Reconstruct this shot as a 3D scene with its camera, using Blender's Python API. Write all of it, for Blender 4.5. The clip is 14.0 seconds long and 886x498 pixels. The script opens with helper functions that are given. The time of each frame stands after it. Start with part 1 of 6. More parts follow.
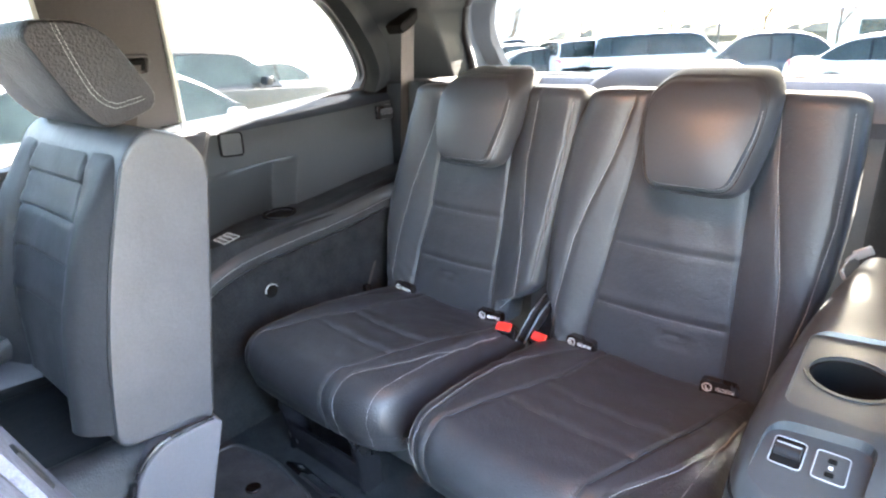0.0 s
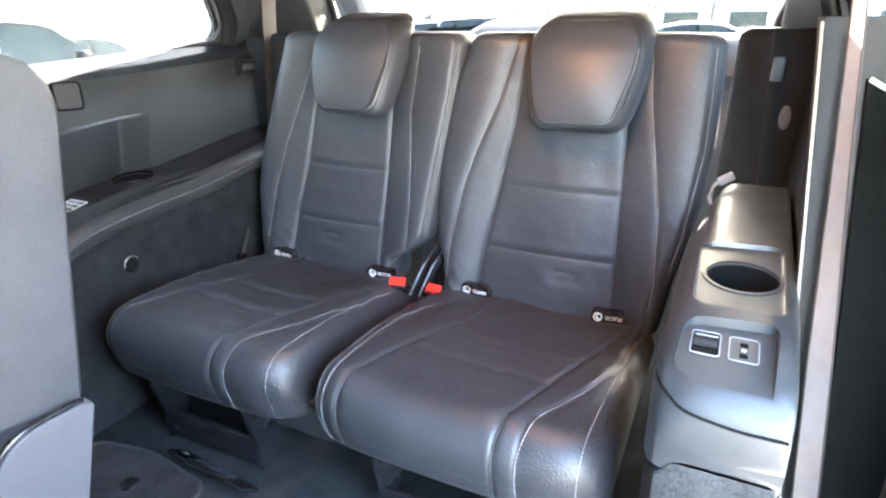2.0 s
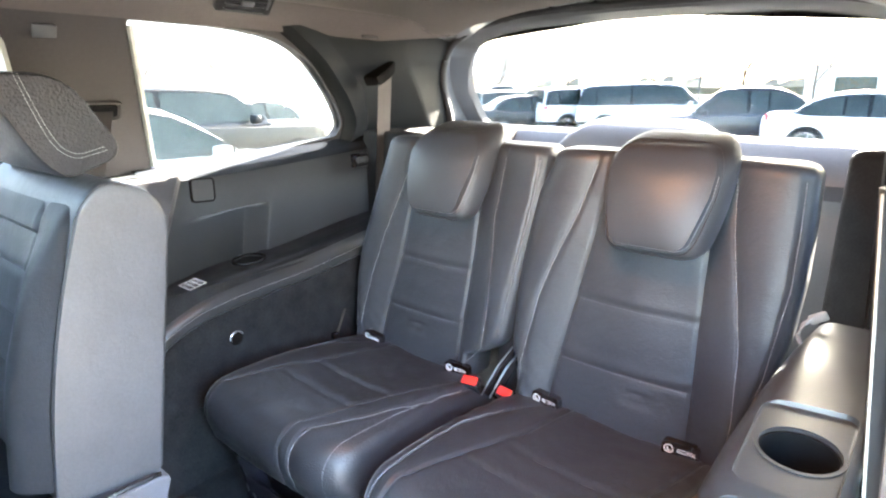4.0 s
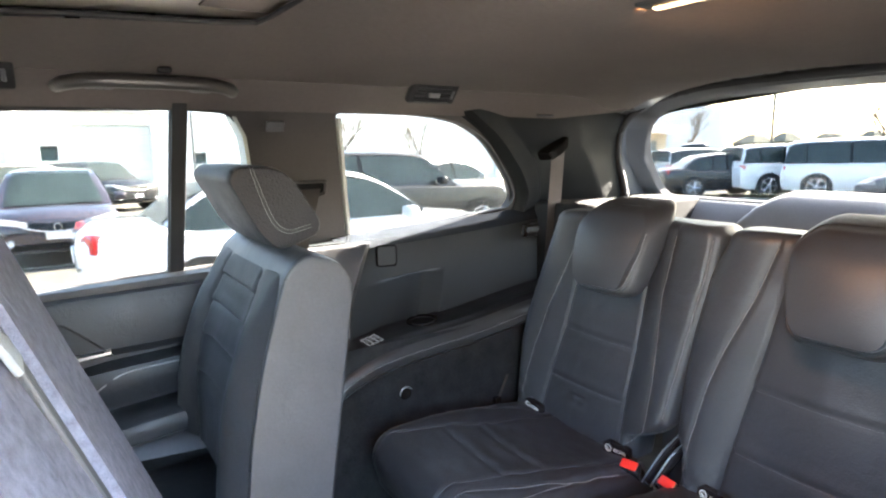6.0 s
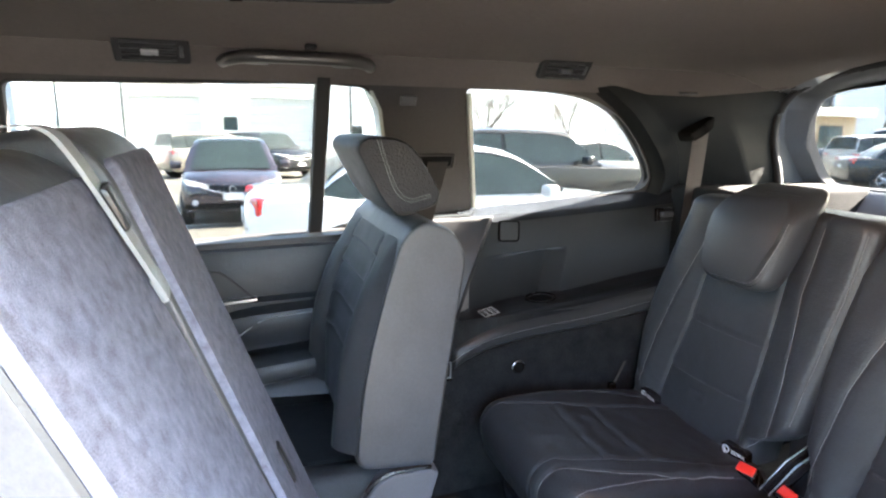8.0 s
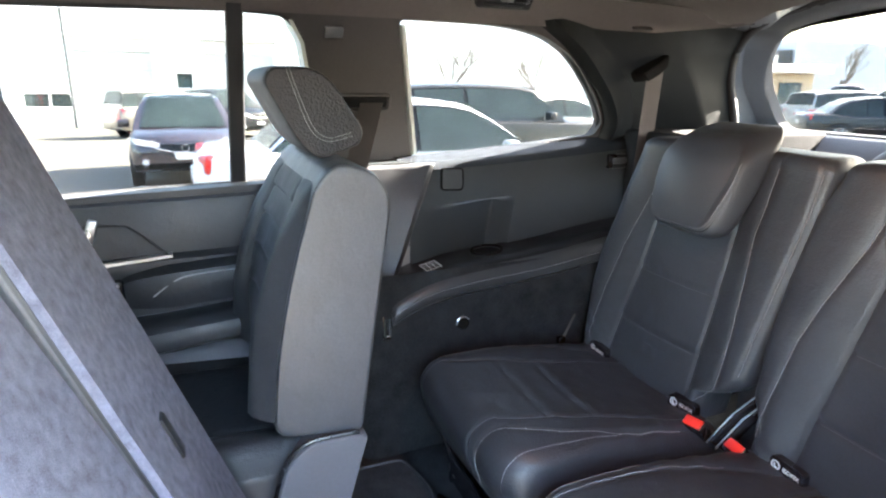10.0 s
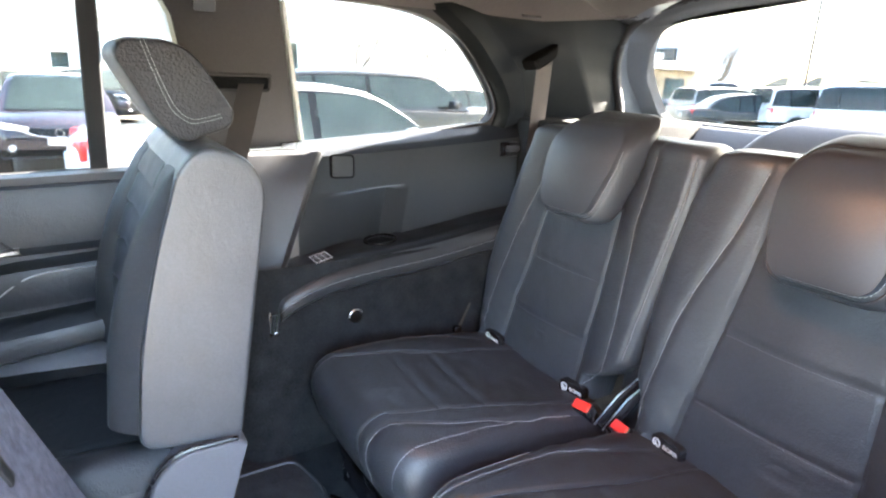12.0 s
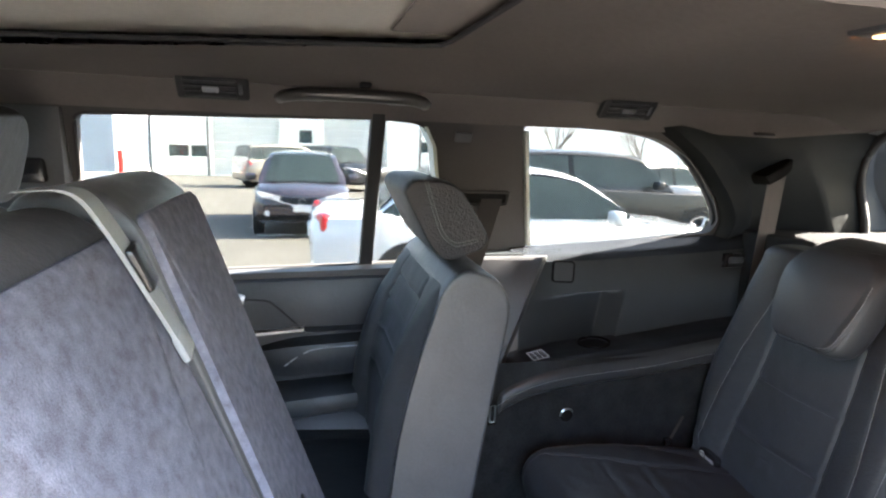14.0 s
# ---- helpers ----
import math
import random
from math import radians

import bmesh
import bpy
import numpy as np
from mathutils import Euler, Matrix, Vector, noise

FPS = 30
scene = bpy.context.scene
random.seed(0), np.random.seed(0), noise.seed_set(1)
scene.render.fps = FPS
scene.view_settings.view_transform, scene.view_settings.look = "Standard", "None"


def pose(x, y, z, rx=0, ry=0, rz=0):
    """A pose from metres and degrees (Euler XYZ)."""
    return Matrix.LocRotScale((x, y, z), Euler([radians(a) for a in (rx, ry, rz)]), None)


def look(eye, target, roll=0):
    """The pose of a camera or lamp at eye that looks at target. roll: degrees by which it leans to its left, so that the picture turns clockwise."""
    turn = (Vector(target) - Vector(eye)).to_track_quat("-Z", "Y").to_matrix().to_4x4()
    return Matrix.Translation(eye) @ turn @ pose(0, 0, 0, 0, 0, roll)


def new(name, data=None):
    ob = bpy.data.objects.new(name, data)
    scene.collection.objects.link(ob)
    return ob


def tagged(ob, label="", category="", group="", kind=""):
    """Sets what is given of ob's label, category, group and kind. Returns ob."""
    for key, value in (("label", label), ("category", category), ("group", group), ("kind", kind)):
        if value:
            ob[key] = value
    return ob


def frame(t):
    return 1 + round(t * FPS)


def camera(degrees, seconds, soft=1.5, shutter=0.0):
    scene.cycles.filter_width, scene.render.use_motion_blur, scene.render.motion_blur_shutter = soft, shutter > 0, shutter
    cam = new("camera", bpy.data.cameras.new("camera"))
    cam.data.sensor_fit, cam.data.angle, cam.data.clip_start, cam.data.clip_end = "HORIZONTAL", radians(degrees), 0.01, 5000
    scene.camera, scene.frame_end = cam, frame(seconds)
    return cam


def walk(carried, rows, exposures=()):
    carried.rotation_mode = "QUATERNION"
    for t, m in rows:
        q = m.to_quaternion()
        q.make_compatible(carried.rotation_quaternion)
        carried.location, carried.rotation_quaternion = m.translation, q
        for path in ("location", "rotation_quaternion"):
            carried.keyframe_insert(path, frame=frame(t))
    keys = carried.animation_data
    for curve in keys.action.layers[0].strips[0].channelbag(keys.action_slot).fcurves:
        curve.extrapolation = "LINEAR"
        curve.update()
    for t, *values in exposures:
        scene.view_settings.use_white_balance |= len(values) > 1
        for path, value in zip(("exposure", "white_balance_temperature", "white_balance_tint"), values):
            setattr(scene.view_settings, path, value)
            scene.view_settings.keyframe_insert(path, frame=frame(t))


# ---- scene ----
cam = camera(73.7, 14.0, soft=2.3)
PATH = [
    (0, (0.63, -1.263, 1.492), (-0.599, 0.171, 0.835), -1.6),
    (0.5, (0.578, -1.307, 1.462), (-0.392, 0.326, 0.837), -2.9),
    (1, (0.564, -1.29, 1.406), (-0.286, 0.383, 0.715), -0.7),
    (1.5, (0.554, -1.285, 1.404), (-0.272, 0.39, 0.687), -0.1),
    (2, (0.556, -1.293, 1.413), (-0.256, 0.391, 0.702), -0.1),
    (2.2, (0.55, -1.301, 1.414), (-0.259, 0.385, 0.706), -0.0),
    (4.3, (0.671, -1.218, 1.526), (-0.634, 0.215, 1.033), -0.0),
    (4.5, (0.675, -1.212, 1.527), (-0.682, 0.179, 1.057), -0.2),
    (5, (0.678, -1.211, 1.535), (-0.784, 0.092, 1.124), -0.5),
    (5.5, (0.699, -1.233, 1.55), (-0.863, -0.038, 1.188), -0.8),
    (6, (0.711, -1.241, 1.563), (-0.933, -0.155, 1.223), -0.7),
    (6.5, (0.723, -1.245, 1.577), (-1.01, -0.307, 1.236), -0.4),
    (7, (0.755, -1.239, 1.58), (-1.051, -0.45, 1.236), 0.0),
    (7.2, (0.765, -1.236, 1.579), (-1.065, -0.503, 1.239), 0.1),
    (9.3, (0.72, -1.151, 1.521), (-1.119, -0.52, 1.054), 0.4),
    (9.5, (0.713, -1.143, 1.52), (-1.109, -0.478, 1.03), 0.4),
    (10, (0.691, -1.109, 1.512), (-1.082, -0.358, 0.971), 0.6),
    (10.5, (0.678, -1.09, 1.512), (-1.046, -0.258, 0.934), 1.0),
    (11, (0.669, -1.084, 1.508), (-1.01, -0.178, 0.909), 1.5),
    (11.5, (0.67, -1.068, 1.506), (-0.973, -0.098, 0.908), 2.0),
    (12, (0.671, -1.058, 1.502), (-0.95, -0.035, 0.934), 2.2),
    (12.5, (0.696, -1.036, 1.514), (-0.924, 0.003, 0.972), 2.1),
    (13, (0.7, -1.043, 1.57), (-0.964, -0.036, 1.103), 2.0),
    (13.5, (0.7, -1.127, 1.601), (-1.108, -0.353, 1.236), 2.0),
    (14, (0.726, -1.167, 1.605), (-1.187, -0.712, 1.242), 2.2),
]
EXPOSURES = [(t, stops + 0.53, 6880 if t < 9 else 6800, 10) for t, stops in ((0.0, 5.99), (2.2, 6.18), (4.3, 6.08), (5.0, 5.66), (5.6, 5.30), (6.5, 4.98), (7.2, 4.90), (9.5, 4.98), (11.0, 5.43), (12.5, 5.70), (13.0, 5.60), (13.6, 4.6), (14.0, 4.5))]
walk(cam, [(t, look(eye, target, roll)) for t, eye, target, roll in PATH], EXPOSURES)

# light: low spring sun from behind and to the open-door side, clear pale sky
SUN_AZ, SUN_EL = radians(1), radians(35)
world = bpy.data.worlds.new("sky")
scene.world = world
world.use_nodes = True
wn = world.node_tree
bg = wn.nodes["Background"]
sky = wn.nodes.new("ShaderNodeTexSky")
sky.sky_type = "NISHITA"
sky.sun_disc = False
sky.sun_elevation = SUN_EL
sky.sun_rotation = SUN_AZ
sky.air_density, sky.dust_density, sky.ozone_density = 1.0, 2.5, 1.0
wn.links.new(sky.outputs[0], bg.inputs[0])
bg.inputs[1].default_value = 0.15
sun = new("sun", bpy.data.lights.new("sun", "SUN"))
sun.data.energy, sun.data.angle, sun.data.color = 5.0, radians(0.6), (1.0, 0.95, 0.87)
dome_light = new("dome_light", bpy.data.lights.new("dome_light", "AREA"))
dome_light.data.shape, dome_light.data.size, dome_light.data.size_y = "RECTANGLE", 0.15, 0.05
dome_light.data.energy, dome_light.data.color = 0.068, (1.0, 0.48, 0.18)
dome_light.data.spread = radians(140)
dome_light.matrix_basis = look((0.322, -0.664, 1.702), (0.20, -0.26, 1.10))
sun_dir = Vector((math.sin(SUN_AZ) * math.cos(SUN_EL), math.cos(SUN_AZ) * math.cos(SUN_EL), math.sin(SUN_EL)))
sun.matrix_basis = look(sun_dir * 60, (0, 0, 0))


# ---- materials ----
def material(name, colour, rough=0.5, metal=0.0, vary=0.15, scale=30.0, bump=0.0, bump_scale=200.0, kind="noise", coat=0.0, wrinkle=0.0, spec=0.5):
    m = bpy.data.materials.new(name)
    m.use_nodes = True
    n, l = m.node_tree.nodes, m.node_tree.links
    b = n["Principled BSDF"]
    b.inputs["Roughness"].default_value = rough
    b.inputs["Metallic"].default_value = metal
    b.inputs["Coat Weight"].default_value = coat
    b.inputs["Coat Roughness"].default_value = 0.05
    b.inputs["Specular IOR Level"].default_value = spec
    co = n.new("ShaderNodeTexCoord")
    big = n.new("ShaderNodeTexNoise")
    big.inputs["Scale"].default_value = scale
    big.inputs["Detail"].default_value = 6
    l.new(co.outputs["Object"], big.inputs["Vector"])
    fine = n.new("ShaderNodeTexNoise")
    fine.inputs["Scale"].default_value = scale * 14
    fine.inputs["Detail"].default_value = 3
    l.new(co.outputs["Object"], fine.inputs["Vector"])
    add = n.new("ShaderNodeMath")
    add.operation = "ADD"
    l.new(big.outputs["Fac"], add.inputs[0])
    l.new(fine.outputs["Fac"], add.inputs[1])
    ramp = n.new("ShaderNodeMapRange")
    ramp.inputs["From Min"].default_value, ramp.inputs["From Max"].default_value = 0.65, 1.35
    ramp.inputs["To Min"].default_value, ramp.inputs["To Max"].default_value = 1 - vary, 1 + vary
    l.new(add.outputs[0], ramp.inputs["Value"])
    mul = n.new("ShaderNodeVectorMath")
    mul.operation = "SCALE"
    mul.inputs[0].default_value = colour
    l.new(ramp.outputs[0], mul.inputs["Scale"])
    l.new(mul.outputs[0], b.inputs["Base Color"])
    rr = n.new("ShaderNodeMapRange")
    rr.inputs["From Min"].default_value, rr.inputs["From Max"].default_value = 0.3, 0.7
    rr.inputs["To Min"].default_value, rr.inputs["To Max"].default_value = max(0.02, rough - 0.06), min(1.0, rough + 0.06)
    l.new(big.outputs["Fac"], rr.inputs["Value"])
    l.new(rr.outputs[0], b.inputs["Roughness"])
    if bump:
        if kind == "grain":
            tex = n.new("ShaderNodeTexVoronoi")
            tex.feature = "SMOOTH_F1"
            tex.inputs["Scale"].default_value = bump_scale
            out = tex.outputs["Distance"]
        else:
            tex = n.new("ShaderNodeTexNoise")
            tex.inputs["Scale"].default_value = bump_scale
            tex.inputs["Detail"].default_value = 4
            out = tex.outputs["Fac"]
        l.new(co.outputs["Object"], tex.inputs["Vector"])
        bn = n.new("ShaderNodeBump")
        bn.inputs["Strength"].default_value = bump
        bn.inputs["Distance"].default_value = 0.6 / bump_scale
        l.new(out, bn.inputs["Height"])
        l.new(bn.outputs[0], b.inputs["Normal"])
        if wrinkle:
            soft = n.new("ShaderNodeTexNoise")
            soft.inputs["Scale"].default_value, soft.inputs["Detail"].default_value, soft.inputs["Distortion"].default_value = 38, 4, 0.6
            l.new(co.outputs["Object"], soft.inputs["Vector"])
            wb_ = n.new("ShaderNodeBump")
            wb_.inputs["Strength"].default_value, wb_.inputs["Distance"].default_value = wrinkle, 0.006
            l.new(soft.outputs["Fac"], wb_.inputs["Height"])
            l.new(wb_.outputs[0], bn.inputs["Normal"])
    return m


def pane_material(name, tint, gloss=0.012):
    m = bpy.data.materials.new(name)
    m.use_nodes = True
    n, l = m.node_tree.nodes, m.node_tree.links
    n.remove(n["Principled BSDF"])
    t, g, mix = (n.new(k) for k in ("ShaderNodeBsdfTransparent", "ShaderNodeBsdfGlossy", "ShaderNodeMixShader"))
    t.inputs[0].default_value = (*tint, 1)
    g.inputs["Roughness"].default_value = 0.02
    mix.inputs[0].default_value = gloss
    l.new(t.outputs[0], mix.inputs[1])
    l.new(g.outputs[0], mix.inputs[2])
    l.new(mix.outputs[0], n["Material Output"].inputs[0])
    return m


def glow(name, colour, strength):
    m = bpy.data.materials.new(name)
    m.use_nodes = True
    b = m.node_tree.nodes["Principled BSDF"]
    b.inputs["Base Color"].default_value = (*colour, 1)
    b.inputs["Emission Color"].default_value = (*colour, 1)
    b.inputs["Emission Strength"].default_value = strength
    return m


LEATHER = material("leather_black", (0.0275, 0.0295, 0.0335), 0.46, vary=0.16, scale=14, bump=0.30, bump_scale=420, kind="grain", wrinkle=0.22)
LEATHER_GRAIN = material("leather_grained", (0.024, 0.022, 0.023), 0.44, vary=0.15, scale=14, bump=0.75, bump_scale=270, kind="grain", spec=0.28)
LEATHER_PEBBLE = material("leather_pebbled", (0.0275, 0.0285, 0.032), 0.46, vary=0.14, scale=14, bump=0.38, bump_scale=330, kind="grain", wrinkle=0.12)
LEATHER_PAD = material("leather_smooth", (0.0295, 0.031, 0.0345), 0.50, vary=0.10, scale=16, bump=0.22, bump_scale=520, kind="grain", wrinkle=0.06)
CONSOLE = material("plastic_console", (0.034, 0.037, 0.039), 0.36, vary=0.10, scale=12, bump=0.15, bump_scale=700, kind="grain")
LEATHER_SOFT = material("leather_second_row", (0.066, 0.067, 0.072), 0.38, vary=0.14, scale=18, bump=0.2, bump_scale=500, kind="grain", wrinkle=0.15)
LEATHER_DARK = material("leather_ledge", (0.023, 0.024, 0.026), 0.40, vary=0.14, scale=18, bump=0.2, bump_scale=500, kind="grain")
VINYL = material("vinyl_grey", (0.098, 0.098, 0.108), 0.5, vary=0.08, scale=12, bump=0.25, bump_scale=500, kind="grain")
PLASTIC = material("plastic_dark", (0.036, 0.036, 0.039), 0.5, vary=0.12, scale=10, bump=0.25, bump_scale=700, kind="grain")
PLASTIC_GREY = material("plastic_grey", (0.072, 0.076, 0.082), 0.36, vary=0.08, scale=10, bump=0.15, bump_scale=700, kind="grain")
PLASTIC_MID = material("plastic_rear_pillar", (0.041, 0.0435, 0.0445), 0.36, vary=0.08, scale=10, bump=0.15, bump_scale=700, kind="grain")
LINING = material("lining_black", (0.018, 0.018, 0.019), 0.95, vary=0.3, scale=20, bump=0.5, bump_scale=500, spec=0.08)
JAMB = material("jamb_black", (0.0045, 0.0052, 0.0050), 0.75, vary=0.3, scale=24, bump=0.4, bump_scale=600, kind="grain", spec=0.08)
GRIP = material("grip_satin", (0.034, 0.031, 0.029), 0.35, vary=0.1, scale=12, bump=0.1, bump_scale=700, kind="grain")
PILLAR_REAR = material("plastic_rear_corner", (0.014, 0.015, 0.015), 0.55, vary=0.12, scale=10, bump=0.2, bump_scale=700, kind="grain", spec=0.16)
PLASTIC_GATE = material("plastic_door_pillar", (0.020, 0.023, 0.025), 0.4, vary=0.1, scale=10, bump=0.2, bump_scale=700, kind="grain", spec=0.35)
# pale colour standing for daylight and sun along edges
LIT_EDGE = material("lit_edge", (0.50, 0.51, 0.45), 0.6, vary=0.1, scale=20)
TRAY = material("tray_black", (0.008, 0.008, 0.009), 0.42, vary=0.1, scale=12, spec=0.2)
TAILGATE = material("plastic_tailgate", (0.118, 0.125, 0.137), 0.42, vary=0.08, scale=10, bump=0.15, bump_scale=700, kind="grain")
# headliner cloth again, darkened in colour for the shade near the windows
RAIL_SHADED = material("roof_rail_cloth_shaded", (0.098, 0.085, 0.079), 0.95, vary=0.08, scale=8, bump=0.3, bump_scale=800, spec=0.2)
# the same cloth darker still, shade on the pillars put into its colour
PILLAR_SHADED = material("pillar_cloth_shaded", (0.044, 0.0395, 0.0385), 0.85, vary=0.1, scale=12, bump=0.3, bump_scale=600)
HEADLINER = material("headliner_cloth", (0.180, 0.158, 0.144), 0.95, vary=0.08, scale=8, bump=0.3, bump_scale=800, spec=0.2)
BLIND = material("roof_blind", (0.80, 0.76, 0.70), 0.9, vary=0.06, scale=8, bump=0.2, bump_scale=900, spec=0.2)
FELT = material("felt_grey", (0.150, 0.151, 0.184), 0.95, vary=0.45, scale=75, bump=0.9, bump_scale=520, spec=0.15)
CARPET = material("carpet_charcoal", (0.035, 0.037, 0.039), 0.97, vary=0.5, scale=22, bump=0.9, bump_scale=420, spec=0.15)
LEDGE = material("plastic_ledge", (0.034, 0.038, 0.044), 0.18, vary=0.08, scale=10, bump=0.1, bump_scale=700, kind="grain")
BLACK = material("gloss_black", (0.012, 0.012, 0.014), 0.25, vary=0.1, scale=12)
# near-black for shade painted into wells and openings; also plain black parts
SHADE_BLACK = material("shade_black", (0.006, 0.006, 0.006), 0.9, vary=0.2, scale=20, spec=0.1)
RUBBER = material("rubber_black", (0.008, 0.008, 0.009), 0.7, vary=0.2, scale=20)
CHROME = material("satin_chrome", (0.60, 0.60, 0.60), 0.32, metal=1.0, vary=0.05)
THREAD = material("thread_grey", (0.32, 0.32, 0.32), 0.8, vary=0.15, scale=60)
WHITE_INK = material("white_print", (0.8, 0.8, 0.8), 0.6, vary=0.03)
RED = material("red_button", (0.75, 0.03, 0.02), 0.35, vary=0.06)
WEBBING = material("belt_webbing", (0.064, 0.053, 0.048), 0.75, vary=0.18, scale=60, bump=0.5, bump_scale=900)
# webbing lightened to stand for daylight from the open door
WEBBING_LIT = material("belt_webbing_lit", (0.50, 0.45, 0.43), 0.75, vary=0.1, scale=60, bump=0.5, bump_scale=900)
STRAP_PALE = material("strap_grey", (0.27, 0.28, 0.28), 0.7, vary=0.12, scale=40, bump=0.4, bump_scale=800)
GLASS = pane_material("clear_glass", (0.36, 0.37, 0.363))
GLASS_DARK = material("car_window_dark", (0.050, 0.070, 0.070), 0.06, vary=0.7, scale=2, coat=0.3)
PAINT_OWN = material("paint_own_grey", (0.16, 0.165, 0.18), 0.3, metal=0.5, vary=0.05, coat=1.0)
ASPHALT = material("asphalt", (0.118, 0.109, 0.094), 0.95, vary=0.3, scale=0.7, bump=0.6, bump_scale=40)
LINE_PAINT = material("line_paint", (0.7, 0.7, 0.68), 0.8, vary=0.2, scale=6)
WALL_WHITE = material("wall_white", (0.86, 0.86, 0.83), 0.85, vary=0.05, scale=0.6, bump=0.2, bump_scale=6)
WALL_BLUE = material("wall_bluegrey", (0.36, 0.42, 0.48), 0.8, vary=0.05, scale=0.6)
DOOR_WHITE = material("shutter_white", (0.6, 0.62, 0.6), 0.6, vary=0.05, scale=2)
WALL_TAN = material("wall_tan", (0.45, 0.36, 0.26), 0.85, vary=0.1, scale=0.6)
BARK = material("bark", (0.16, 0.12, 0.09), 0.95, vary=0.4, scale=6, bump=0.8, bump_scale=30)
LAMP_LENS = glow("dome_lens", (1.0, 0.62, 0.30), 0.16)
TAIL = material("tail_lens", (0.55, 0.02, 0.02), 0.15, vary=0.1, coat=1.0)
HEAD = material("head_lens", (0.52, 0.54, 0.57), 0.12, vary=0.1, coat=1.0)
TYRE = material("tyre", (0.02, 0.02, 0.02), 0.9, vary=0.2)
RIM = material("rim_silver", (0.5, 0.5, 0.52), 0.3, metal=0.8, vary=0.05)
PLATE = material("plate_white", (0.7, 0.7, 0.7), 0.5, vary=0.03)
HILL = material("far_wood", (0.13, 0.12, 0.09), 1.0, vary=0.5, scale=0.4)


def paint(name, colour, metal=0.2):
    return material("paint_" + name, colour, 0.28, metal=metal, vary=0.04, coat=1.0)


# ---- mesh helpers ----
PLACES = {}


def part(name, bm, mat, parent=None, label="", smooth=True):
    me = bpy.data.meshes.new(name)
    bmesh.ops.recalc_face_normals(bm, faces=bm.faces[:])
    for f in bm.faces:
        f.smooth = smooth
    bm.to_mesh(me)
    bm.free()
    if smooth:
        me.set_sharp_from_angle(angle=radians(38))
    me.materials.append(mat)
    ob = new(name, me)
    hang(ob, parent)
    if label:
        ob["label"] = label
    return ob


def cut(ob, cutter):
    """Sink an opening into a closed mesh."""
    me = bpy.data.meshes.new("cutter")
    bmesh.ops.recalc_face_normals(cutter, faces=cutter.faces[:])
    cutter.to_mesh(me)
    cutter.free()
    tool = new("cutter", me)
    mod = ob.modifiers.new("opening", "BOOLEAN")
    mod.operation, mod.solver, mod.object = "DIFFERENCE", "EXACT", tool
    bpy.context.view_layer.update()
    done = bpy.data.meshes.new_from_object(ob.evaluated_get(bpy.context.evaluated_depsgraph_get()))
    ob.modifiers.remove(mod)
    ob.data = done
    bpy.data.objects.remove(tool)
    return ob


def hang(ob, parent):
    if parent is not None:
        ob.parent = parent
        ob.matrix_parent_inverse = PLACES.get(parent.name, Matrix()).inverted()


def thing(name, at, label, category, group="", kind=""):
    ob = new(name)
    ob.empty_display_size = 0.05
    ob.location = at
    PLACES[ob.name] = Matrix.Translation(at)
    return tagged(ob, label, category, group, kind)


def box(lo, hi, r=0.0, seg=2, bm=None, m=None):
    own = bmesh.new()
    bmesh.ops.create_cube(own, size=1)
    lo, hi = Vector(lo), Vector(hi)
    for v in own.verts:
        v.co = Vector([(lo[i] + hi[i]) / 2 + v.co[i] * (hi[i] - lo[i]) for i in range(3)])
    if r:
        bmesh.ops.bevel(own, geom=own.edges[:], offset=min(r, min(hi - lo) * 0.48), segments=seg, profile=0.5, affect="EDGES")
    return merge(own, bm, m)


def merge(own, bm=None, m=None):
    if m is not None:
        bmesh.ops.transform(own, matrix=m, verts=own.verts[:])
    if bm is None:
        return own
    me = bpy.data.meshes.new("tmp")
    own.to_mesh(me)
    own.free()
    bm.from_mesh(me)
    bpy.data.meshes.remove(me)
    return bm


def loft(rings, bm=None, cap=True, closed=True):
    bm = bm or bmesh.new()
    rows = [[bm.verts.new(p) for p in ring] for ring in rings]
    for a, b in zip(rows, rows[1:]):
        n = len(a)
        for i in range(n if closed else n - 1):
            bm.faces.new((a[i], a[(i + 1) % n], b[(i + 1) % n], b[i]))
    if cap and closed:
        for row in (rows[0], rows[-1]):
            c = bm.verts.new(sum((v.co for v in row), Vector()) / len(row))
            for i in range(len(row)):
                bm.faces.new((row[i], row[(i + 1) % len(row)], c))
    return bm


def rounded(points, r=0.02, seg=5):
    """A closed 2D outline with its corners rounded; r may be a list."""
    out = []
    n = len(points)
    for i, p in enumerate(points):
        p, a, b = Vector(p), Vector(points[i - 1]), Vector(points[(i + 1) % n])
        rr = r[i] if isinstance(r, (list, tuple)) else r
        da, db = (a - p), (b - p)
        k = min(rr, da.length * 0.48, db.length * 0.48)
        s, e = p + da.normalized() * k, p + db.normalized() * k
        for j in range(seg + 1):
            t = j / seg
            out.append((1 - t) ** 2 * s + 2 * t * (1 - t) * p + t * t * e)
    return out


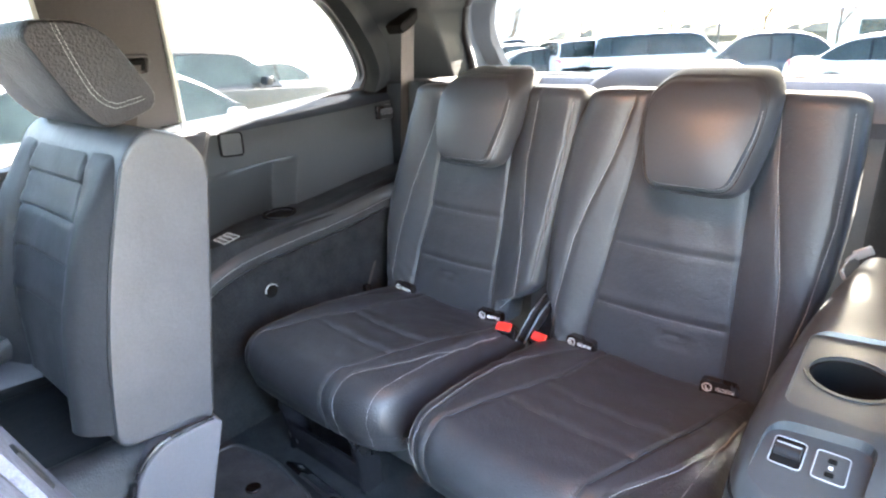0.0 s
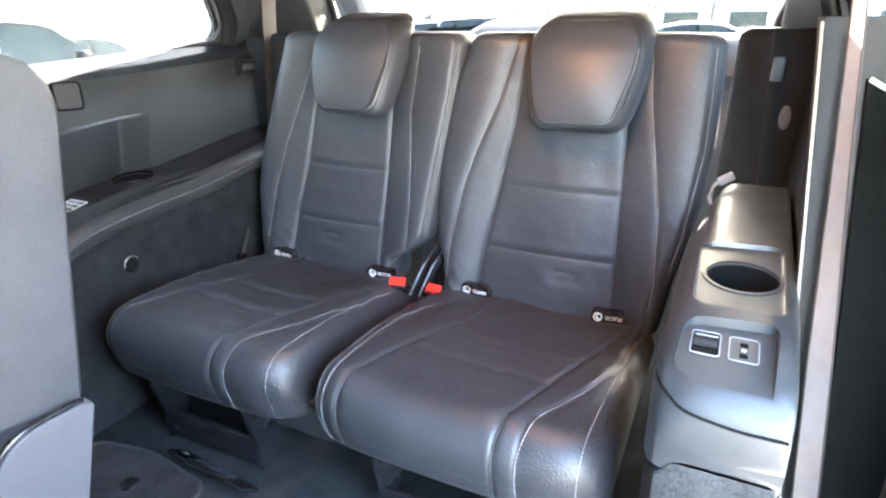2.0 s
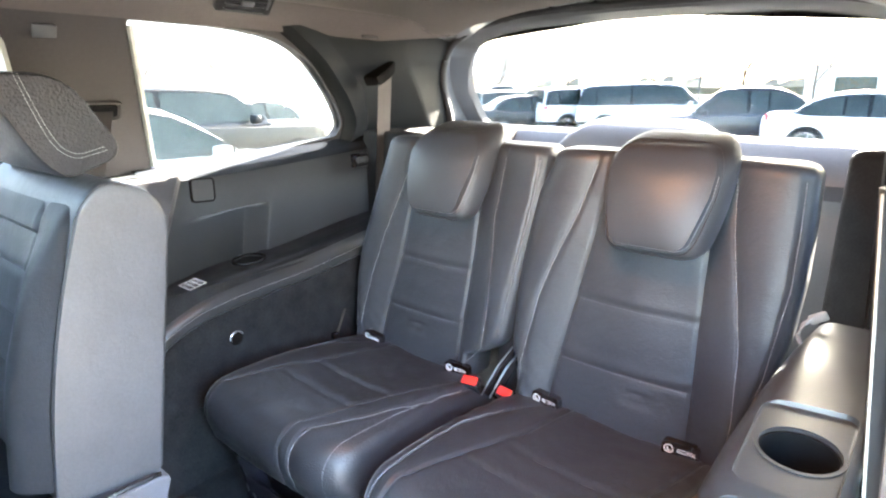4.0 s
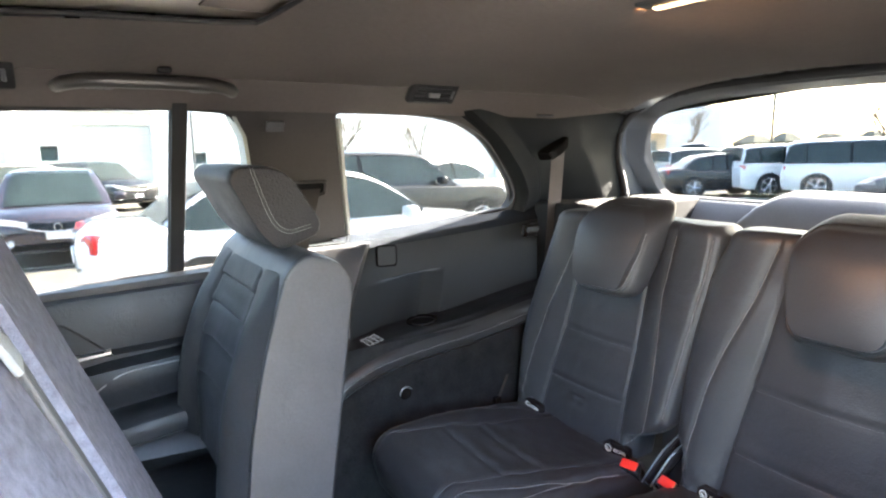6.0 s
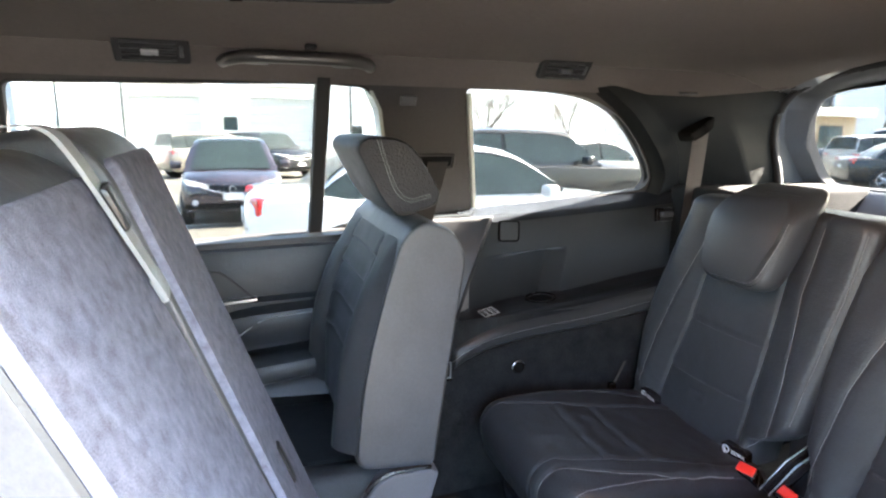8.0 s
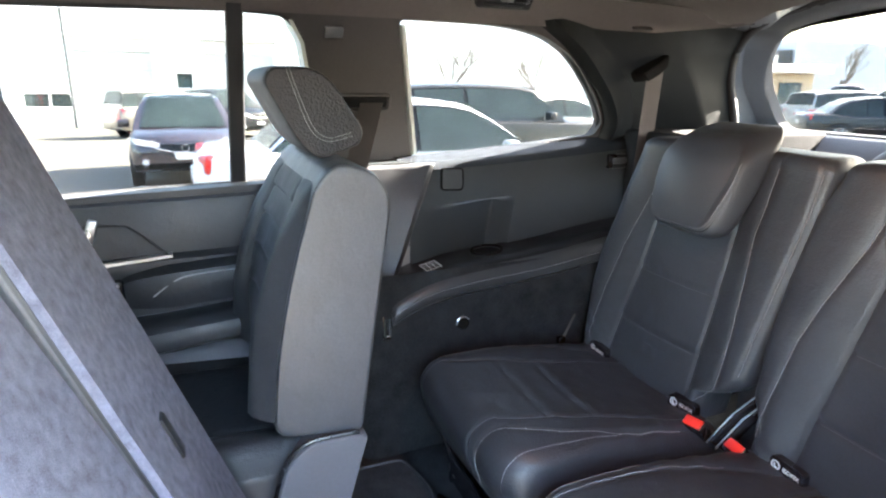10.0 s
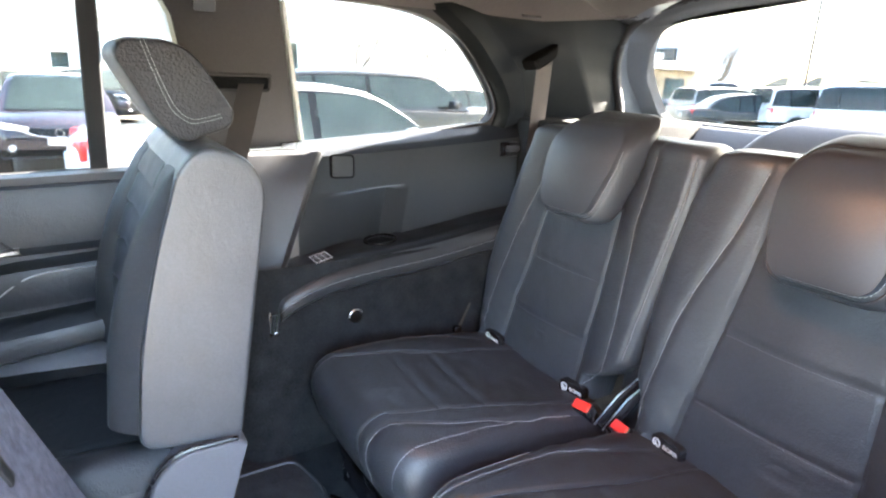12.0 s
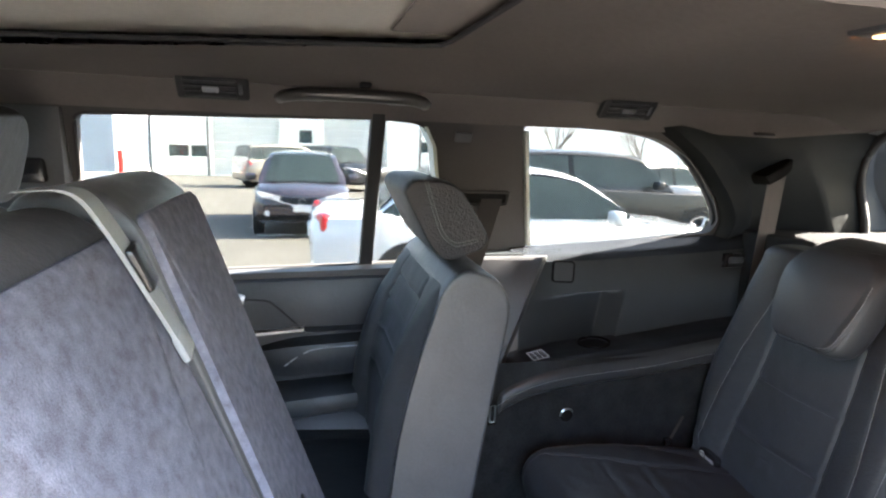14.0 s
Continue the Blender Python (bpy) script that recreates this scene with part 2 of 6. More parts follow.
def puffy(outline, lo, hi, place, edge=0.03, steps=5, ends=0.86, bm=None):
    """An outline lofted from lo to hi, drawn in with rounded shoulders at both ends; place(u, v, w) gives the point."""
    c = sum(outline, Vector((0, 0))) / len(outline)
    levels = []
    for j in range(steps + 1):
        a = j / steps * math.pi / 2
        levels.append((lo + edge * (1 - math.cos(a)), ends + (1 - ends) * math.sin(a)))
    levels += [(hi - (w - lo), s) for w, s in reversed(levels)]
    levels = [(lo, ends * 0.4), (lo, ends * 0.8), (lo, ends * 0.96)] + levels + [(hi, ends * 0.96), (hi, ends * 0.8), (hi, ends * 0.4)]
    rings = [[place(*(c + (p - c) * s), w) for p in outline] for w, s in levels]
    return loft(rings, bm)


def tube(points, r, n=8, bm=None, flat=1.0):
    points = [Vector(p) for p in points]
    rings = []
    for i, p in enumerate(points):
        d = (points[min(i + 1, len(points) - 1)] - points[max(i - 1, 0)]).normalized()
        up = Vector((0, 0, 1)) if abs(d.z) < 0.9 else Vector((0, 1, 0))
        s = d.cross(up).normalized()
        u = s.cross(d)
        rings.append([p + (s * math.cos(2 * math.pi * k / n) * flat + u * math.sin(2 * math.pi * k / n)) * r for k in range(n)])
    return loft(rings, bm)


def disc(c, axis, r, depth, n=28, bm=None, edge=0.002):
    """A short round bar with softened rims, from c along axis."""
    axis = Vector(axis).normalized()
    q = axis.to_track_quat("Z", "Y").to_matrix()
    c = Vector(c)
    rings = []
    for h, rad in ((0, r), (depth - edge, r), (depth, r - edge)):
        rings.append([c + q @ Vector((math.cos(2 * math.pi * k / n) * rad, math.sin(2 * math.pi * k / n) * rad, h)) for k in range(n)])
    return loft(rings, bm)


def ring(c, axis, r, w, depth, n=32, bm=None):
    axis = Vector(axis).normalized()
    q = axis.to_track_quat("Z", "Y").to_matrix()
    c = Vector(c)
    bm = bm or bmesh.new()
    sect = [(r, 0), (r, depth), (r - w, depth), (r - w, 0)]
    rows = [[bm.verts.new(c + q @ Vector((math.cos(2 * math.pi * k / n) * a, math.sin(2 * math.pi * k / n) * a, h))) for a, h in sect] for k in range(n)]
    for k in range(n):
        a, b = rows[k], rows[(k + 1) % n]
        for i in range(4):
            bm.faces.new((a[i], a[(i + 1) % 4], b[(i + 1) % 4], b[i]))
    return bm


def resample(points, step):
    points = [Vector(p) for p in points]
    out, left = [points[0]], step
    for a, b in zip(points, points[1:]):
        d = (b - a).length
        s = left
        while s <= d:
            out.append(a.lerp(b, s / d))
            s += step
        left = s - d
    return out


def smooth_line(points, n=12):
    """A Catmull-Rom line through the points."""
    p = [Vector(q) for q in points]
    p = [p[0] * 2 - p[1]] + p + [p[-1] * 2 - p[-2]]
    out = []
    for i in range(1, len(p) - 2):
        for j in range(n):
            t = j / n
            out.append(0.5 * ((2 * p[i]) + (p[i + 1] - p[i - 1]) * t + (2 * p[i - 1] - 5 * p[i] + 4 * p[i + 1] - p[i + 2]) * t * t
                              + (3 * p[i] - p[i - 1] - 3 * p[i + 1] + p[i + 2]) * t ** 3))
    return out + [p[-2]]


def stitches(lines, r=0.0006, pitch=0.0062, gap=0.0022):
    """Sewn dashes along the lines."""
    bm = bmesh.new()
    for line in lines:
        pts = resample(line, pitch / 2)
        for a, b in zip(pts[0::2], pts[1::2]):
            d = b - a
            if d.length < 1e-5:
                continue
            tube([a, a + d.normalized() * (pitch - gap)], r, 5, bm)
    return bm


def holed(outer, holes, place, depth, bm=None):
    """A flat panel with openings, laid into space by place(u, v, w): w runs from 0 at the seen side to depth at the far one."""
    bm = bm or bmesh.new()
    own = bmesh.new()
    loops = []
    for loop in [outer] + holes:
        vs = [own.verts.new((p[0], p[1], 0)) for p in loop]
        loops.append([own.edges.new((vs[i], vs[(i + 1) % len(vs)])) for i in range(len(vs))])
    bmesh.ops.triangle_fill(own, edges=own.edges[:], use_beauty=True, use_dissolve=False)
    got = bmesh.ops.extrude_face_region(own, geom=own.faces[:])
    far = [g for g in got["geom"] if isinstance(g, bmesh.types.BMVert)]
    for v in far:
        v.co.z = depth
    for v in own.verts:
        v.co = place(v.co.x, v.co.y, v.co.z)
    return merge(own, bm)


def grid(nu, nv, f, bm=None):
    bm = bm or bmesh.new()
    rows = [[bm.verts.new(f(i / nu, j / nv)) for i in range(nu + 1)] for j in range(nv + 1)]
    for a, b in zip(rows, rows[1:]):
        for i in range(nu):
            bm.faces.new((a[i], a[i + 1], b[i + 1], b[i]))
    return bm


def lerps(table, v):
    for (a, fa), (b, fb) in zip(table, table[1:]):
        if v <= b:
            return fa + (fb - fa) * max(0.0, (v - a) / (b - a))
    return table[-1][1]


def groove(d, w):
    return math.exp(-(d / w) ** 2)


def round_off(d, r):
    """How far a rounded edge of radius r has fallen at the distance d from it."""
    if d >= r:
        return 0.0
    d = max(d, 0.0)
    return r - math.sqrt(max(0.0, r * r - (r - d) ** 2))


def writing(text, size, m, mat, parent, name="lettering"):
    cu = bpy.data.curves.new(name, "FONT")
    cu.body, cu.size, cu.extrude = text, size, 0.0003
    cu.align_x, cu.align_y = "CENTER", "CENTER"
    cu.materials.append(mat)
    ob = new(name, cu)
    ob.matrix_basis = m
    hang(ob, parent)
    return ob


# ---- the car's shell ----
def side_x(z):
    """The window plane of the cabin's side leans in towards the roof."""
    return 0.74 - 0.45 * (z - 1.33)


def side_place(sign):
    return lambda y, z, w: Vector((sign * (side_x(z) + w), y, z))


FLOOR_Z = 0.60
floor = part("floor", box((-0.72, -3.0, 0.52), (0.72, 0.85, FLOOR_Z), 0.004), CARPET)
tagged(floor, "charcoal carpeted floor of the car's cabin", "floor", kind="structure")

QWIN = rounded([(-0.592, 1.325), (-0.672, 1.645), (-0.50, 1.645), (-0.39, 1.640), (-0.30, 1.625), (-0.222, 1.591), (-0.172, 1.555), (-0.122, 1.511), (-0.068, 1.458), (-0.034, 1.408), (-0.046, 1.374), (-0.34, 1.343)],
               [0.012, 0.02, 0.05, 0.05, 0.05, 0.05, 0.05, 0.05, 0.05, 0.025, 0.025, 0.08], 4)
DWIN_FRONT = rounded([(-1.665, 1.262), (-1.612, 1.632), (-1.021, 1.646), (-1.029, 1.282)], [0.02, 0.02, 0.006, 0.006], 4)
DWIN_REAR = rounded([(-1.003, 1.284), (-0.996, 1.646), (-0.912, 1.642), (-0.875, 1.6), (-0.842, 1.45), (-0.815, 1.29)], [0.006, 0.006, 0.02, 0.05, 0.05, 0.02], 4)
FRONT_WIN = rounded([(-2.55, 1.24), (-2.1, 1.60), (-1.80, 1.632), (-1.84, 1.255)], [0.02, 0.05, 0.02, 0.02], 4)
BEHIND_WINDOW = [(-0.29, 1.665), (-0.20, 1.613), (-0.098, 1.528), (-0.010, 1.43), (-0.012, 1.345), (-0.05, 1.30)]
OUTER = [(-2.95, 1.20), (-2.30, 1.62), (-2.0, 1.665)] + BEHIND_WINDOW + [(-0.79, 1.30), (-0.79, 1.24)]
wall_right = part("wall_right", holed(OUTER, [QWIN, DWIN_FRONT, DWIN_REAR, FRONT_WIN], side_place(-1), 0.035), PILLAR_SHADED, smooth=False)
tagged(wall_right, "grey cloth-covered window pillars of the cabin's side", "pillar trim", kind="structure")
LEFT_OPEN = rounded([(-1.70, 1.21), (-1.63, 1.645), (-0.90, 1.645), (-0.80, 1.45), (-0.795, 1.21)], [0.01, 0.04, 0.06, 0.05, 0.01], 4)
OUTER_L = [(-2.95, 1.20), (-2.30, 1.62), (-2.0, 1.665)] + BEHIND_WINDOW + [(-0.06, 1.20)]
wall_left = part("wall_left", holed(OUTER_L, [QWIN, LEFT_OPEN, FRONT_WIN], side_place(1), 0.035), PILLAR_SHADED, smooth=False)
tagged(wall_left, "grey cloth-covered pillars round an open rear door", "pillar trim", kind="structure")


def side_pane(name, outline, sign, label):
    c = sum(outline, Vector((0, 0))) / len(outline)
    big = [c + (p - c) * 1.03 for p in outline]
    ob = part(name, loft([[side_place(sign)(p.x, p.y, w) for p in big] for w in (0.036, 0.040)]), GLASS, smooth=False)
    ob.visible_shadow = False
    return tagged(ob, label, "window", kind="structure")


side_pane("window_1", QWIN, -1, "clear glass rear quarter window of the car")
side_pane("window_2", DWIN_FRONT, -1, "clear glass rear door window of the car")
side_pane("window_3", DWIN_REAR, -1, "small fixed glass pane of the rear door")
side_pane("window_4", FRONT_WIN, -1, "clear glass front door window of the car")
side_pane("window_5", QWIN, 1, "clear glass rear quarter window beside the open door")
side_pane("window_6", FRONT_WIN, 1, "clear glass front door window of the car")

# black rubber run round the door window and its dividing bar
seal = bmesh.new()
box((-0.615, -1.031, 1.645), (-0.60, -0.993, 1.652), 0.001, 1, seal)
loft([[side_place(-1)(y0 + lean_, z, -0.012), side_place(-1)(y1, z, -0.012), side_place(-1)(y1, z, 0.03), side_place(-1)(y0 + lean_, z, 0.03)] for z, lean_, y0, y1 in ((1.272, 0.0, -1.031, -1.001), (1.655, 0.008, -1.031, -0.996))], seal)
for loop in (DWIN_FRONT, DWIN_REAR):
    pts = [side_place(-1)(p.x, p.y, 0.004) for p in loop]
    tube(pts + pts[:1], 0.005, 6, seal)
window_seal = part("trim_window_seal", seal, RUBBER)
tagged(window_seal, "black rubber run and bar of the rear door window", "window seal", kind="structure")

# pale strips painted as the window reveals lit from outside
for nm, line in (("quarter_window_edge", [(-0.588, 1.335), (-0.628, 1.49), (-0.664, 1.632)]), ("door_window_edge", [(-0.822, 1.295), (-0.849, 1.45), (-0.880, 1.59), (-0.905, 1.632)])):
    st = loft([[side_place(-1)(y + dy, z, w) for dy, w in ((0.0, -0.002), (0.008, -0.002), (0.008, 0.032), (-0.004, 0.032))] for y, z in line])
    part(nm, st, LIT_EDGE, window_seal, "pale strip standing for the window reveal lit from outside")

# outer skin of the car
skin = bmesh.new()
for s in (-1, 1):
    if s < 0:
        spans = [(-4.0, 0.85)]
    else:
        spans = [(-4.0, -1.72), (-0.74, 0.85)]
    for y0, y1 in spans:
        prof = [(0.92, 0.30), (0.985, 0.5), (0.985, 0.9), (0.96, 1.12), (0.86, 1.22), (0.80, 1.215), (0.80, 0.35)]
        loft([[Vector((s * x, y, z)) for x, z in prof] for y in (y0, y1)], skin)
prof = [(-0.66, 1.70), (-0.62, 1.755), (-0.45, 1.79), (0, 1.805), (0.45, 1.79), (0.62, 1.755), (0.66, 1.70), (0.60, 1.71), (0.40, 1.772), (0, 1.79), (-0.40, 1.772), (-0.60, 1.71)]
loft([[Vector((x * k, y, z - d)) for x, z in prof] for y, d, k in ((-2.25, 0.05, 0.95), (-1.8, 0.01, 1), (-0.9, 0.0, 1), (-0.1, 0.012, 1), (0.45, 0.045, 0.96))], skin)
loft([[Vector((x * k, y, z0 + (z1 - z0) * f)) for x, f in ((-0.95, 0), (-0.985, 0.2), (-0.985, 0.75), (-0.90, 0.96), (0, 1.04), (0.90, 0.96), (0.985, 0.75), (0.985, 0.2), (0.95, 0))] for y, z0, z1, k in ((-4.22, 0.45, 0.80, 0.80), (-4.15, 0.34, 0.94, 0.90), (-4.0, 0.30, 1.02, 0.96), (-3.5, 0.30, 1.10, 1.0), (-2.90, 0.30, 1.17, 1.0))], skin)
box((-0.90, 0.80, 0.40), (0.90, 0.92, 1.28), 0.05, 3, skin)
car_body = part("car_body_shell", skin, PAINT_OWN)
for sgn in (-1, 1):
    for y in (-3.30, -0.10):
        tw = part("tyre", disc((sgn * 0.80, y, 0.38), (sgn, 0, 0), 0.38, 0.20, 28, edge=0.03), TYRE, car_body)
        rm = bmesh.new()
        ring((sgn * 0.998, y, 0.38), (sgn, 0, 0), 0.28, 0.03, 0.014, 24, rm)
        for k in range(10):
            a = k * 2 * math.pi / 10
            tube([(sgn * 1.0, y, 0.38), (sgn * 1.0, y + math.cos(a) * 0.27, 0.38 + math.sin(a) * 0.27)], 0.018, 6, rm)
        part("rim", rm, RIM, tw)
    part("headlight", box((-0.20, -0.10, -0.07), (0.20, 0.10, 0.07), 0.05, 3, m=pose(sgn * 0.70, -4.02, 0.86, 0, 0, sgn * 20)), HEAD, car_body)
    part("taillight", box((-0.16, -0.06, -0.09), (0.16, 0.06, 0.09), 0.04, 3, m=pose(sgn * 0.74, 0.90, 1.02)), TAIL, car_body)
part("grille", box((-0.42, -4.24, 0.58), (0.42, -4.16, 0.84), 0.06, 3), BLACK, car_body)
tagged(car_body, "grey painted outer shell of the large car", "car body", kind="structure")


# ---- headliner, one piece ----
def roof_z(x, y):
    a = abs(x)
    z = 1.744 - 0.045 * (a / 0.5) ** 2.4
    if a > 0.5:
        z -= (a - 0.5) * 0.10
    z -= 0.045 * max(0.0, y + 0.1) ** 1.5
    t = max(0.0, min(1.0, (y + 0.83) / 0.10))
    t = t * t * (3 - 2 * t)
    drop = 0.030 * t * (1 - max(0.0, min(1.0, (a - 0.20) / 0.25)))
    back = max(0.0, min(1.0, (y - 0.02) / 0.30))
    z += 0.062 * max(-0.6, min(y, -0.92) + 1.17) * max(0.0, 1 - max(0.0, y + 0.92) / 0.30) * max(0.0, min(1.0, (0.50 - a) / 0.25))
    return z - drop * (1 - back * back * (3 - 2 * back)) + 0.028 * max(0.0, (y - 0.20) / 0.20) ** 2


SUN_X, SUN_Y = 0.235, -0.945
hl = bmesh.new()
xs = [-0.575 + 1.15 * i / 48 for i in range(49)]
ys = [-2.3 + 2.75 * j / 80 for j in range(81)]
xs = sorted(xs + [-SUN_X, SUN_X])
ys = sorted(ys + [SUN_Y])
rows = [[hl.verts.new((x, y, roof_z(x, y))) for x in xs] for y in ys]
for j in range(len(ys) - 1):
    for i in range(len(xs) - 1):
        if -SUN_X - 1e-6 <= xs[i] and xs[i + 1] <= SUN_X + 1e-6 and ys[j + 1] <= SUN_Y + 1e-6 and ys[j] > -2.0:
            continue
        hl.faces.new((rows[j][i], rows[j][i + 1], rows[j + 1][i + 1], rows[j + 1][i]))
bmesh.ops.solidify(hl, geom=hl.faces[:], thickness=0.006)
headliner = part("ceiling", hl, HEADLINER)
tagged(headliner, "dark brown-grey cloth headliner with a sunroof opening", "headliner", kind="structure")
blind = bmesh.new()
grid(20, 20, lambda u, v: Vector((-0.30 + 0.6 * u, -2.1 + 1.22 * v, 1.784 - 0.012 * ((u - 0.5) * 2) ** 2 + 0.05 * min(0.0, (-2.1 + 1.22 * v) + 0.95))), blind)
bmesh.ops.solidify(blind, geom=blind.faces[:], thickness=0.004)
roof_blind = tagged(part("sunroof_blind", blind, BLIND), "pale grey fabric blind drawn under the sunroof", "sunroof blind")
part("rear_hem", box((-0.236, -1.035, 1.7685), (0.236, -0.930, 1.7725), 0.0015, 1), HEADLINER, roof_blind, "dark hem of the blind")
edge = tube([(-SUN_X, -2.2, roof_z(SUN_X, -2.2) - 0.002), (-SUN_X, SUN_Y - 0.05, roof_z(SUN_X, SUN_Y) - 0.001), (-SUN_X + 0.015, SUN_Y - 0.012, roof_z(SUN_X, SUN_Y)), (-SUN_X + 0.05, SUN_Y, roof_z(0.15, SUN_Y) - 0.001),
             (SUN_X - 0.05, SUN_Y, roof_z(0.15, SUN_Y) - 0.001), (SUN_X - 0.015, SUN_Y - 0.012, roof_z(SUN_X, SUN_Y)), (SUN_X, SUN_Y - 0.05, roof_z(SUN_X, SUN_Y) - 0.001), (SUN_X, -2.2, roof_z(SUN_X, -2.2) - 0.002)], 0.004, 8)
tagged(part("trim_sunroof_edge", edge, RUBBER), "black edge strip round the sunroof opening", "sunroof edge", kind="structure")

# header cove joining headliner and pillars
for s, nm in ((-1, "trim_header_right"), (1, "trim_header_left")):
    cove = loft([[Vector((s * x, y, roof_z(x, y) - d - dz)) for x, d in ((0.50, 0.0008), (0.525, 0.003), (0.55, 0.006), (0.568, 0.010), (0.582, 0.016), (0.592, 0.024))] + [Vector((s * 0.64, y, 1.652 - dz)), Vector((s * 0.62, y, 1.72 - dz))]
                 for y, dz in ((-2.2, 0.0), (-1.2, 0.0), (-0.6, 0.0), (-0.2, 0.0), (0.02, 0.0))]
                + [[Vector((s * (0.56 + q), 0.30, roof_z(0.56, 0.30) - 0.001 + r)) for q, r in ((0, 0), (0.003, -0.002), (0.006, -0.004), (0.009, -0.005), (0.012, -0.006), (0.016, -0.006), (0.03, 0.004), (0.02, 0.012))]])
    tagged(part(nm, cove, RAIL_SHADED), "cloth-covered roof rail above the side windows", "roof rail", kind="structure")

# ---- rear end: pillar trims, tailgate with window ----
SEAL_Y = 0.38
seal_line = [(-0.600, 1.20), (-0.612, 1.33), (-0.625, 1.42), (-0.655, 1.52), (-0.650, 1.60), (-0.60, 1.665), (-0.50, 1.705), (-0.30, 1.728), (0.0, 1.732)]
seal_pts = smooth_line([(x, SEAL_Y, z) for x, z in seal_line + [(-x, z) for x, z in seal_line[-2::-1]]], 6)
tagged(part("trim_tailgate_seal", tube(seal_pts, 0.0125, 10), RUBBER), "black rubber seal round the tailgate opening", "door seal", kind="structure")
LIP = [(p.x, p.y) for p in smooth_line([(1.26, -0.075, 0), (1.30, -0.058, 0), (1.335, -0.036, 0), (1.375, -0.024, 0), (1.42, -0.031, 0), (1.48, -0.078, 0), (1.53, -0.134, 0), (1.57, -0.182, 0), (1.605, -0.234, 0), (1.64, -0.300, 0), (1.70, -0.42, 0)], 6)]
for s, nm in ((-1, "trim_pillar_right"), (1, "trim_pillar_left")):
    # moulded corner trim in facets: a lip round the quarter window, a hollow for the belt, a flat beside the seal
    def corner(z, s=s):
        y0 = lerps(LIP, z)
        deep = max(0.0, min(1.0, (1.64 - z) / 0.08))
        knots = [Vector((-(side_x(z) + 0.016), y0 - 0.016, z)), Vector((-(side_x(z) - 0.004), y0 - 0.004, z)), Vector((-(side_x(z) - 0.024), y0 + 0.028, z)),
                 Vector((-(side_x(z) - 0.012 + 0.024 * deep), lerps([(1.28, 0.098), (1.40, 0.085), (1.45, 0.065), (1.51, 0.025), (1.575, -0.06), (1.62, -0.14), (1.66, -0.22)], z), z)),
                 Vector((-min(0.622, side_x(z) - 0.006), lerps([(1.28, 0.32), (1.374, 0.283), (1.512, 0.217), (1.585, 0.168), (1.66, 0.10)], z), z)),
                 Vector((-lerps([(1.20, 0.600), (1.33, 0.612), (1.42, 0.625), (1.52, 0.655), (1.60, 0.650), (1.665, 0.60)], z) - 0.006, SEAL_Y, z))]
        rise = max(0.0, (z - 1.625) / 0.029)
        for q, up_ in zip(knots[2:], (0.004, 0.016, 0.034, 0.040)):
            q.z += up_ * rise
        out = []
        for a, b in zip(knots, knots[1:]):
            out += [a.lerp(b, f) for f in (0.0, 0.07, 0.3, 0.6, 0.93)]
        return [Vector((-s * p.x, p.y, p.z)) for p in out + [knots[-1]]]
    g = loft([corner(1.28 + 0.374 * k / 25) for k in range(26)], cap=False, closed=False)
    bmesh.ops.solidify(g, geom=g.faces[:], thickness=0.004)
    tagged(part(nm, g, PILLAR_REAR), "dark grey moulded rear pillar trim beside the tailgate", "pillar trim", kind="structure")


def tail_place(x, z, w):
    return Vector((x, 0.575 - 0.42 * (z - 1.37) + w, z))


RWIN = rounded([(-0.612, 1.386), (-0.650, 1.52), (-0.63, 1.60), (-0.585, 1.655), (-0.40, 1.692), (0.0, 1.708), (0.40, 1.692), (0.585, 1.655), (0.63, 1.60), (0.650, 1.52), (0.612, 1.386)],
               [0.04, 0.06, 0.05, 0.05, 0.1, 0.2, 0.1, 0.05, 0.05, 0.06, 0.04], 5)
TAIL_OUT = [(-0.74, 1.20), (-0.76, 1.50), (-0.72, 1.66), (-0.60, 1.735), (-0.3, 1.76), (0.3, 1.76), (0.60, 1.735), (0.72, 1.66), (0.76, 1.50), (0.74, 1.20)]
tailgate = part("wall_tailgate", holed(TAIL_OUT, [RWIN], tail_place, 0.03), PLASTIC_GREY)
tagged(tailgate, "grey plastic inner trim of the closed tailgate", "tailgate", kind="structure")
def low_side(p):
    """1 along the window's lower edge, where the frame falls away as a steep apron; 0 round the rest."""
    return max(0.0, min(1.0, (1.50 - p.y) / 0.07))


reveal = loft([[Vector((p.x * 1.05, 0.372 + 0.085 * low_side(p), 1.53 + (p.y - 1.53) * 1.13 - 0.115 * low_side(p))) for p in RWIN]]
              + [[tail_place(p.x * k, 1.53 + (p.y - 1.53) * k - f * low_side(p), w + g * low_side(p)) for p in RWIN] for k, w, f, g in ((1.06, -0.05, 0.030, 0.018), (1.0, -0.008, 0.0, 0.0), (0.985, 0.02, 0.0, 0.0))], cap=False)
bmesh.ops.solidify(reveal, geom=reveal.faces[:], thickness=0.004)
part("trim_tailgate_frame", reveal, PLASTIC_GREY, tailgate)
gl = part("window_7", loft([[tail_place(p.x * 1.02, 1.53 + (p.y - 1.53) * 1.02, w) for p in RWIN] for w in (0.034, 0.038)]), GLASS, smooth=False)
gl.visible_shadow = False
tagged(gl, "clear glass tailgate window of the car", "window", kind="structure")
low = box((-0.72, 0.60, 0.60), (0.72, 0.68, 1.36), 0.03, 3)
loft([[Vector((x, y, z)) for y, z in ((0.485, 1.26), (0.492, 1.30), (0.540, 1.372), (0.556, 1.382), (0.580, 1.384), (0.584, 1.26))] for x in (-0.66, -0.3, 0.3, 0.66)], low)
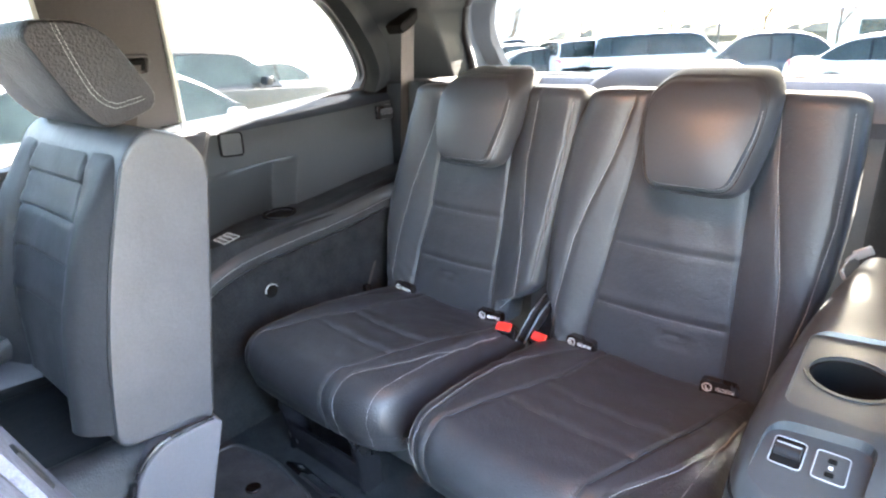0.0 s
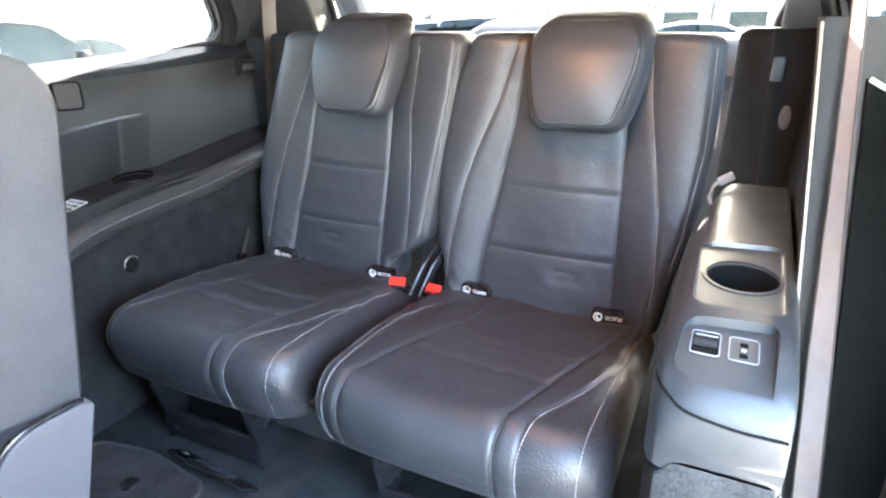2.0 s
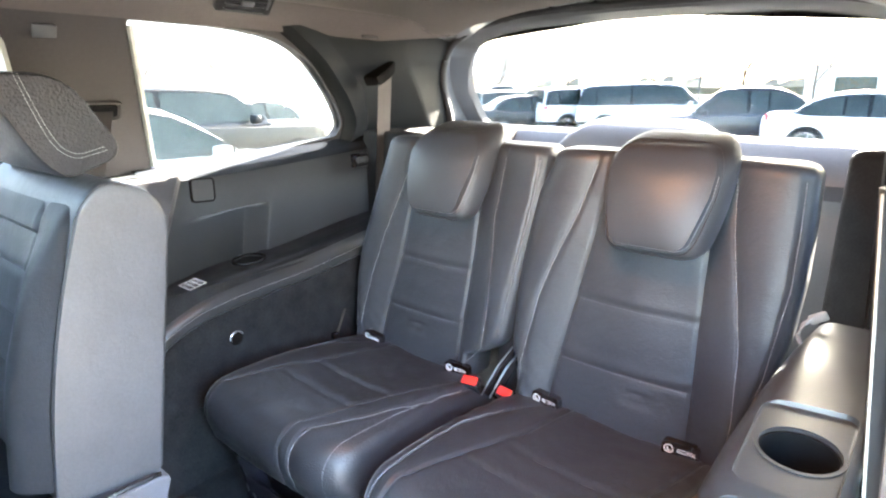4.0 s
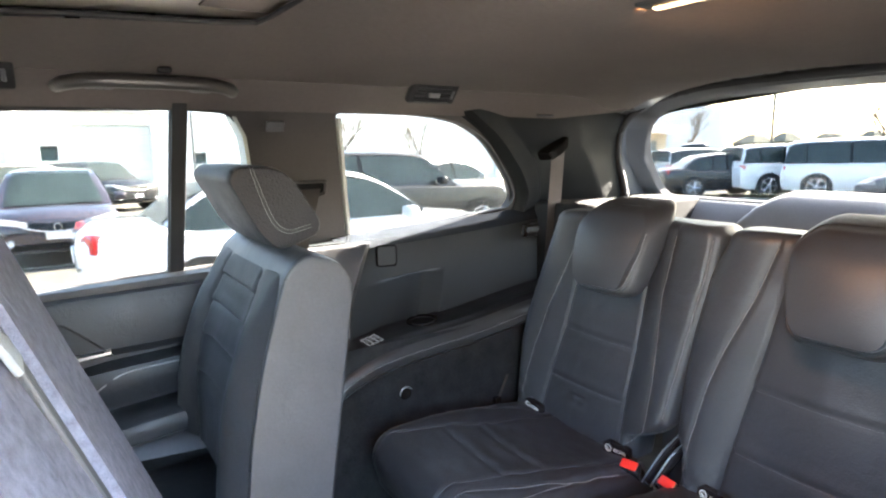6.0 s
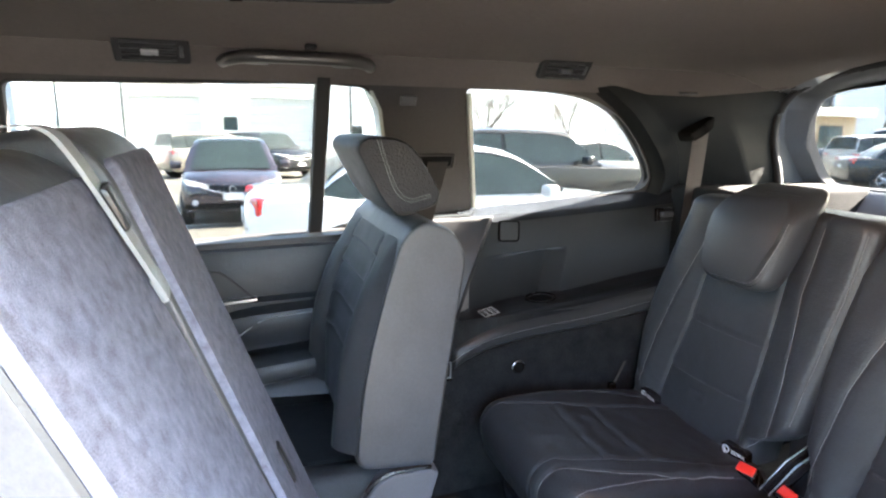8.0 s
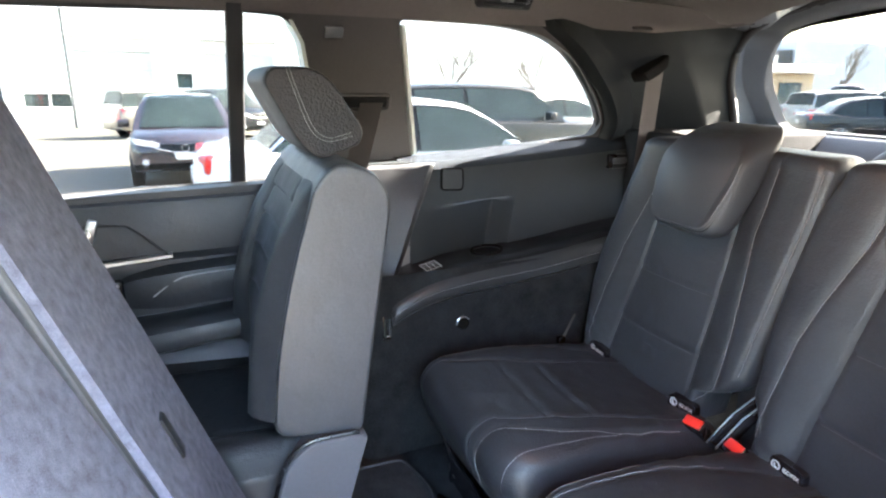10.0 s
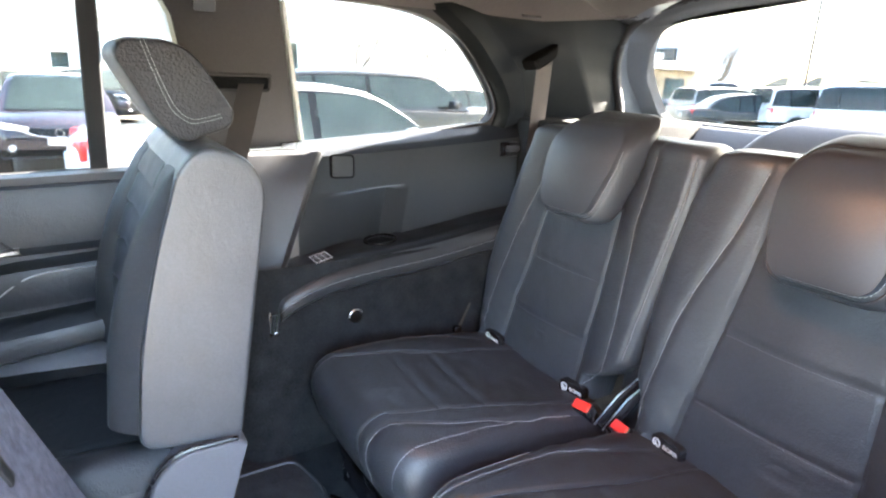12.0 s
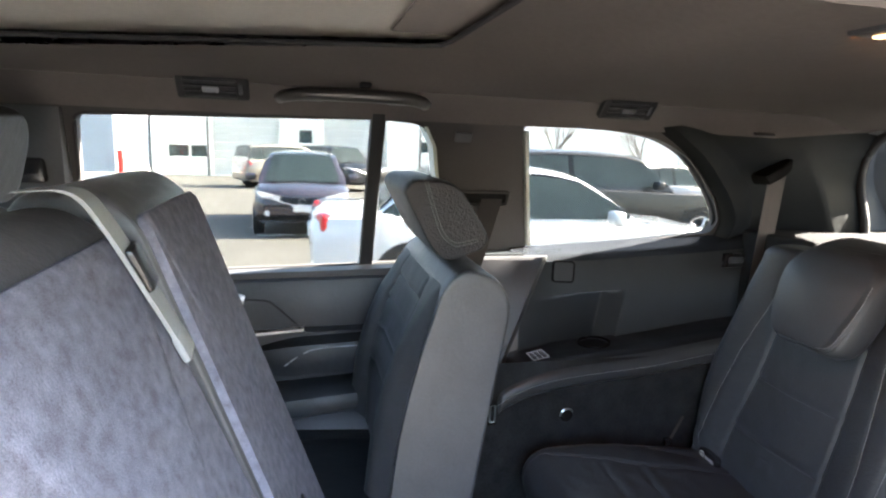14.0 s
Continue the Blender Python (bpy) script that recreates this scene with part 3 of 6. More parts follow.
tagged(part("wall_tailgate_lower", low, TAILGATE), "grey lower tailgate lining below its window", "tailgate", kind="structure")
def cover_ring(z, x0, x1, y0, y1, r):
    return [Vector((p.x, p.y, z)) for p in rounded([(x0, y0), (x1, y0), (x1, y1), (x0, y1)], r, 5)]


bump = loft([cover_ring(*q) for q in ((1.27, -0.30, 0.29, 0.425, 0.62, 0.03), (1.33, -0.265, 0.255, 0.432, 0.62, 0.03), (1.375, -0.225, 0.215, 0.448, 0.61, 0.03), (1.402, -0.190, 0.180, 0.468, 0.60, 0.03),
                                      (1.418, -0.160, 0.152, 0.488, 0.592, 0.03), (1.426, -0.138, 0.132, 0.508, 0.584, 0.03))])
part("wiper_cover", bump, TAILGATE, tailgate, "raised grey wiper motor cover")
wp = tube([(-0.42, 0.612, 1.396), (-0.20, 0.607, 1.404)], 0.006, 6)
part("wiper_blade", wp, BLACK, tailgate, "black wiper seen through the glass")

# ---- right side trim below the windows ----
def panel_x(y, z):
    """Upper side panel with its shallow scoop."""
    x = -0.682 + 0.02 * (1.30 - z)
    run = max(0.0, min(1.0, (y + 0.60) / 0.25))
    t = run * run * (3 - 2 * run) * max(0.0, min(1.0, (-0.318 + 0.18 * (z - 1.21) - y) / 0.036))
    top = max(0.0, min(1.0, (1.214 - z + 0.04 * (y + 0.5)) / 0.014))
    return x - 0.062 * t * top


def panel_top(y):
    return lerps([(-0.62, 1.306), (-0.45, 1.309), (-0.28, 1.318), (-0.10, 1.329), (0.05, 1.340), (0.36, 1.344)], y)


up = bmesh.new()
grid(260, 70, lambda u, v: Vector((panel_x(-0.62 + 0.98 * u, 1.02 + (panel_top(-0.62 + 0.98 * u) - 1.02) * v), -0.62 + 0.98 * u, 1.02 + (panel_top(-0.62 + 0.98 * u) - 1.02) * v)), up)
bmesh.ops.solidify(up, geom=up.faces[:], thickness=-0.006)
side_panel = part("side_panel", up, PLASTIC_MID)
tagged(side_panel, "dark plastic side panel beside the third row", "side panel", kind="structure")
# sill from the panel's top out to the glass
def sill(u, v):
    y = -0.64 + 0.98 * u
    zt = panel_top(y)
    end = lerps([(-0.64, 1.330), (-0.34, 1.350), (-0.06, 1.376), (0.34, 1.39)], y)
    return Vector((-0.679 - 0.062 * v, y, zt - 0.004 + 0.012 * math.sin(min(1.0, v * 4) * math.pi / 2) + (end - zt - 0.008) * v))


sg = grid(40, 14, sill)
bmesh.ops.solidify(sg, geom=sg.faces[:], thickness=-0.005)
part("window_ledge", sg, LEDGE, side_panel, "smooth grey ledge under the quarter window")
# slanting pillar foot in front of the panel
foot = loft([[Vector((-0.71, -0.80, z)), Vector((xr - 0.026, -0.80, z)), Vector((xr - 0.007, yr - 0.030, z)), Vector((xr, yr - 0.010, z)), Vector((xr + 0.002, yr - 0.003, z)), Vector((xr - 0.001, yr + 0.003, z)),
              Vector((xr - 0.010, yr + 0.014, z)), Vector((xr - 0.030, yr + 0.024, z)), Vector((-0.715, yr + 0.030, z))]
             for z, xr, yr in ((1.318, -0.668, -0.570), (1.310, -0.660, -0.574), (1.16, -0.647, -0.634), (1.06, -0.636, -0.674), (1.00, -0.624, -0.698), (0.92, -0.604, -0.730))])
part("pillar_foot", foot, PLASTIC, side_panel, "slanting dark pillar foot with a raised edge")
rear_part = loft([[Vector((-0.69, -0.615, 1.322)), Vector((-0.69, -0.80, 1.322)), Vector((-0.74, -0.80, 1.322)), Vector((-0.74, -0.615, 1.322))],
                  [Vector((-0.665, -0.66, 1.0)), Vector((-0.665, -0.80, 1.0)), Vector((-0.72, -0.80, 1.0)), Vector((-0.72, -0.66, 1.0))],
                  [Vector((-0.65, -0.72, 0.6)), Vector((-0.65, -0.80, 0.6)), Vector((-0.72, -0.80, 0.6)), Vector((-0.72, -0.72, 0.6))]])
tagged(part("trim_pillar_lower", rear_part, PLASTIC_GATE), "dark plastic lower pillar trim behind the rear door", "pillar trim", kind="structure")
# carpeted wheel housing
def housing(u, v):
    y = -0.80 + 1.2 * u
    z = 0.58 + 0.50 * v
    x = -0.555 - 0.012 * math.sin(u * 6) * (1 - v)
    x -= 0.05 * round_off(max(0.0, y + 0.80), 0.08) / 0.08
    return Vector((x + 0.006 * (1 - v) ** 2, y, z))


hg = grid(50, 16, housing)
bmesh.ops.solidify(hg, geom=hg.faces[:], thickness=-0.01)
wheel_housing = part("wheel_housing", hg, CARPET)
tagged(wheel_housing, "charcoal carpeted wheel housing beside the third row", "side lining", kind="structure")

# padded armrest ledge
ledge_path = [(-0.717, 0.980), (-0.711, 0.994), (-0.697, 1.007), (-0.672, 1.020), (-0.640, 1.033), (-0.60, 1.045), (-0.54, 1.055), (-0.45, 1.064), (-0.30, 1.076), (-0.10, 1.104), (0.06, 1.122)]
lp = smooth_line([(0, y, z + 0.016) for y, z in ledge_path], 6)
rings = []
prof = [(-0.70, 0.0), (-0.61, 0.002), (-0.585, 0.001), (-0.568, -0.004), (-0.553, -0.014), (-0.545, -0.027), (-0.542, -0.042), (-0.545, -0.056), (-0.556, -0.065), (-0.60, -0.068), (-0.70, -0.068)]
def ledge_f(k):
    return 1 - (1 - min(1.0, k / 12)) ** 2
for k, p in enumerate(lp):
    f = ledge_f(k)
    rings.append([Vector((x - 0.022 * (1 - f) * (1 if x > -0.63 else 0.3), p.y - 0.25 * z * (1 - f) * (1 if k else 0), p.z + z * (0.92 + 0.08 * f))) for x, z in prof])
rings.insert(0, [Vector((-0.64 + (q.x + 0.64) * 0.8, q.y - 0.006, lp[0].z - 0.034 + (q.z - lp[0].z + 0.034) * 0.8)) for q in rings[0]])
armrest = thing("padded_ledge", (-0.6, -0.35, 1.0), "black padded side ledge with a cup holder", "ledge")
padding = part("padding", loft(rings), LEATHER_DARK, armrest, "black leather padding with a stitched edge")
for kk, (dx, dz) in enumerate(((0.0008, -0.034), (0.0004, -0.024))):
    ln = [Vector((-0.5435 + dx - 0.022 * (1 - ledge_f(k)) - (0.005 if kk else 0), p.y - 0.25 * dz * (1 - ledge_f(k)), p.z + dz)) for k, p in enumerate(lp)]
    if kk == 0:
        part("stitching", stitches([ln]), THREAD, armrest)
    else:
        part("seam", tube(ln, 0.0011, 5), RUBBER, armrest)
def tray_z(y, h):
    return lerps([(p.y, p.z) for p in lp], y) + h
def tray_at(u, v):
    y = -0.690 + 0.73 * u
    edge = -0.566 - 0.030 * max(0.0, 1 - u / 0.06) ** 2 
    x = edge + (-0.692 - edge) * v
    return Vector((x, y, tray_z(y, 0.0045 - 0.004 * groove(v, 0.04)) + lerps([(-0.70, 0.0), (-0.61, 0.002), (-0.585, 0.001), (-0.568, -0.004), (-0.55, -0.016)], x)))
tg = grid(180, 32, tray_at)
bmesh.ops.delete(tg, geom=[f for f in tg.faces if math.hypot(f.calc_center_median().x + 0.642, f.calc_center_median().y + 0.42) < 0.038], context="FACES")
bmesh.ops.solidify(tg, geom=tg.faces[:], thickness=0.004)
tray = part("tray", tg, TRAY, armrest, "gloss black tray")
cz = tray_z(-0.42, 0.0075)
cut(padding, disc((-0.642, -0.42, cz - 0.050), (0, -0.10, 1), 0.0375, 0.070, 36, edge=0.0))
part("cup_holder_rim", ring((-0.642, -0.42, cz), (0, -0.10, 1), 0.043, 0.006, 0.004), BLACK, armrest)
# near-black disc just under the rim stands for the shaded well
part("cup_holder_well", disc((-0.642, -0.4195, cz - 0.007), (0, -0.10, 1), 0.0372, 0.002, edge=0.0002), SHADE_BLACK, armrest, "cup holder well, its shade drawn as a near-black disc")
lm = pose(-0.618, -0.588, tray_z(-0.588, 0.0095), 12, 0, 0)
port = bmesh.new()
for x0, y0, x1, y1 in ((-0.024, -0.021, 0.026, -0.0190), (-0.024, 0.019, 0.026, 0.021), (-0.025, -0.021, -0.0225, 0.021), (0.0245, -0.021, 0.027, 0.021), (-0.024, -0.0075, 0.026, -0.0055), (-0.024, 0.006, 0.026, 0.008)):
    box((x0, y0, -0.0005), (x1, y1, 0.0008), 0, 1, port, lm)
part("label_bars", port, WHITE_INK, armrest, "pale printed sticker of small lines", smooth=False)
fine_ = bmesh.new()
for i in range(3):
    for j in range(3):
        box((-0.018 + 0.0005, -0.0165 + 0.0135 * i + 0.003 * j, -0.0005), (0.004 + 0.010 * (j % 2), -0.0155 + 0.0135 * i + 0.003 * j, 0.0008), 0, 1, fine_, lm)
part("label_lines", fine_, THREAD, armrest, smooth=False)

# small fittings of the right side
flap_o = rounded([(-0.537, 1.249), (-0.537, 1.307), (-0.475, 1.304), (-0.475, 1.246)], 0.010, 4)
part("flap_gap", loft([[Vector((-0.6795 + w, p.x, p.y)) for p in flap_o] for w in (-0.004, 0.0022)]), SHADE_BLACK, side_panel)
cfl = sum(flap_o, Vector((0, 0))) / len(flap_o)
part("flap_outline", tube([Vector((-0.6765, *(cfl + (p - cfl) * 0.94))) for p in flap_o + flap_o[:1]], 0.0022, 6), SHADE_BLACK, side_panel)
part("flap", loft([[Vector((-0.6795 + w, *(cfl + (p - cfl) * k))) for p in flap_o] for w, k in ((-0.004, 0.88), (0.0026, 0.88), (0.0034, 0.85))]), PLASTIC_MID, side_panel, "square dark cover flap", smooth=False)
hook = bmesh.new()
box((-0.69, -0.025, 1.282), (-0.672, 0.040, 1.322), 0.004, 2, hook)
part("hook_recess", hook, BLACK, side_panel)
part("hook", box((-0.680, -0.012, 1.296), (-0.664, 0.034, 1.312), 0.004, 2), PLASTIC_GREY, side_panel, "grey folding hook")
kn = disc((-0.566, -0.524, 0.931), (1, 0, 0.05), 0.017, 0.012, edge=0.004)
knob = part("knob", kn, SHADE_BLACK, wheel_housing, "round black knob with a chrome arc")
part("chrome_arc", tube([Vector((-0.556, -0.524 + 0.0175 * math.cos(a), 0.932 + 0.0175 * math.sin(a))) for a in [0.5 + 2.7 * k / 14 for k in range(15)]], 0.0015, 6), CHROME, knob)
latch = box((-0.575, -0.737, 0.915), (-0.556, -0.708, 0.985), 0.006, 2)
side_latch = part("side_latch", latch, BLACK, wheel_housing, "black latch socket")
part("latch_ring", tube([(-0.555, -0.729, 0.93), (-0.554, -0.729, 0.972), (-0.554, -0.716, 0.972), (-0.555, -0.716, 0.93), (-0.555, -0.729, 0.93)], 0.0022, 6), CHROME, side_latch)

# ---- pillar fittings ----
tag = part("airbag_tag", box((-0.004, -0.020, -0.012), (0.004, 0.020, 0.012), 0.003, 2, m=pose(-0.611, -0.812, 1.612, 0, 24, 0)), PLASTIC_GREY)
tag.matrix_basis = pose(0.004, 0, 0)
hang(tag, wall_right)
slot_frame = box((-0.006, -0.066, -0.014), (0.008, 0.066, 0.014), 0.006, 2, m=pose(-0.672, -0.745, 1.469, 0, 24, 0))
guide = part("belt_guide", slot_frame, SHADE_BLACK, wall_right, "dark belt slot in the pillar")
slo = rounded([(-0.070, -0.020), (-0.070, 0.018), (0.069, 0.018), (0.069, -0.020)], 0.010, 4)
slm = pose(-0.668, -0.745, 1.469, 0, 24, 0)
part("slot_rim", tube([slm @ Vector((0.004, p.x, p.y)) for p in slo + slo[:1]], 0.0045, 6), PILLAR_SHADED, guide)
belt = grid(3, 16, lambda u, v: Vector((-0.664 - 0.006 * v + 0.012 * math.sin(v * 3), -0.744 + 0.054 * u - 0.145 * v, 1.466 - 0.50 * v)))
bmesh.ops.solidify(belt, geom=belt.faces[:], thickness=0.0015)
second_belt = part("seat_belt", belt, WEBBING)
tagged(second_belt, "dark webbing seat belt hanging from a pillar slot", "seat belt", group="seat belts")


def third_belt(s, label):
    t = thing("seat_belt", (s * 0.60, 0.04, 1.2), label, "seat belt", "seat belts")
    top = Vector((-0.600, 0.045, 1.560))
    cap = loft([[Vector((-0.648, 0.000, 1.543)), Vector((-0.592, 0.000, 1.540)), Vector((-0.588, 0.013, 1.520)), Vector((-0.648, 0.013, 1.518))],
                [Vector((-0.648, 0.045, 1.570)), Vector((-0.588, 0.045, 1.568)), Vector((-0.582, 0.052, 1.542)), Vector((-0.642, 0.052, 1.538))],
                [Vector((-0.640, 0.086, 1.592)), Vector((-0.595, 0.086, 1.590)), Vector((-0.592, 0.080, 1.558)), Vector((-0.642, 0.080, 1.556))]])
    bmesh.ops.bevel(cap, geom=cap.edges[:], offset=0.003, segments=2, affect="EDGES")
    wb = grid(3, 24, lambda u, v: Vector((-0.594 - 0.035 * v, 0.012 + 0.055 * u - 0.005 * v, 1.545 + 0.026 * (u - 0.5) - (0.55 * v))))
    bmesh.ops.solidify(wb, geom=wb.faces[:], thickness=0.0014)
    if s > 0:
        for b in (cap, wb):
            bmesh.ops.scale(b, vec=(-1, 1, 1), verts=b.verts[:])
    # dark piece drawn for the shaded slot that the belt comes out of
    part("opening_shade", cap, SHADE_BLACK, t, "near-black piece standing for the belt's shaded opening")
    part("webbing", wb, WEBBING, t)
    return t


third_belt(-1, "grey webbing seat belt running down from the rear pillar")
third_belt(1, "dark webbing seat belt on the door-side rear pillar")


# ---- third row seats ----
def third_row_seat(cx, ul, ur, li, lo, si, so, hr_dx, cl, cr, dent, label):
    """One seat: cx is its middle; by height, from that middle: ul, ur the edges, li, lo the insert, si, so the sewn seams."""
    seat = thing("third_row_seat", (cx, -0.4, FLOOR_Z), label, "car seat", "third row seats")
    ztop = 1.372
    SEAMS = (1.104, 0.974)

    def front(u, z):
        zz = min(z, 1.42)
        a, b, l, r = lerps(li, zz), lerps(lo, zz), lerps(ul, zz), lerps(ur, zz)
        y = -0.198 + 0.16 * (zz - 0.88)
        if u < a:
            s = (a - u) / max(0.02, a - l)
            y -= 0.024 * math.sin(math.pi * min(1.0, s * 0.68))
        elif u > b:
            s = (u - b) / max(0.02, r - b)
            y -= 0.026 * math.sin(math.pi * min(1.0, s * 0.68))
        else:
            m = (u - a) / (b - a)
            y -= 0.008 * math.sin(math.pi * m)
            for zp in SEAMS:
                y += 0.0036 * groove(zz - zp, 0.0042) - 0.0016 * groove(zz - zp - 0.012, 0.012)
            d = max(abs(u - dent) / 0.020, abs(zz - 0.931) / 0.010)
            y += (0.0042 * groove(d - 1, 0.35) + 0.0015 * (d < 0.8)) * (1 if zz < 0.955 else 0)
        y += 0.0030 * groove(u - a, 0.0045) + 0.0030 * groove(u - b, 0.0045)
        y += 0.003 * groove(u - lerps(si, zz), 0.005) + 0.003 * groove(u - lerps(so, zz), 0.005) + 0.003 * groove(u - r + 0.014, 0.005) * (1 if zz > 0.96 else 0)
        y += 0.0015 * math.sin(zz * 95 + u * 30) * groove(u - lerps(si, zz) + 0.02, 0.03) * max(0.0, (1.12 - zz) / 0.25) * 0.5
        y += 0.0016 * noise.noise(Vector((u * 16 + cx * 40, zz * 13, 1.7))) + 0.0010 * noise.noise(Vector((u * 40, zz * 30 + cx, 4.1)))
        # creases gathered at the foot of the inner bolster
        if u < a + 0.01 and zz < 1.0:
            y += 0.0025 * math.sin((zz * 1.0 + u * 1.3) * 150) * max(0.0, (1.0 - zz) / 0.14) * max(0.0, min(1.0, (a + 0.02 - u) / 0.05))
        return y

    def back_ring(z, shrink, dz):
        l, r = lerps(ul, z) + shrink, lerps(ur, z) - shrink
        zz = min(z, 1.42)
        a, b = lerps(li, zz), lerps(lo, zz)
        knots = [(l, l + 0.012, 5), (l + 0.012, lerps(si, zz) - 0.008, 5), (lerps(si, zz) - 0.008, lerps(si, zz) + 0.008, 4), (lerps(si, zz) + 0.008, a - 0.012, 5), (a - 0.012, a + 0.012, 8),
                 (a + 0.012, b - 0.012, 22), (b - 0.012, b + 0.012, 8), (b + 0.012, lerps(so, zz) - 0.008, 4), (lerps(so, zz) - 0.008, lerps(so, zz) + 0.008, 4), (lerps(so, zz) + 0.008, r - 0.026, 4), (r - 0.026, r - 0.008, 6), (r - 0.008, r, 5)]
        us = [min(max(k0 + (k1 - k0) * i / n, l), r) for k0, k1, n in knots for i in range(n)] + [r]
        us.sort()
        pts = []
        for u in us:
            d = min(u - l, r - u)
            pts.append(Vector((cx + u, front(u, z) + round_off(d, 0.035) + shrink * 0.9, z + dz)))
        yb = -0.198 + 0.16 * (z - 0.88) + 0.085 - shrink * 0.6
        pts.append(Vector((cx + r, yb - 0.02, z + dz)))
        for i in range(9):
            pts.append(Vector((cx + r - 0.01 - (r - l - 0.02) * i / 8, yb, z + dz)))
        pts.append(Vector((cx + l, yb - 0.02, z + dz)))
        return pts

    zs = [0.855 + (ztop - 0.855) * k / 84 for k in range(85)]
    rings = [back_ring(z, 0.0, 0.0) for z in zs]
    for k in range(1, 7):
        a = k / 6 * math.pi / 2
        rings.append(back_ring(ztop, 0.028 * (1 - math.cos(a)), 0.026 * math.sin(a)))
    backrest = part("backrest", loft(rings), LEATHER, seat)

    def on(fu, z0, z1, off=-0.0012, n=70):
        return [Vector((cx + (lerps(fu, z)), front(lerps(fu, z), z) + off, z)) for z in [z0 + (z1 - z0) * k / n for k in range(n + 1)]]

    lines = [on(si, 0.90, ztop), on(so, 0.90, ztop)]
    for zp in SEAMS:
        for dz in (-0.004,):
            lines.append([Vector((cx + u, front(u, zp + dz) - 0.001, zp + dz)) for u in [lerps(li, zp) + 0.01 + (lerps(lo, zp) - lerps(li, zp) - 0.02) * k / 30 for k in range(31)]])
    edge_r = [(z, lerps(ur, z) - 0.014) for z in (0.97, 1.05, 1.2, 1.3, ztop)]
    lines.insert(2, on(edge_r, 0.985, ztop))
    for ln in lines[:3]:
        part("stitching", stitches([ln]), THREAD, backrest, "pale grey stitching")
    for ln in lines[3:]:
        part("insert_stitching", stitches([ln], r=0.0005), VINYL, backrest)

    # isofix tags
    for k, u in enumerate((-0.140, 0.142)):
        zc = 0.876
        y = min(front(u + d, zc) for d in (-0.03, 0.0, 0.03)) - 0.0065
        o = rounded([(-0.034, -0.022), (-0.034, 0.015), (0.032, 0.015), (0.032, -0.022)], [0.004, 0.010, 0.010, 0.004], 4)
        m = pose(cx + u, y, zc, 0, 0, -5 if u < 0 else 5)
        pt = part("child_seat_anchor", merge(loft([[Vector((p.x, w, p.y)) for p in o] for w in (0.012, -0.0035)]), None, m), BLACK, backrest, "black tag with a white round mark over an anchor slot")
        part("anchor_slot", box((-0.024, -0.0045, -0.034), (0.024, 0.010, -0.0215), 0.003, 2, m=m), RUBBER, backrest)
        tm = m @ pose(0.0095, -0.0042, 0.0, 90, 0, 0)
        writing("ISOFIX", 0.0112, tm, WHITE_INK, pt)
        part("round_mark", ring(m @ Vector((-0.0215, -0.0036, 0.0)), m.to_3x3() @ Vector((0, -1, 0)), 0.0088, 0.0019, 0.0006, 20), WHITE_INK, pt)
        mk = tube([m @ Vector((-0.0240, -0.0042, 0.0035)), m @ Vector((-0.0228, -0.0042, -0.003)), m @ Vector((-0.0185, -0.0042, -0.0035))], 0.0013, 6)
        part("seat_mark", mk, WHITE_INK, pt)

    # head restraint, hung over the front of the backrest top
    hx = cx + hr_dx
    o = rounded([(-0.084, 1.222), (-0.106, 1.31), (-0.110, 1.395), (-0.082, 1.434), (0.082, 1.434), (0.110, 1.395), (0.106, 1.31), (0.084, 1.222)], [0.036, 0.06, 0.04, 0.04, 0.04, 0.04, 0.06, 0.036], 7)
    c = sum(o, Vector((0, 0))) / len(o)
    def lean(z):
        return 0.34 * (z - 1.27) + 0.040 * max(0.0, (z - 1.36) / 0.07) ** 2 + 0.010 * max(0.0, (1.25 - z) / 0.04) ** 2
    def at(p, k, w):
        z = c.y + (p.y - c.y) * k
        return Vector((hx + c.x + (p.x - c.x) * k + max(0.0, w) * 0.12, -0.214 + lean(z) + w, z + max(0.0, w) * 0.12))
    def drawn(p, d):
        """The scale that draws the outline in by d, more along the foot of the pad."""
        return 1 - d * (1.0 + 0.7 * max(0.0, min(1.0, (c.y - p.y) / 0.09))) / (p - c).length
    rings = [[at(p, drawn(p, d), w) for p in o] for w, d in ((0.072, 0.045), (0.070, 0.025), (0.064, 0.012), (0.055, 0.004), (0.045, 0.0), (0.036, 0.0), (0.026, 0.0008), (0.017, 0.0025), (0.010, 0.0048), (0.004, 0.0075), (0.0012, 0.0092),
                                                              (0.0004, 0.0100), (0.0026, 0.0112), (-0.0004, 0.0124), (-0.0026, 0.0150))]
    def puff(p, k):
        return -0.0040 - 0.031 * (max(0.0, 1 - ((p.x - c.x) * k / 0.104) ** 2) * max(0.0, 1 - ((p.y - c.y) * k / 0.108) ** 2)) ** 0.75
    face = [[at(p, drawn(p, 0.0150) * k, puff(p, drawn(p, 0.0150) * k)) for p in o] for k in (0.97, 0.93, 0.88, 0.8, 0.7, 0.6, 0.5, 0.4, 0.3, 0.2, 0.1, 0.03)]
    hr = part("headrest", loft(rings + face), LEATHER_PAD, seat, "smooth black leather head restraint")
    row = [q + Vector((0, -0.0008, 0)) for q in rings[14] if q.z < 1.375]
    turn = max(range(len(row)), key=lambda k: (row[k] - row[k - 1]).length)
    part("headrest_stitching", stitches([row[turn:] + row[:turn]], 0.0007), THREAD, hr)
    for dx in (-0.05, 0.05):
        part("headrest_stem", tube([(hx + dx, -0.10, 1.36), (hx + dx, -0.09, 1.42)], 0.006, 8), CHROME, hr)
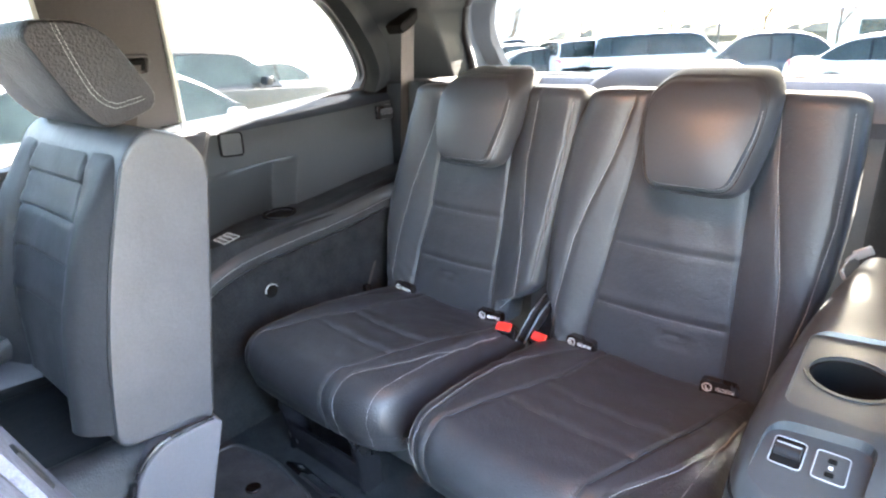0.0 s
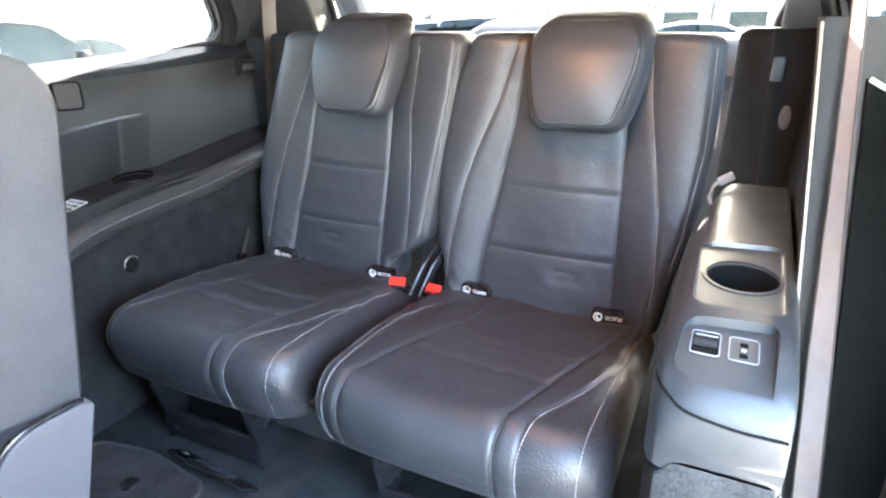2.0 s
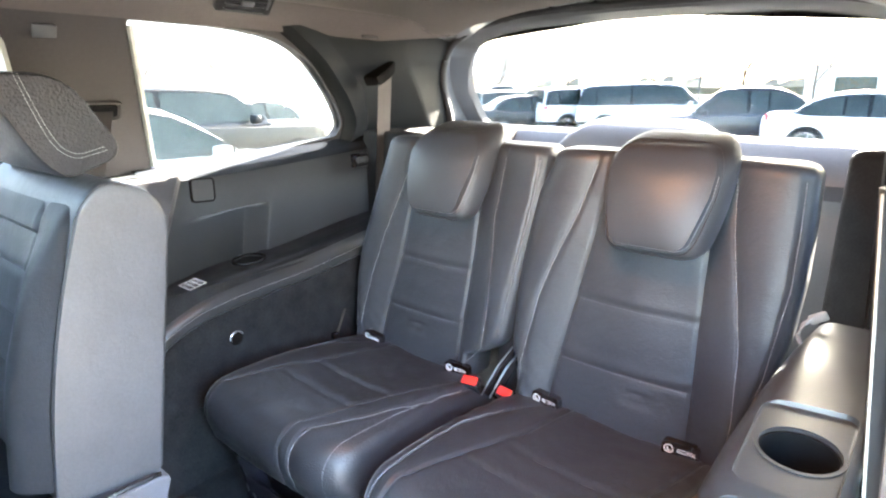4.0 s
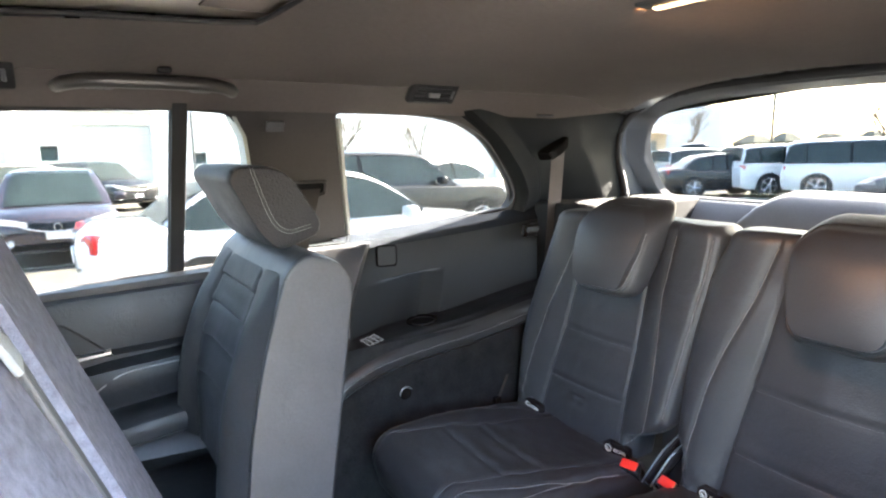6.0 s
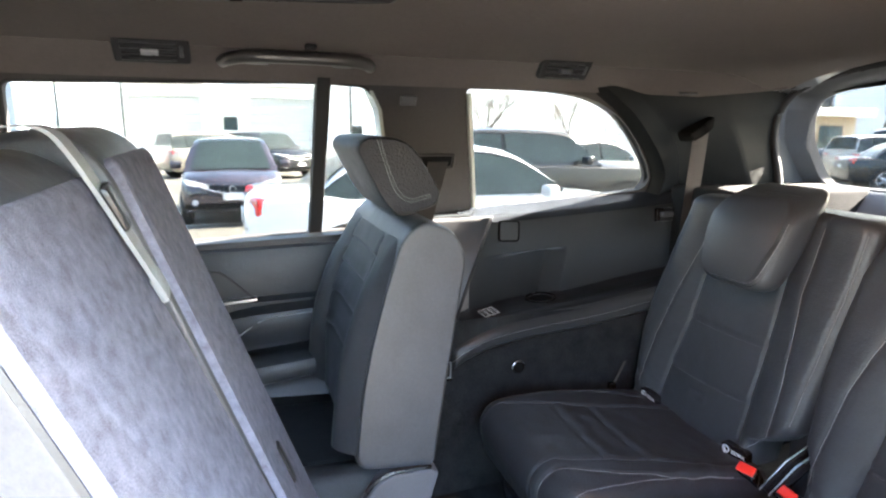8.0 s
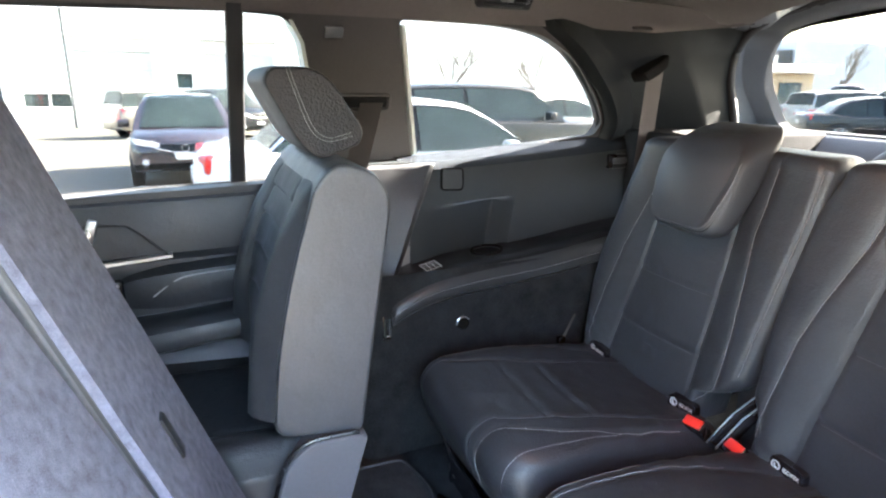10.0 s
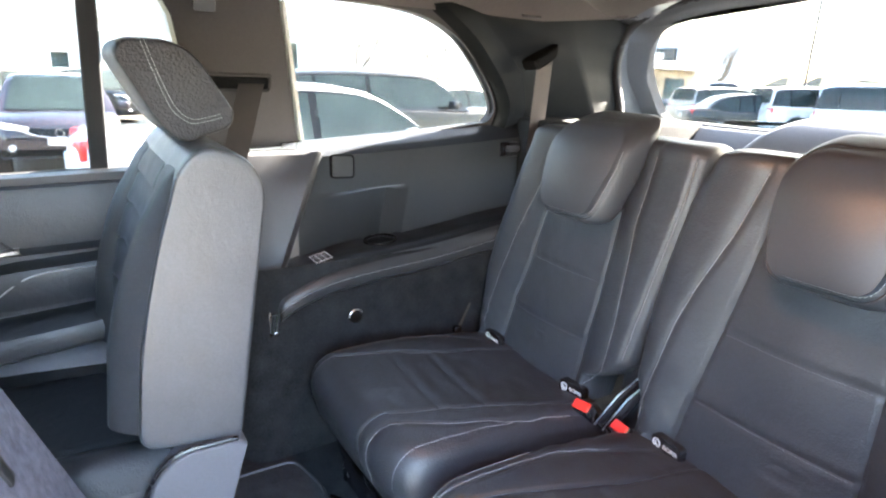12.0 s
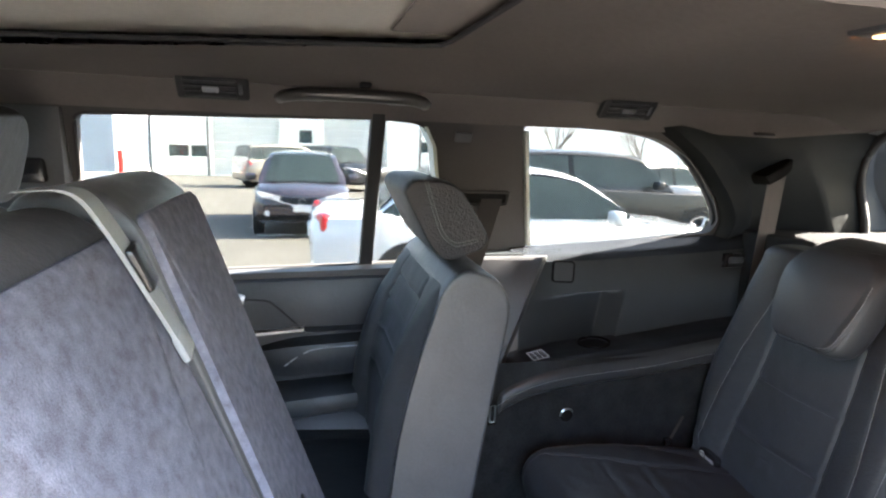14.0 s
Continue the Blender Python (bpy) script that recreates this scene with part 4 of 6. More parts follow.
    # cushion
    cy0, cy1 = -0.205, -0.690
    ccx = cx - 0.012

    def insert_l(y):
        return lerps([(-0.73, -0.175), (-0.64, -0.165), (-0.38, -0.085), (-0.2, -0.075)], y)

    def insert_r(y):
        return lerps([(-0.73, 0.082), (-0.64, 0.092), (-0.40, 0.165), (-0.2, 0.20)], y)

    def seam_l(y):
        return lerps([(-0.73, -0.198), (-0.65, -0.192), (-0.43, -0.190), (-0.33, -0.165), (-0.2, -0.12)], y)

    def seam_r(y):
        return lerps([(-0.73, 0.108), (-0.62, 0.132), (-0.53, 0.180), (-0.44, 0.206), (-0.2, 0.222)], y)

    def rim_r(y):
        return 0.205 + 0.035 * (y + 0.6)

    def top(u, y):
        f = (y - cy0) / (cy1 - cy0)
        z = 0.868 + 0.040 * math.sin(min(1.0, f * 1.25) * math.pi / 2)
        i1, i2 = insert_l(y), insert_r(y)
        if i1 < u < i2:
            z -= 0.010 * math.sin(math.pi * (u - i1) / (i2 - i1)) * (1 - 0.7 * f)
            for yc in (-0.527, -0.441):
                z -= 0.0028 * groove(y - yc + 0.07 * u, 0.004) - 0.0022 * groove(y - yc + 0.07 * u - 0.018, 0.014)
        z += 0.0018 * math.sin(u * 60 + y * 85) * groove(y + 0.40, 0.09) * max(0.0, abs(u) - 0.08) * 8
        z += 0.003 * noise.noise(Vector((u * 11 + cx * 9, y * 11, 3.0))) + 0.0016 * noise.noise(Vector((u * 34, y * 34, cx)))
        return z

    def dents(u, y):
        g = 0.0
        for q, dp in ((seam_l(y), 0.003), (seam_r(y), 0.003), (insert_l(y), 0.0042), (insert_r(y), 0.0042), (rim_r(y), 0.003)):
            g += dp * groove(u - q, 0.0045)
        return g

    R_ = 0.056
    def skin_at(u, s):
        """A point of the cover: s runs from the back over the front roll and under it."""
        d = min(u - cl, cr - u)
        F = cy1 + round_off(d, 0.075) * 0.75 + 0.010 * (u / 0.24) ** 2
        ys = cy0 + (F + R_ - cy0) * min(1.0, s / 0.70)
        zt = top(u, ys) - round_off(d, 0.050)
        g = dents(u, max(ys, cy1) if s < 0.7 else cy1 + 0.02)
        if s <= 0.70:
            return Vector((ccx + u, ys, zt - g))
        if s <= 0.86:
            a = (s - 0.70) / 0.16 * math.pi / 2
            return Vector((ccx + u, F + R_ - (R_ - g) * math.sin(a), zt - R_ + (R_ - g) * math.cos(a)))
        z1 = min(zt - R_, 0.808)
        if s <= 0.93:
            v = (s - 0.86) / 0.07
            return Vector((ccx + u, F + g + 0.010 * v * v, zt - R_ + (z1 - zt + R_) * v))
        a = (s - 0.93) / 0.07 * math.pi / 2
        return Vector((ccx + u, F + g + 0.010 + 0.045 * (1 - math.cos(a)), z1 - 0.042 * math.sin(a)))

    steps = [0.70 * k / 62 for k in range(62)] + [0.70 + 0.16 * k / 12 for k in range(12)] + [0.86 + 0.07 * k / 5 for k in range(5)] + [0.93 + 0.07 * k / 7 for k in range(8)]
    rows = []
    for st in steps:
        y = skin_at(0.0, st).y
        yq = max(min(y, -0.2), -0.72)
        marks = [cl, cl + 0.02, seam_l(yq) - 0.008, seam_l(yq) + 0.008, insert_l(yq) - 0.009, insert_l(yq) + 0.009, insert_r(yq) - 0.009, insert_r(yq) + 0.009, seam_r(yq) - 0.008, seam_r(yq) + 0.006, cr - 0.02, cr]
        marks = [min(max(q, cl), cr) for q in marks]
        counts = (7, 3, 5, 5, 6, 20, 6, 4, 5, 4, 7)
        us = [k0 + (k1 - k0) * i / n for k0, k1, n in zip(marks, marks[1:], counts) for i in range(n)] + [cr]
        us.sort()
        row = [skin_at(u, st) for u in us]
        yl, yr, zl, zr = row[0].y, row[-1].y, row[0].z, row[-1].z
        row += [Vector((ccx + cr - 0.002, yr, min(zr - 0.01, 0.81))), Vector((ccx + cr - 0.03, yr + 0.01, min(zr - 0.012, 0.767))), Vector((ccx + cl + 0.03, yl + 0.01, min(zl - 0.012, 0.767))), Vector((ccx + cl + 0.002, yl, min(zl - 0.01, 0.81)))]
        rows.append(row)
    cushion = part("cushion", loft(rows), LEATHER, seat)
    cushion.data.materials.append(LEATHER_PEBBLE)
    for f in cushion.data.polygons:
        if f.center.x - ccx > seam_r(max(f.center.y, -0.70)) + 0.004:
            f.material_index = 1

    def cline(fu, du, s0, n=110):
        out = []
        for k in range(n + 1):
            st = s0 + (0.975 - s0) * k / n
            y = skin_at(0.0, st).y if st < 0.86 else cy1
            q = skin_at(fu(max(y, -0.685)) + du, st)
            a = max(0.0, min(1.0, (st - 0.70) / 0.16)) * math.pi / 2
            out.append(q + Vector((0, -0.0012 * math.sin(a), 0.0012 * math.cos(a))))
        return out

    for fu, du, s0 in ((seam_l, -0.004, 0.20), (seam_r, 0.004, 0.16), (rim_r, 0.0, 0.15), (lambda y: -0.214, 0.0, 0.45)):
        part("stitching", stitches([cline(fu, du, s0)]), THREAD, cushion, "pale grey stitching")
    for fu, s0 in ((insert_l, 0.2), (insert_r, 0.2)):
        part("welt", tube(cline(fu, 0.0, s0), 0.0016, 6), LEATHER, cushion)
    # steel frame under the cushion
    for u in (-0.125, 0.115):
        leg = loft([[Vector((ccx + u + dx, y, z)) for dx, y in ((-0.006, ya), (0.006, ya), (0.006, yb), (-0.006, yb))] for z, ya, yb in ((0.79, -0.655, -0.57), (0.72, -0.640, -0.575), (0.66, -0.625, -0.575), (0.612, -0.625, -0.57))])
        part("leg", leg, BLACK, seat, "black steel leg plate")
    part("cross_plate", box((ccx - 0.125, -0.628, 0.622), (ccx + 0.115, -0.618, 0.685), 0.004, 2), BLACK, seat)
    part("frame", box((ccx - 0.19, -0.63, 0.745), (ccx + 0.18, -0.25, 0.775), 0.01, 2), BLACK, seat, "black steel seat frame")
    part("base_cover", box((ccx - 0.20, -0.50, 0.602), (ccx + 0.20, -0.20, 0.78), 0.02, 2), CARPET, seat)
    return seat


third_row_seat(0.258, [(0.85, -0.226), (0.925, -0.232), (0.965, -0.252), (1.06, -0.255), (1.18, -0.250), (1.30, -0.233), (1.38, -0.203), (1.45, -0.195)],
               [(0.82, 0.225), (0.95, 0.245), (1.05, 0.264), (1.10, 0.273), (1.20, 0.279), (1.30, 0.277), (1.40, 0.272), (1.45, 0.27)],
               [(0.85, -0.148), (0.96, -0.136), (1.10, -0.114), (1.21, -0.096), (1.38, -0.075), (1.45, -0.07)], [(0.85, 0.141), (1.02, 0.134), (1.11, 0.130), (1.26, 0.125), (1.45, 0.120)],
               [(0.85, -0.212), (0.945, -0.212), (1.09, -0.190), (1.165, -0.168), (1.268, -0.130), (1.375, -0.102), (1.45, -0.095)], [(0.85, 0.208), (0.95, 0.214), (1.086, 0.204), (1.176, 0.186), (1.274, 0.166), (1.387, 0.152), (1.45, 0.15)],
               0.042, -0.240, 0.243, 0.043, "black leather third-row seat with pale stitching beside the console")
third_row_seat(-0.258, [(0.85, -0.225), (0.924, -0.234), (1.025, -0.242), (1.10, -0.236), (1.20, -0.212), (1.35, -0.172), (1.45, -0.15)],
               [(0.85, 0.168), (0.915, 0.170), (0.930, 0.206), (0.945, 0.232), (0.97, 0.252), (1.06, 0.264), (1.13, 0.274), (1.28, 0.298), (1.38, 0.306), (1.45, 0.31)],
               [(0.85, -0.138), (0.97, -0.121), (1.10, -0.090), (1.19, -0.078), (1.38, -0.055), (1.45, -0.05)], [(0.85, 0.119), (0.99, 0.124), (1.10, 0.131), (1.38, 0.140), (1.45, 0.14)],
               [(0.85, -0.200), (0.94, -0.190), (1.04, -0.172), (1.15, -0.142), (1.27, -0.100), (1.35, -0.078), (1.45, -0.065)], [(0.85, 0.160), (0.90, 0.162), (0.94, 0.199), (1.04, 0.202), (1.14, 0.197), (1.235, 0.190), (1.36, 0.203), (1.45, 0.21)],
               0.065, -0.222, 0.240, -0.010, "black leather third-row seat against the far side armrest")

# buckles between the seats
for x, y, z, yaw in ((-0.052, -0.262, 0.880, 12), (0.026, -0.238, 0.868, -6)):
    b = thing("seat_belt_buckle", (x, y, z), "black seat belt buckle with a red button between the seats", "buckle", "seat belt buckles")
    m = pose(x, y, z, 40, 0, yaw) @ Matrix.Scale(1.1, 4)
    part("housing", box((-0.019, -0.012, -0.055), (0.019, 0.012, 0.004), 0.004, 3, m=m), BLACK, b)
    part("button", box((-0.0165, -0.0085, 0.002), (0.0165, 0.0100, 0.0075), 0.003, 3, m=m), RED, b, "bright red release button")
for x, d in ((-0.014, 0.0), (0.008, 0.004)):
    st = thing("buckle_stalk", (x, -0.2, 0.85), "dark metal buckle stalk edged in bright steel", "buckle stalk", "buckle stalks")
    part("plate", tube([(x - 0.012, -0.235, 0.845), (x, -0.19, 0.90), (x + 0.012, -0.15, 0.935)], 0.012, 8, flat=0.3), BLACK, st)
    part("bright_edge", tube([(x - 0.018, -0.244, 0.846), (x - 0.006, -0.199, 0.905), (x + 0.008, -0.158, 0.942)], 0.0018, 6), CHROME, st)
gap = box((-0.05, -0.16, 0.80), (0.06, -0.10, 1.0), 0.01, 2)
tagged(part("seat_hinge_cover", gap, RUBBER), "black hinge cover in the gap between the seats", "hinge cover")
# added blocker: keeps sun off the wheel housing beside the far seat
gap_sun_block = loft([[Vector((x, y, z)) for x, y in ((-0.485, -0.13), (-0.56, -0.10), (-0.56, 0.02), (-0.485, 0.0))] for z in (0.62, 0.95, 1.075)])
tagged(part("seat_gap_sun_block", gap_sun_block, RUBBER), "added black blocker keeping sun out of the gap beside the seat", "seat cover")
# far-side belt anchor
anc = thing("belt_anchor", (-0.505, -0.28, 0.9), "grey belt webbing end bolted beside the far seat", "belt anchor")
wbm = grid(2, 10, lambda u, v: Vector((-0.508 + 0.004 * u, -0.258 + 0.030 * v + 0.006 * u, 0.872 + 0.060 * v)))
bmesh.ops.solidify(wbm, geom=wbm.faces[:], thickness=0.0015)
part("webbing", wbm, WEBBING, anc)
part("anchor_plate", box((-0.515, -0.272, 0.856), (-0.50, -0.252, 0.874), 0.003, 2), BLACK, anc)

# ---- console beside the near seat ----
console = thing("side_console", (0.60, -0.5, 0.9), "grey moulded side console with a cup holder and sockets", "console")
def console_ring(y, top, low, x0, x1, r):
    o = rounded([(x0, low), (x0, top), (x1, top), (x1, low)], [0.01, r, 0.012, 0.01], 6)
    return [Vector((p.x, y, p.y)) for p in o]
cs = [(-0.742, 1.015, 0.985, 0.545, 0.655, 0.04), (-0.738, 1.045, 0.972, 0.535, 0.655, 0.05), (-0.725, 1.068, 0.965, 0.528, 0.656, 0.05), (-0.70, 1.084, 0.955, 0.523, 0.657, 0.05), (-0.66, 1.096, 0.94, 0.520, 0.658, 0.05),
      (-0.60, 1.108, 0.93, 0.518, 0.660, 0.05), (-0.50, 1.114, 0.92, 0.518, 0.662, 0.05), (-0.36, 1.124, 0.92, 0.525, 0.664, 0.05), (-0.22, 1.132, 0.92, 0.54, 0.668, 0.04), (-0.10, 1.138, 0.92, 0.56, 0.672, 0.03)]
console_body = part("body", loft([console_ring(*c) for c in cs]), CONSOLE, console)
part("base", loft([console_ring(y, lo_ + 0.004, FLOOR_Z + 0.0, x0 + 0.004, x1 - 0.004, 0.02) for i, (y, z, lo_, x0, x1, r) in enumerate(cs)]), CARPET, console, "charcoal carpet below the console")
def con_z(y):
    return lerps([(c[0], c[1]) for c in cs], y)
def on_con(x, y, h=0.0):
    return Vector((x, y, con_z(y) + h))
# shallow dish round the cup, and a sunk panel for switch and sockets that runs out to the front
pad_o = rounded([(0.545, -0.600), (0.540, -0.405), (0.653, -0.390), (0.648, -0.606)], 0.024, 6)
pc = sum(pad_o, Vector((0, 0))) / len(pad_o)
cut(console_body, loft([[on_con(*(pc + (p - pc) * k), w) for p in pad_o] for k, w in ((0.90, -0.007), (0.95, -0.0062), (1.0, 0.012))]))
cup = Vector((0.600, -0.498, con_z(-0.498) - 0.006))
cut(console_body, disc(cup - Vector((0, 0, 0.064)), (0, -0.08, 1), 0.0445, 0.090, 40, edge=0.0))
# liner and floor are near-black in place of the shade inside the cup
part("cup_liner", ring(cup - Vector((0, 0, 0.063)), (0, -0.08, 1), 0.0440, 0.003, 0.061, 40), SHADE_BLACK, console)
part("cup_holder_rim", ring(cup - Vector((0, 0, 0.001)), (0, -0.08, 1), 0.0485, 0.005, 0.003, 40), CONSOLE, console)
part("cup_holder_well", disc(cup - Vector((0, -0.004, 0.0635)), (0, -0.08, 1), 0.0435, 0.002, 40, edge=0.0003), SHADE_BLACK, console, "round cup holder well, near-black to stand for shade")
def sunk_z(y):
    return 1.094 + 0.21 * (y + 0.615)
rec = rounded([(0.534, -0.745), (0.541, -0.622), (0.643, -0.613), (0.636, -0.745)], [0.004, 0.022, 0.022, 0.004], 6)
rc = Vector((0.588, -0.68))
cut(console_body, loft([[Vector((q.x, q.y, sunk_z(q.y) if k < 1 else 1.135)) for q in [rc + (p - rc) * k for p in rec]] for k in (0.93, 1.0)]))
def on_sunk(x, y, h=0.0):
    return Vector((x, y, sunk_z(y) + h))
for x, lbl, dark in ((0.568, "dark rocker switch in a pale frame", True), (0.606, "grey twin socket plate in a pale frame", False)):
    y = -0.657
    o = rounded([(x - 0.0145, y - 0.019), (x - 0.0145, y + 0.019), (x + 0.0145, y + 0.019), (x + 0.0145, y - 0.019)], 0.0045, 5)
    sw = part("switch" if dark else "socket", loft([[on_sunk(p.x, p.y, w) for p in o] for w in (-0.004, 0.0016)]), SHADE_BLACK if dark else CONSOLE, console, lbl)
    part("frame", tube([on_sunk(p.x, p.y, 0.0018) for p in o + o[:1]], 0.0007, 6), STRAP_PALE, sw, "thin pale frame")
    if dark:
        part("rocker", tube([on_sunk(x - 0.012, y + 0.001, 0.0015), on_sunk(x + 0.012, y + 0.001, 0.0015)], 0.0085, 14), TRAY, sw)
        part("rocker_ridge", box((x - 0.0115, y + 0.0005, sunk_z(y) + 0.0085), (x + 0.0115, y + 0.0025, sunk_z(y) + 0.0108), 0.0008, 1), STRAP_PALE, sw)
    else:
        for dy in (-0.010, 0.008):
            part("port", box(on_sunk(x - 0.004, y + dy - 0.0035, 0.0010), on_sunk(x + 0.004, y + dy + 0.0035, 0.0024), 0.001, 1), SHADE_BLACK, sw)
        part("socket_mark", disc(on_sunk(x, y - 0.001, 0.0016), (0, 0, 1), 0.0022, 0.0008, 12, edge=0.0002), WHITE_INK, sw)
part("seam", tube(smooth_line([(0.5215, -0.660, 1.052), (0.529, -0.708, 1.058), (0.541, -0.728, 1.056), (0.560, -0.7385, 1.048), (0.605, -0.7400, 1.041), (0.652, -0.7400, 1.041)], 8), 0.0016, 6), SHADE_BLACK, console)
# belt end tied by the near seat
tie = thing("belt_tongue", (0.555, -0.14, 1.15), "pale belt tongue hooked beside the near seat", "belt tongue")
part("tongue", box((-0.014, -0.004, -0.008), (0.014, 0.004, 0.008), 0.003, 3, m=pose(0.564, -0.135, 1.152, 0, -30, 15)), STRAP_PALE, tie)
part("clip", tube([(0.556, -0.14, 1.15), (0.545, -0.142, 1.138), (0.540, -0.145, 1.118), (0.546, -0.146, 1.105)], 0.0035, 8), STRAP_PALE, tie)

# ---- near side: cargo lining, pillar and belt ----
left_lin = bmesh.new()
loft([[Vector((0.665, -0.44, 0.60)), Vector((0.665, -0.38, 0.60)), Vector((0.672, 0.0, 0.60)), Vector((0.66, 0.56, 0.60)), Vector((0.74, 0.56, 0.60)), Vector((0.74, -0.44, 0.60))],
      [Vector((0.672, -0.44, 1.10)), Vector((0.672, -0.38, 1.10)), Vector((0.676, 0.0, 1.10)), Vector((0.66, 0.56, 1.10)), Vector((0.74, 0.56, 1.10)), Vector((0.74, -0.44, 1.10))],
      [Vector((0.690, -0.44, 1.33)), Vector((0.690, -0.38, 1.33)), Vector((0.690, 0.0, 1.33)), Vector((0.66, 0.56, 1.33)), Vector((0.76, 0.56, 1.33)), Vector((0.76, -0.44, 1.33))]], left_lin)
lining_left = part("side_lining_near", left_lin, LINING)
tagged(lining_left, "black plastic side lining on the open-door side", "side panel", kind="structure")
cargo = bmesh.new()
box((0.545, 0.10, 0.60), (0.70, 0.56, 1.405), 0.02, 3, cargo)
cargo_trim = part("cargo_trim", cargo, LINING)
tagged(cargo_trim, "black cargo side trim behind the third row", "cargo trim", kind="structure")
part("handle", box((0.612, 0.088, 1.305), (0.635, 0.104, 1.352), 0.004, 2), PLASTIC_GREY, cargo_trim, "small grey pull handle")
part("oval_lens", merge(disc((0, 0, 0), (0, -1, 0), 0.011, 0.005), None, pose(0.653, 0.101, 1.235) @ Matrix.Diagonal((1, 1, 2.2, 1))), VINYL, cargo_trim)
# trim widened and raised behind the seat to block sun on the far cushion
cargo_sun_block = box((-0.70, 0.04, 0.60), (-0.455, 0.56, 1.39), 0.012, 3)
tagged(part("cargo_trim", cargo_sun_block, LINING), "black far-side cargo trim, enlarged out of sight to block the sun", "cargo trim", kind="structure")
def pillar_x(z):
    """Inner edge of the door-side pillar trim, which leans inwards towards the roof."""
    return 0.6257 - 0.112 * (z - 1.413)


pil = loft([[Vector((pillar_x(z) + dx, y, z)) for dx, y in ((0.060, -0.42), (0.006, -0.465), (0.000, -0.486), (0.006, -0.500), (0.030, -0.504), (0.085, -0.500), (0.10, -0.42))] for z in (FLOOR_Z, 0.80, 1.00, 1.15, 1.30, 1.42)])
pillar_near = part("trim_pillar_near", pil, PLASTIC_GATE)
tagged(pillar_near, "grey plastic pillar trim beside the open door", "pillar trim", kind="structure")
# sunlight on the pillar's edge, drawn as a pale line
part("pillar_edge", tube([(pillar_x(z) + 0.004, -0.496, z) for z in (0.62, 0.9, 1.15, 1.30, 1.415)], 0.0020, 6), LIT_EDGE, pillar_near, "pale strip painted as the sunlit pillar edge")
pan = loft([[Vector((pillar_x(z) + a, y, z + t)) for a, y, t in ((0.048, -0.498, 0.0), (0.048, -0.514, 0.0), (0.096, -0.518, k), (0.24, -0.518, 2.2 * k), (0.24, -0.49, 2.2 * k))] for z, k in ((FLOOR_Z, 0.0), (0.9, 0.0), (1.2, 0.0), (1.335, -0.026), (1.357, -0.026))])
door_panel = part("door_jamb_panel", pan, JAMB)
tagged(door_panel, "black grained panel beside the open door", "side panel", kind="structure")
# rim light along the panel's top, drawn as a pale tube
part("panel_rim_light", tube([(pillar_x(1.357) + 0.050, -0.514, 1.358), (pillar_x(1.357) + 0.096, -0.518, 1.332), (pillar_x(1.357) + 0.24, -0.518, 1.300)], 0.003, 6), LIT_EDGE, door_panel)
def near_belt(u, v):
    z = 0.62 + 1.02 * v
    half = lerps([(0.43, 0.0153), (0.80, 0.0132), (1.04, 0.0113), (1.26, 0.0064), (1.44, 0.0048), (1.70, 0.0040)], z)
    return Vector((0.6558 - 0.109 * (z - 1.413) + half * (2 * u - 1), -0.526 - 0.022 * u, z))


nb = grid(4, 24, near_belt)
bmesh.ops.solidify(nb, geom=nb.faces[:], thickness=0.0015)
near_strap = thing("seat_belt", (0.66, -0.53, 1.2), "seat belt along the door-side pillar, webbing lightened as if daylit", "seat belt", "seat belts")
webbing = part("webbing", nb, WEBBING_LIT, near_strap)
for u in (0.0, 1.0):
    part("selvedge", tube([near_belt(u, k / 20) for k in range(21)], 0.0011, 6), WEBBING, webbing, "darker woven edge")

# ---- roof fittings ----
def roof_vent(y, label, w=0.13):
    v = thing("roof_vent", (-0.50, y, 1.685), label, "air vent", "roof vents")
    x = -0.488
    z = roof_z(x, y) - 0.002
    m = pose(x - 0.012, y, z - 0.006, 0, -50, 0)
    part("frame", box((-0.030, -w / 2, -0.012), (0.030, w / 2, 0.006), 0.006, 3, m=m), RUBBER, v)
    for k in range(4):
        xx = -0.018 + 0.012 * k
        part("slat", box((xx - 0.0015, -w / 2 + 0.014, -0.0175), (xx + 0.0015, w / 2 - 0.022, -0.011), 0.001, 1, m=m), PLASTIC, v)
    part("slider", box((-0.006, -0.018, -0.022), (0.006, 0.012, -0.013), 0.003, 2, m=m), CHROME, v, "bright slider tab")
    part("dial", box((-0.012, w / 2 - 0.018, -0.016), (0.012, w / 2 - 0.011, -0.011), 0.002, 1, m=m), PLASTIC_GREY, v)
    return v


roof_vent(-0.466, "black slatted roof vent above the quarter window")
roof_vent(-1.335, "black slatted roof vent above the rear door")
gh = thing("grab_handle", (-0.53, -1.065, 1.69), "brown-grey moulded grab handle above the rear door", "grab handle")
hp = smooth_line([(-0.548, -1.215, 1.678), (-0.520, -1.200, 1.680), (-0.502, -1.165, 1.684), (-0.499, -1.10, 1.685), (-0.499, -1.03, 1.685), (-0.502, -0.965, 1.684), (-0.520, -0.930, 1.680), (-0.548, -0.915, 1.678)], 6)
part("grip", tube(hp, 0.0130, 12, flat=1.0), GRIP, gh, "satin brown-grey grip")
# solid dark plate put where the hollow behind the grip lies in shade
part("recess", box((-0.566, -1.150, 1.678), (-0.540, -0.975, 1.700), 0.008, 3), PLASTIC, gh, "dark plate standing for the shaded hollow behind the grip")
part("end_cap", box((-0.545, -1.175, 1.672), (-0.505, -1.125, 1.700), 0.006, 2), PLASTIC, gh)
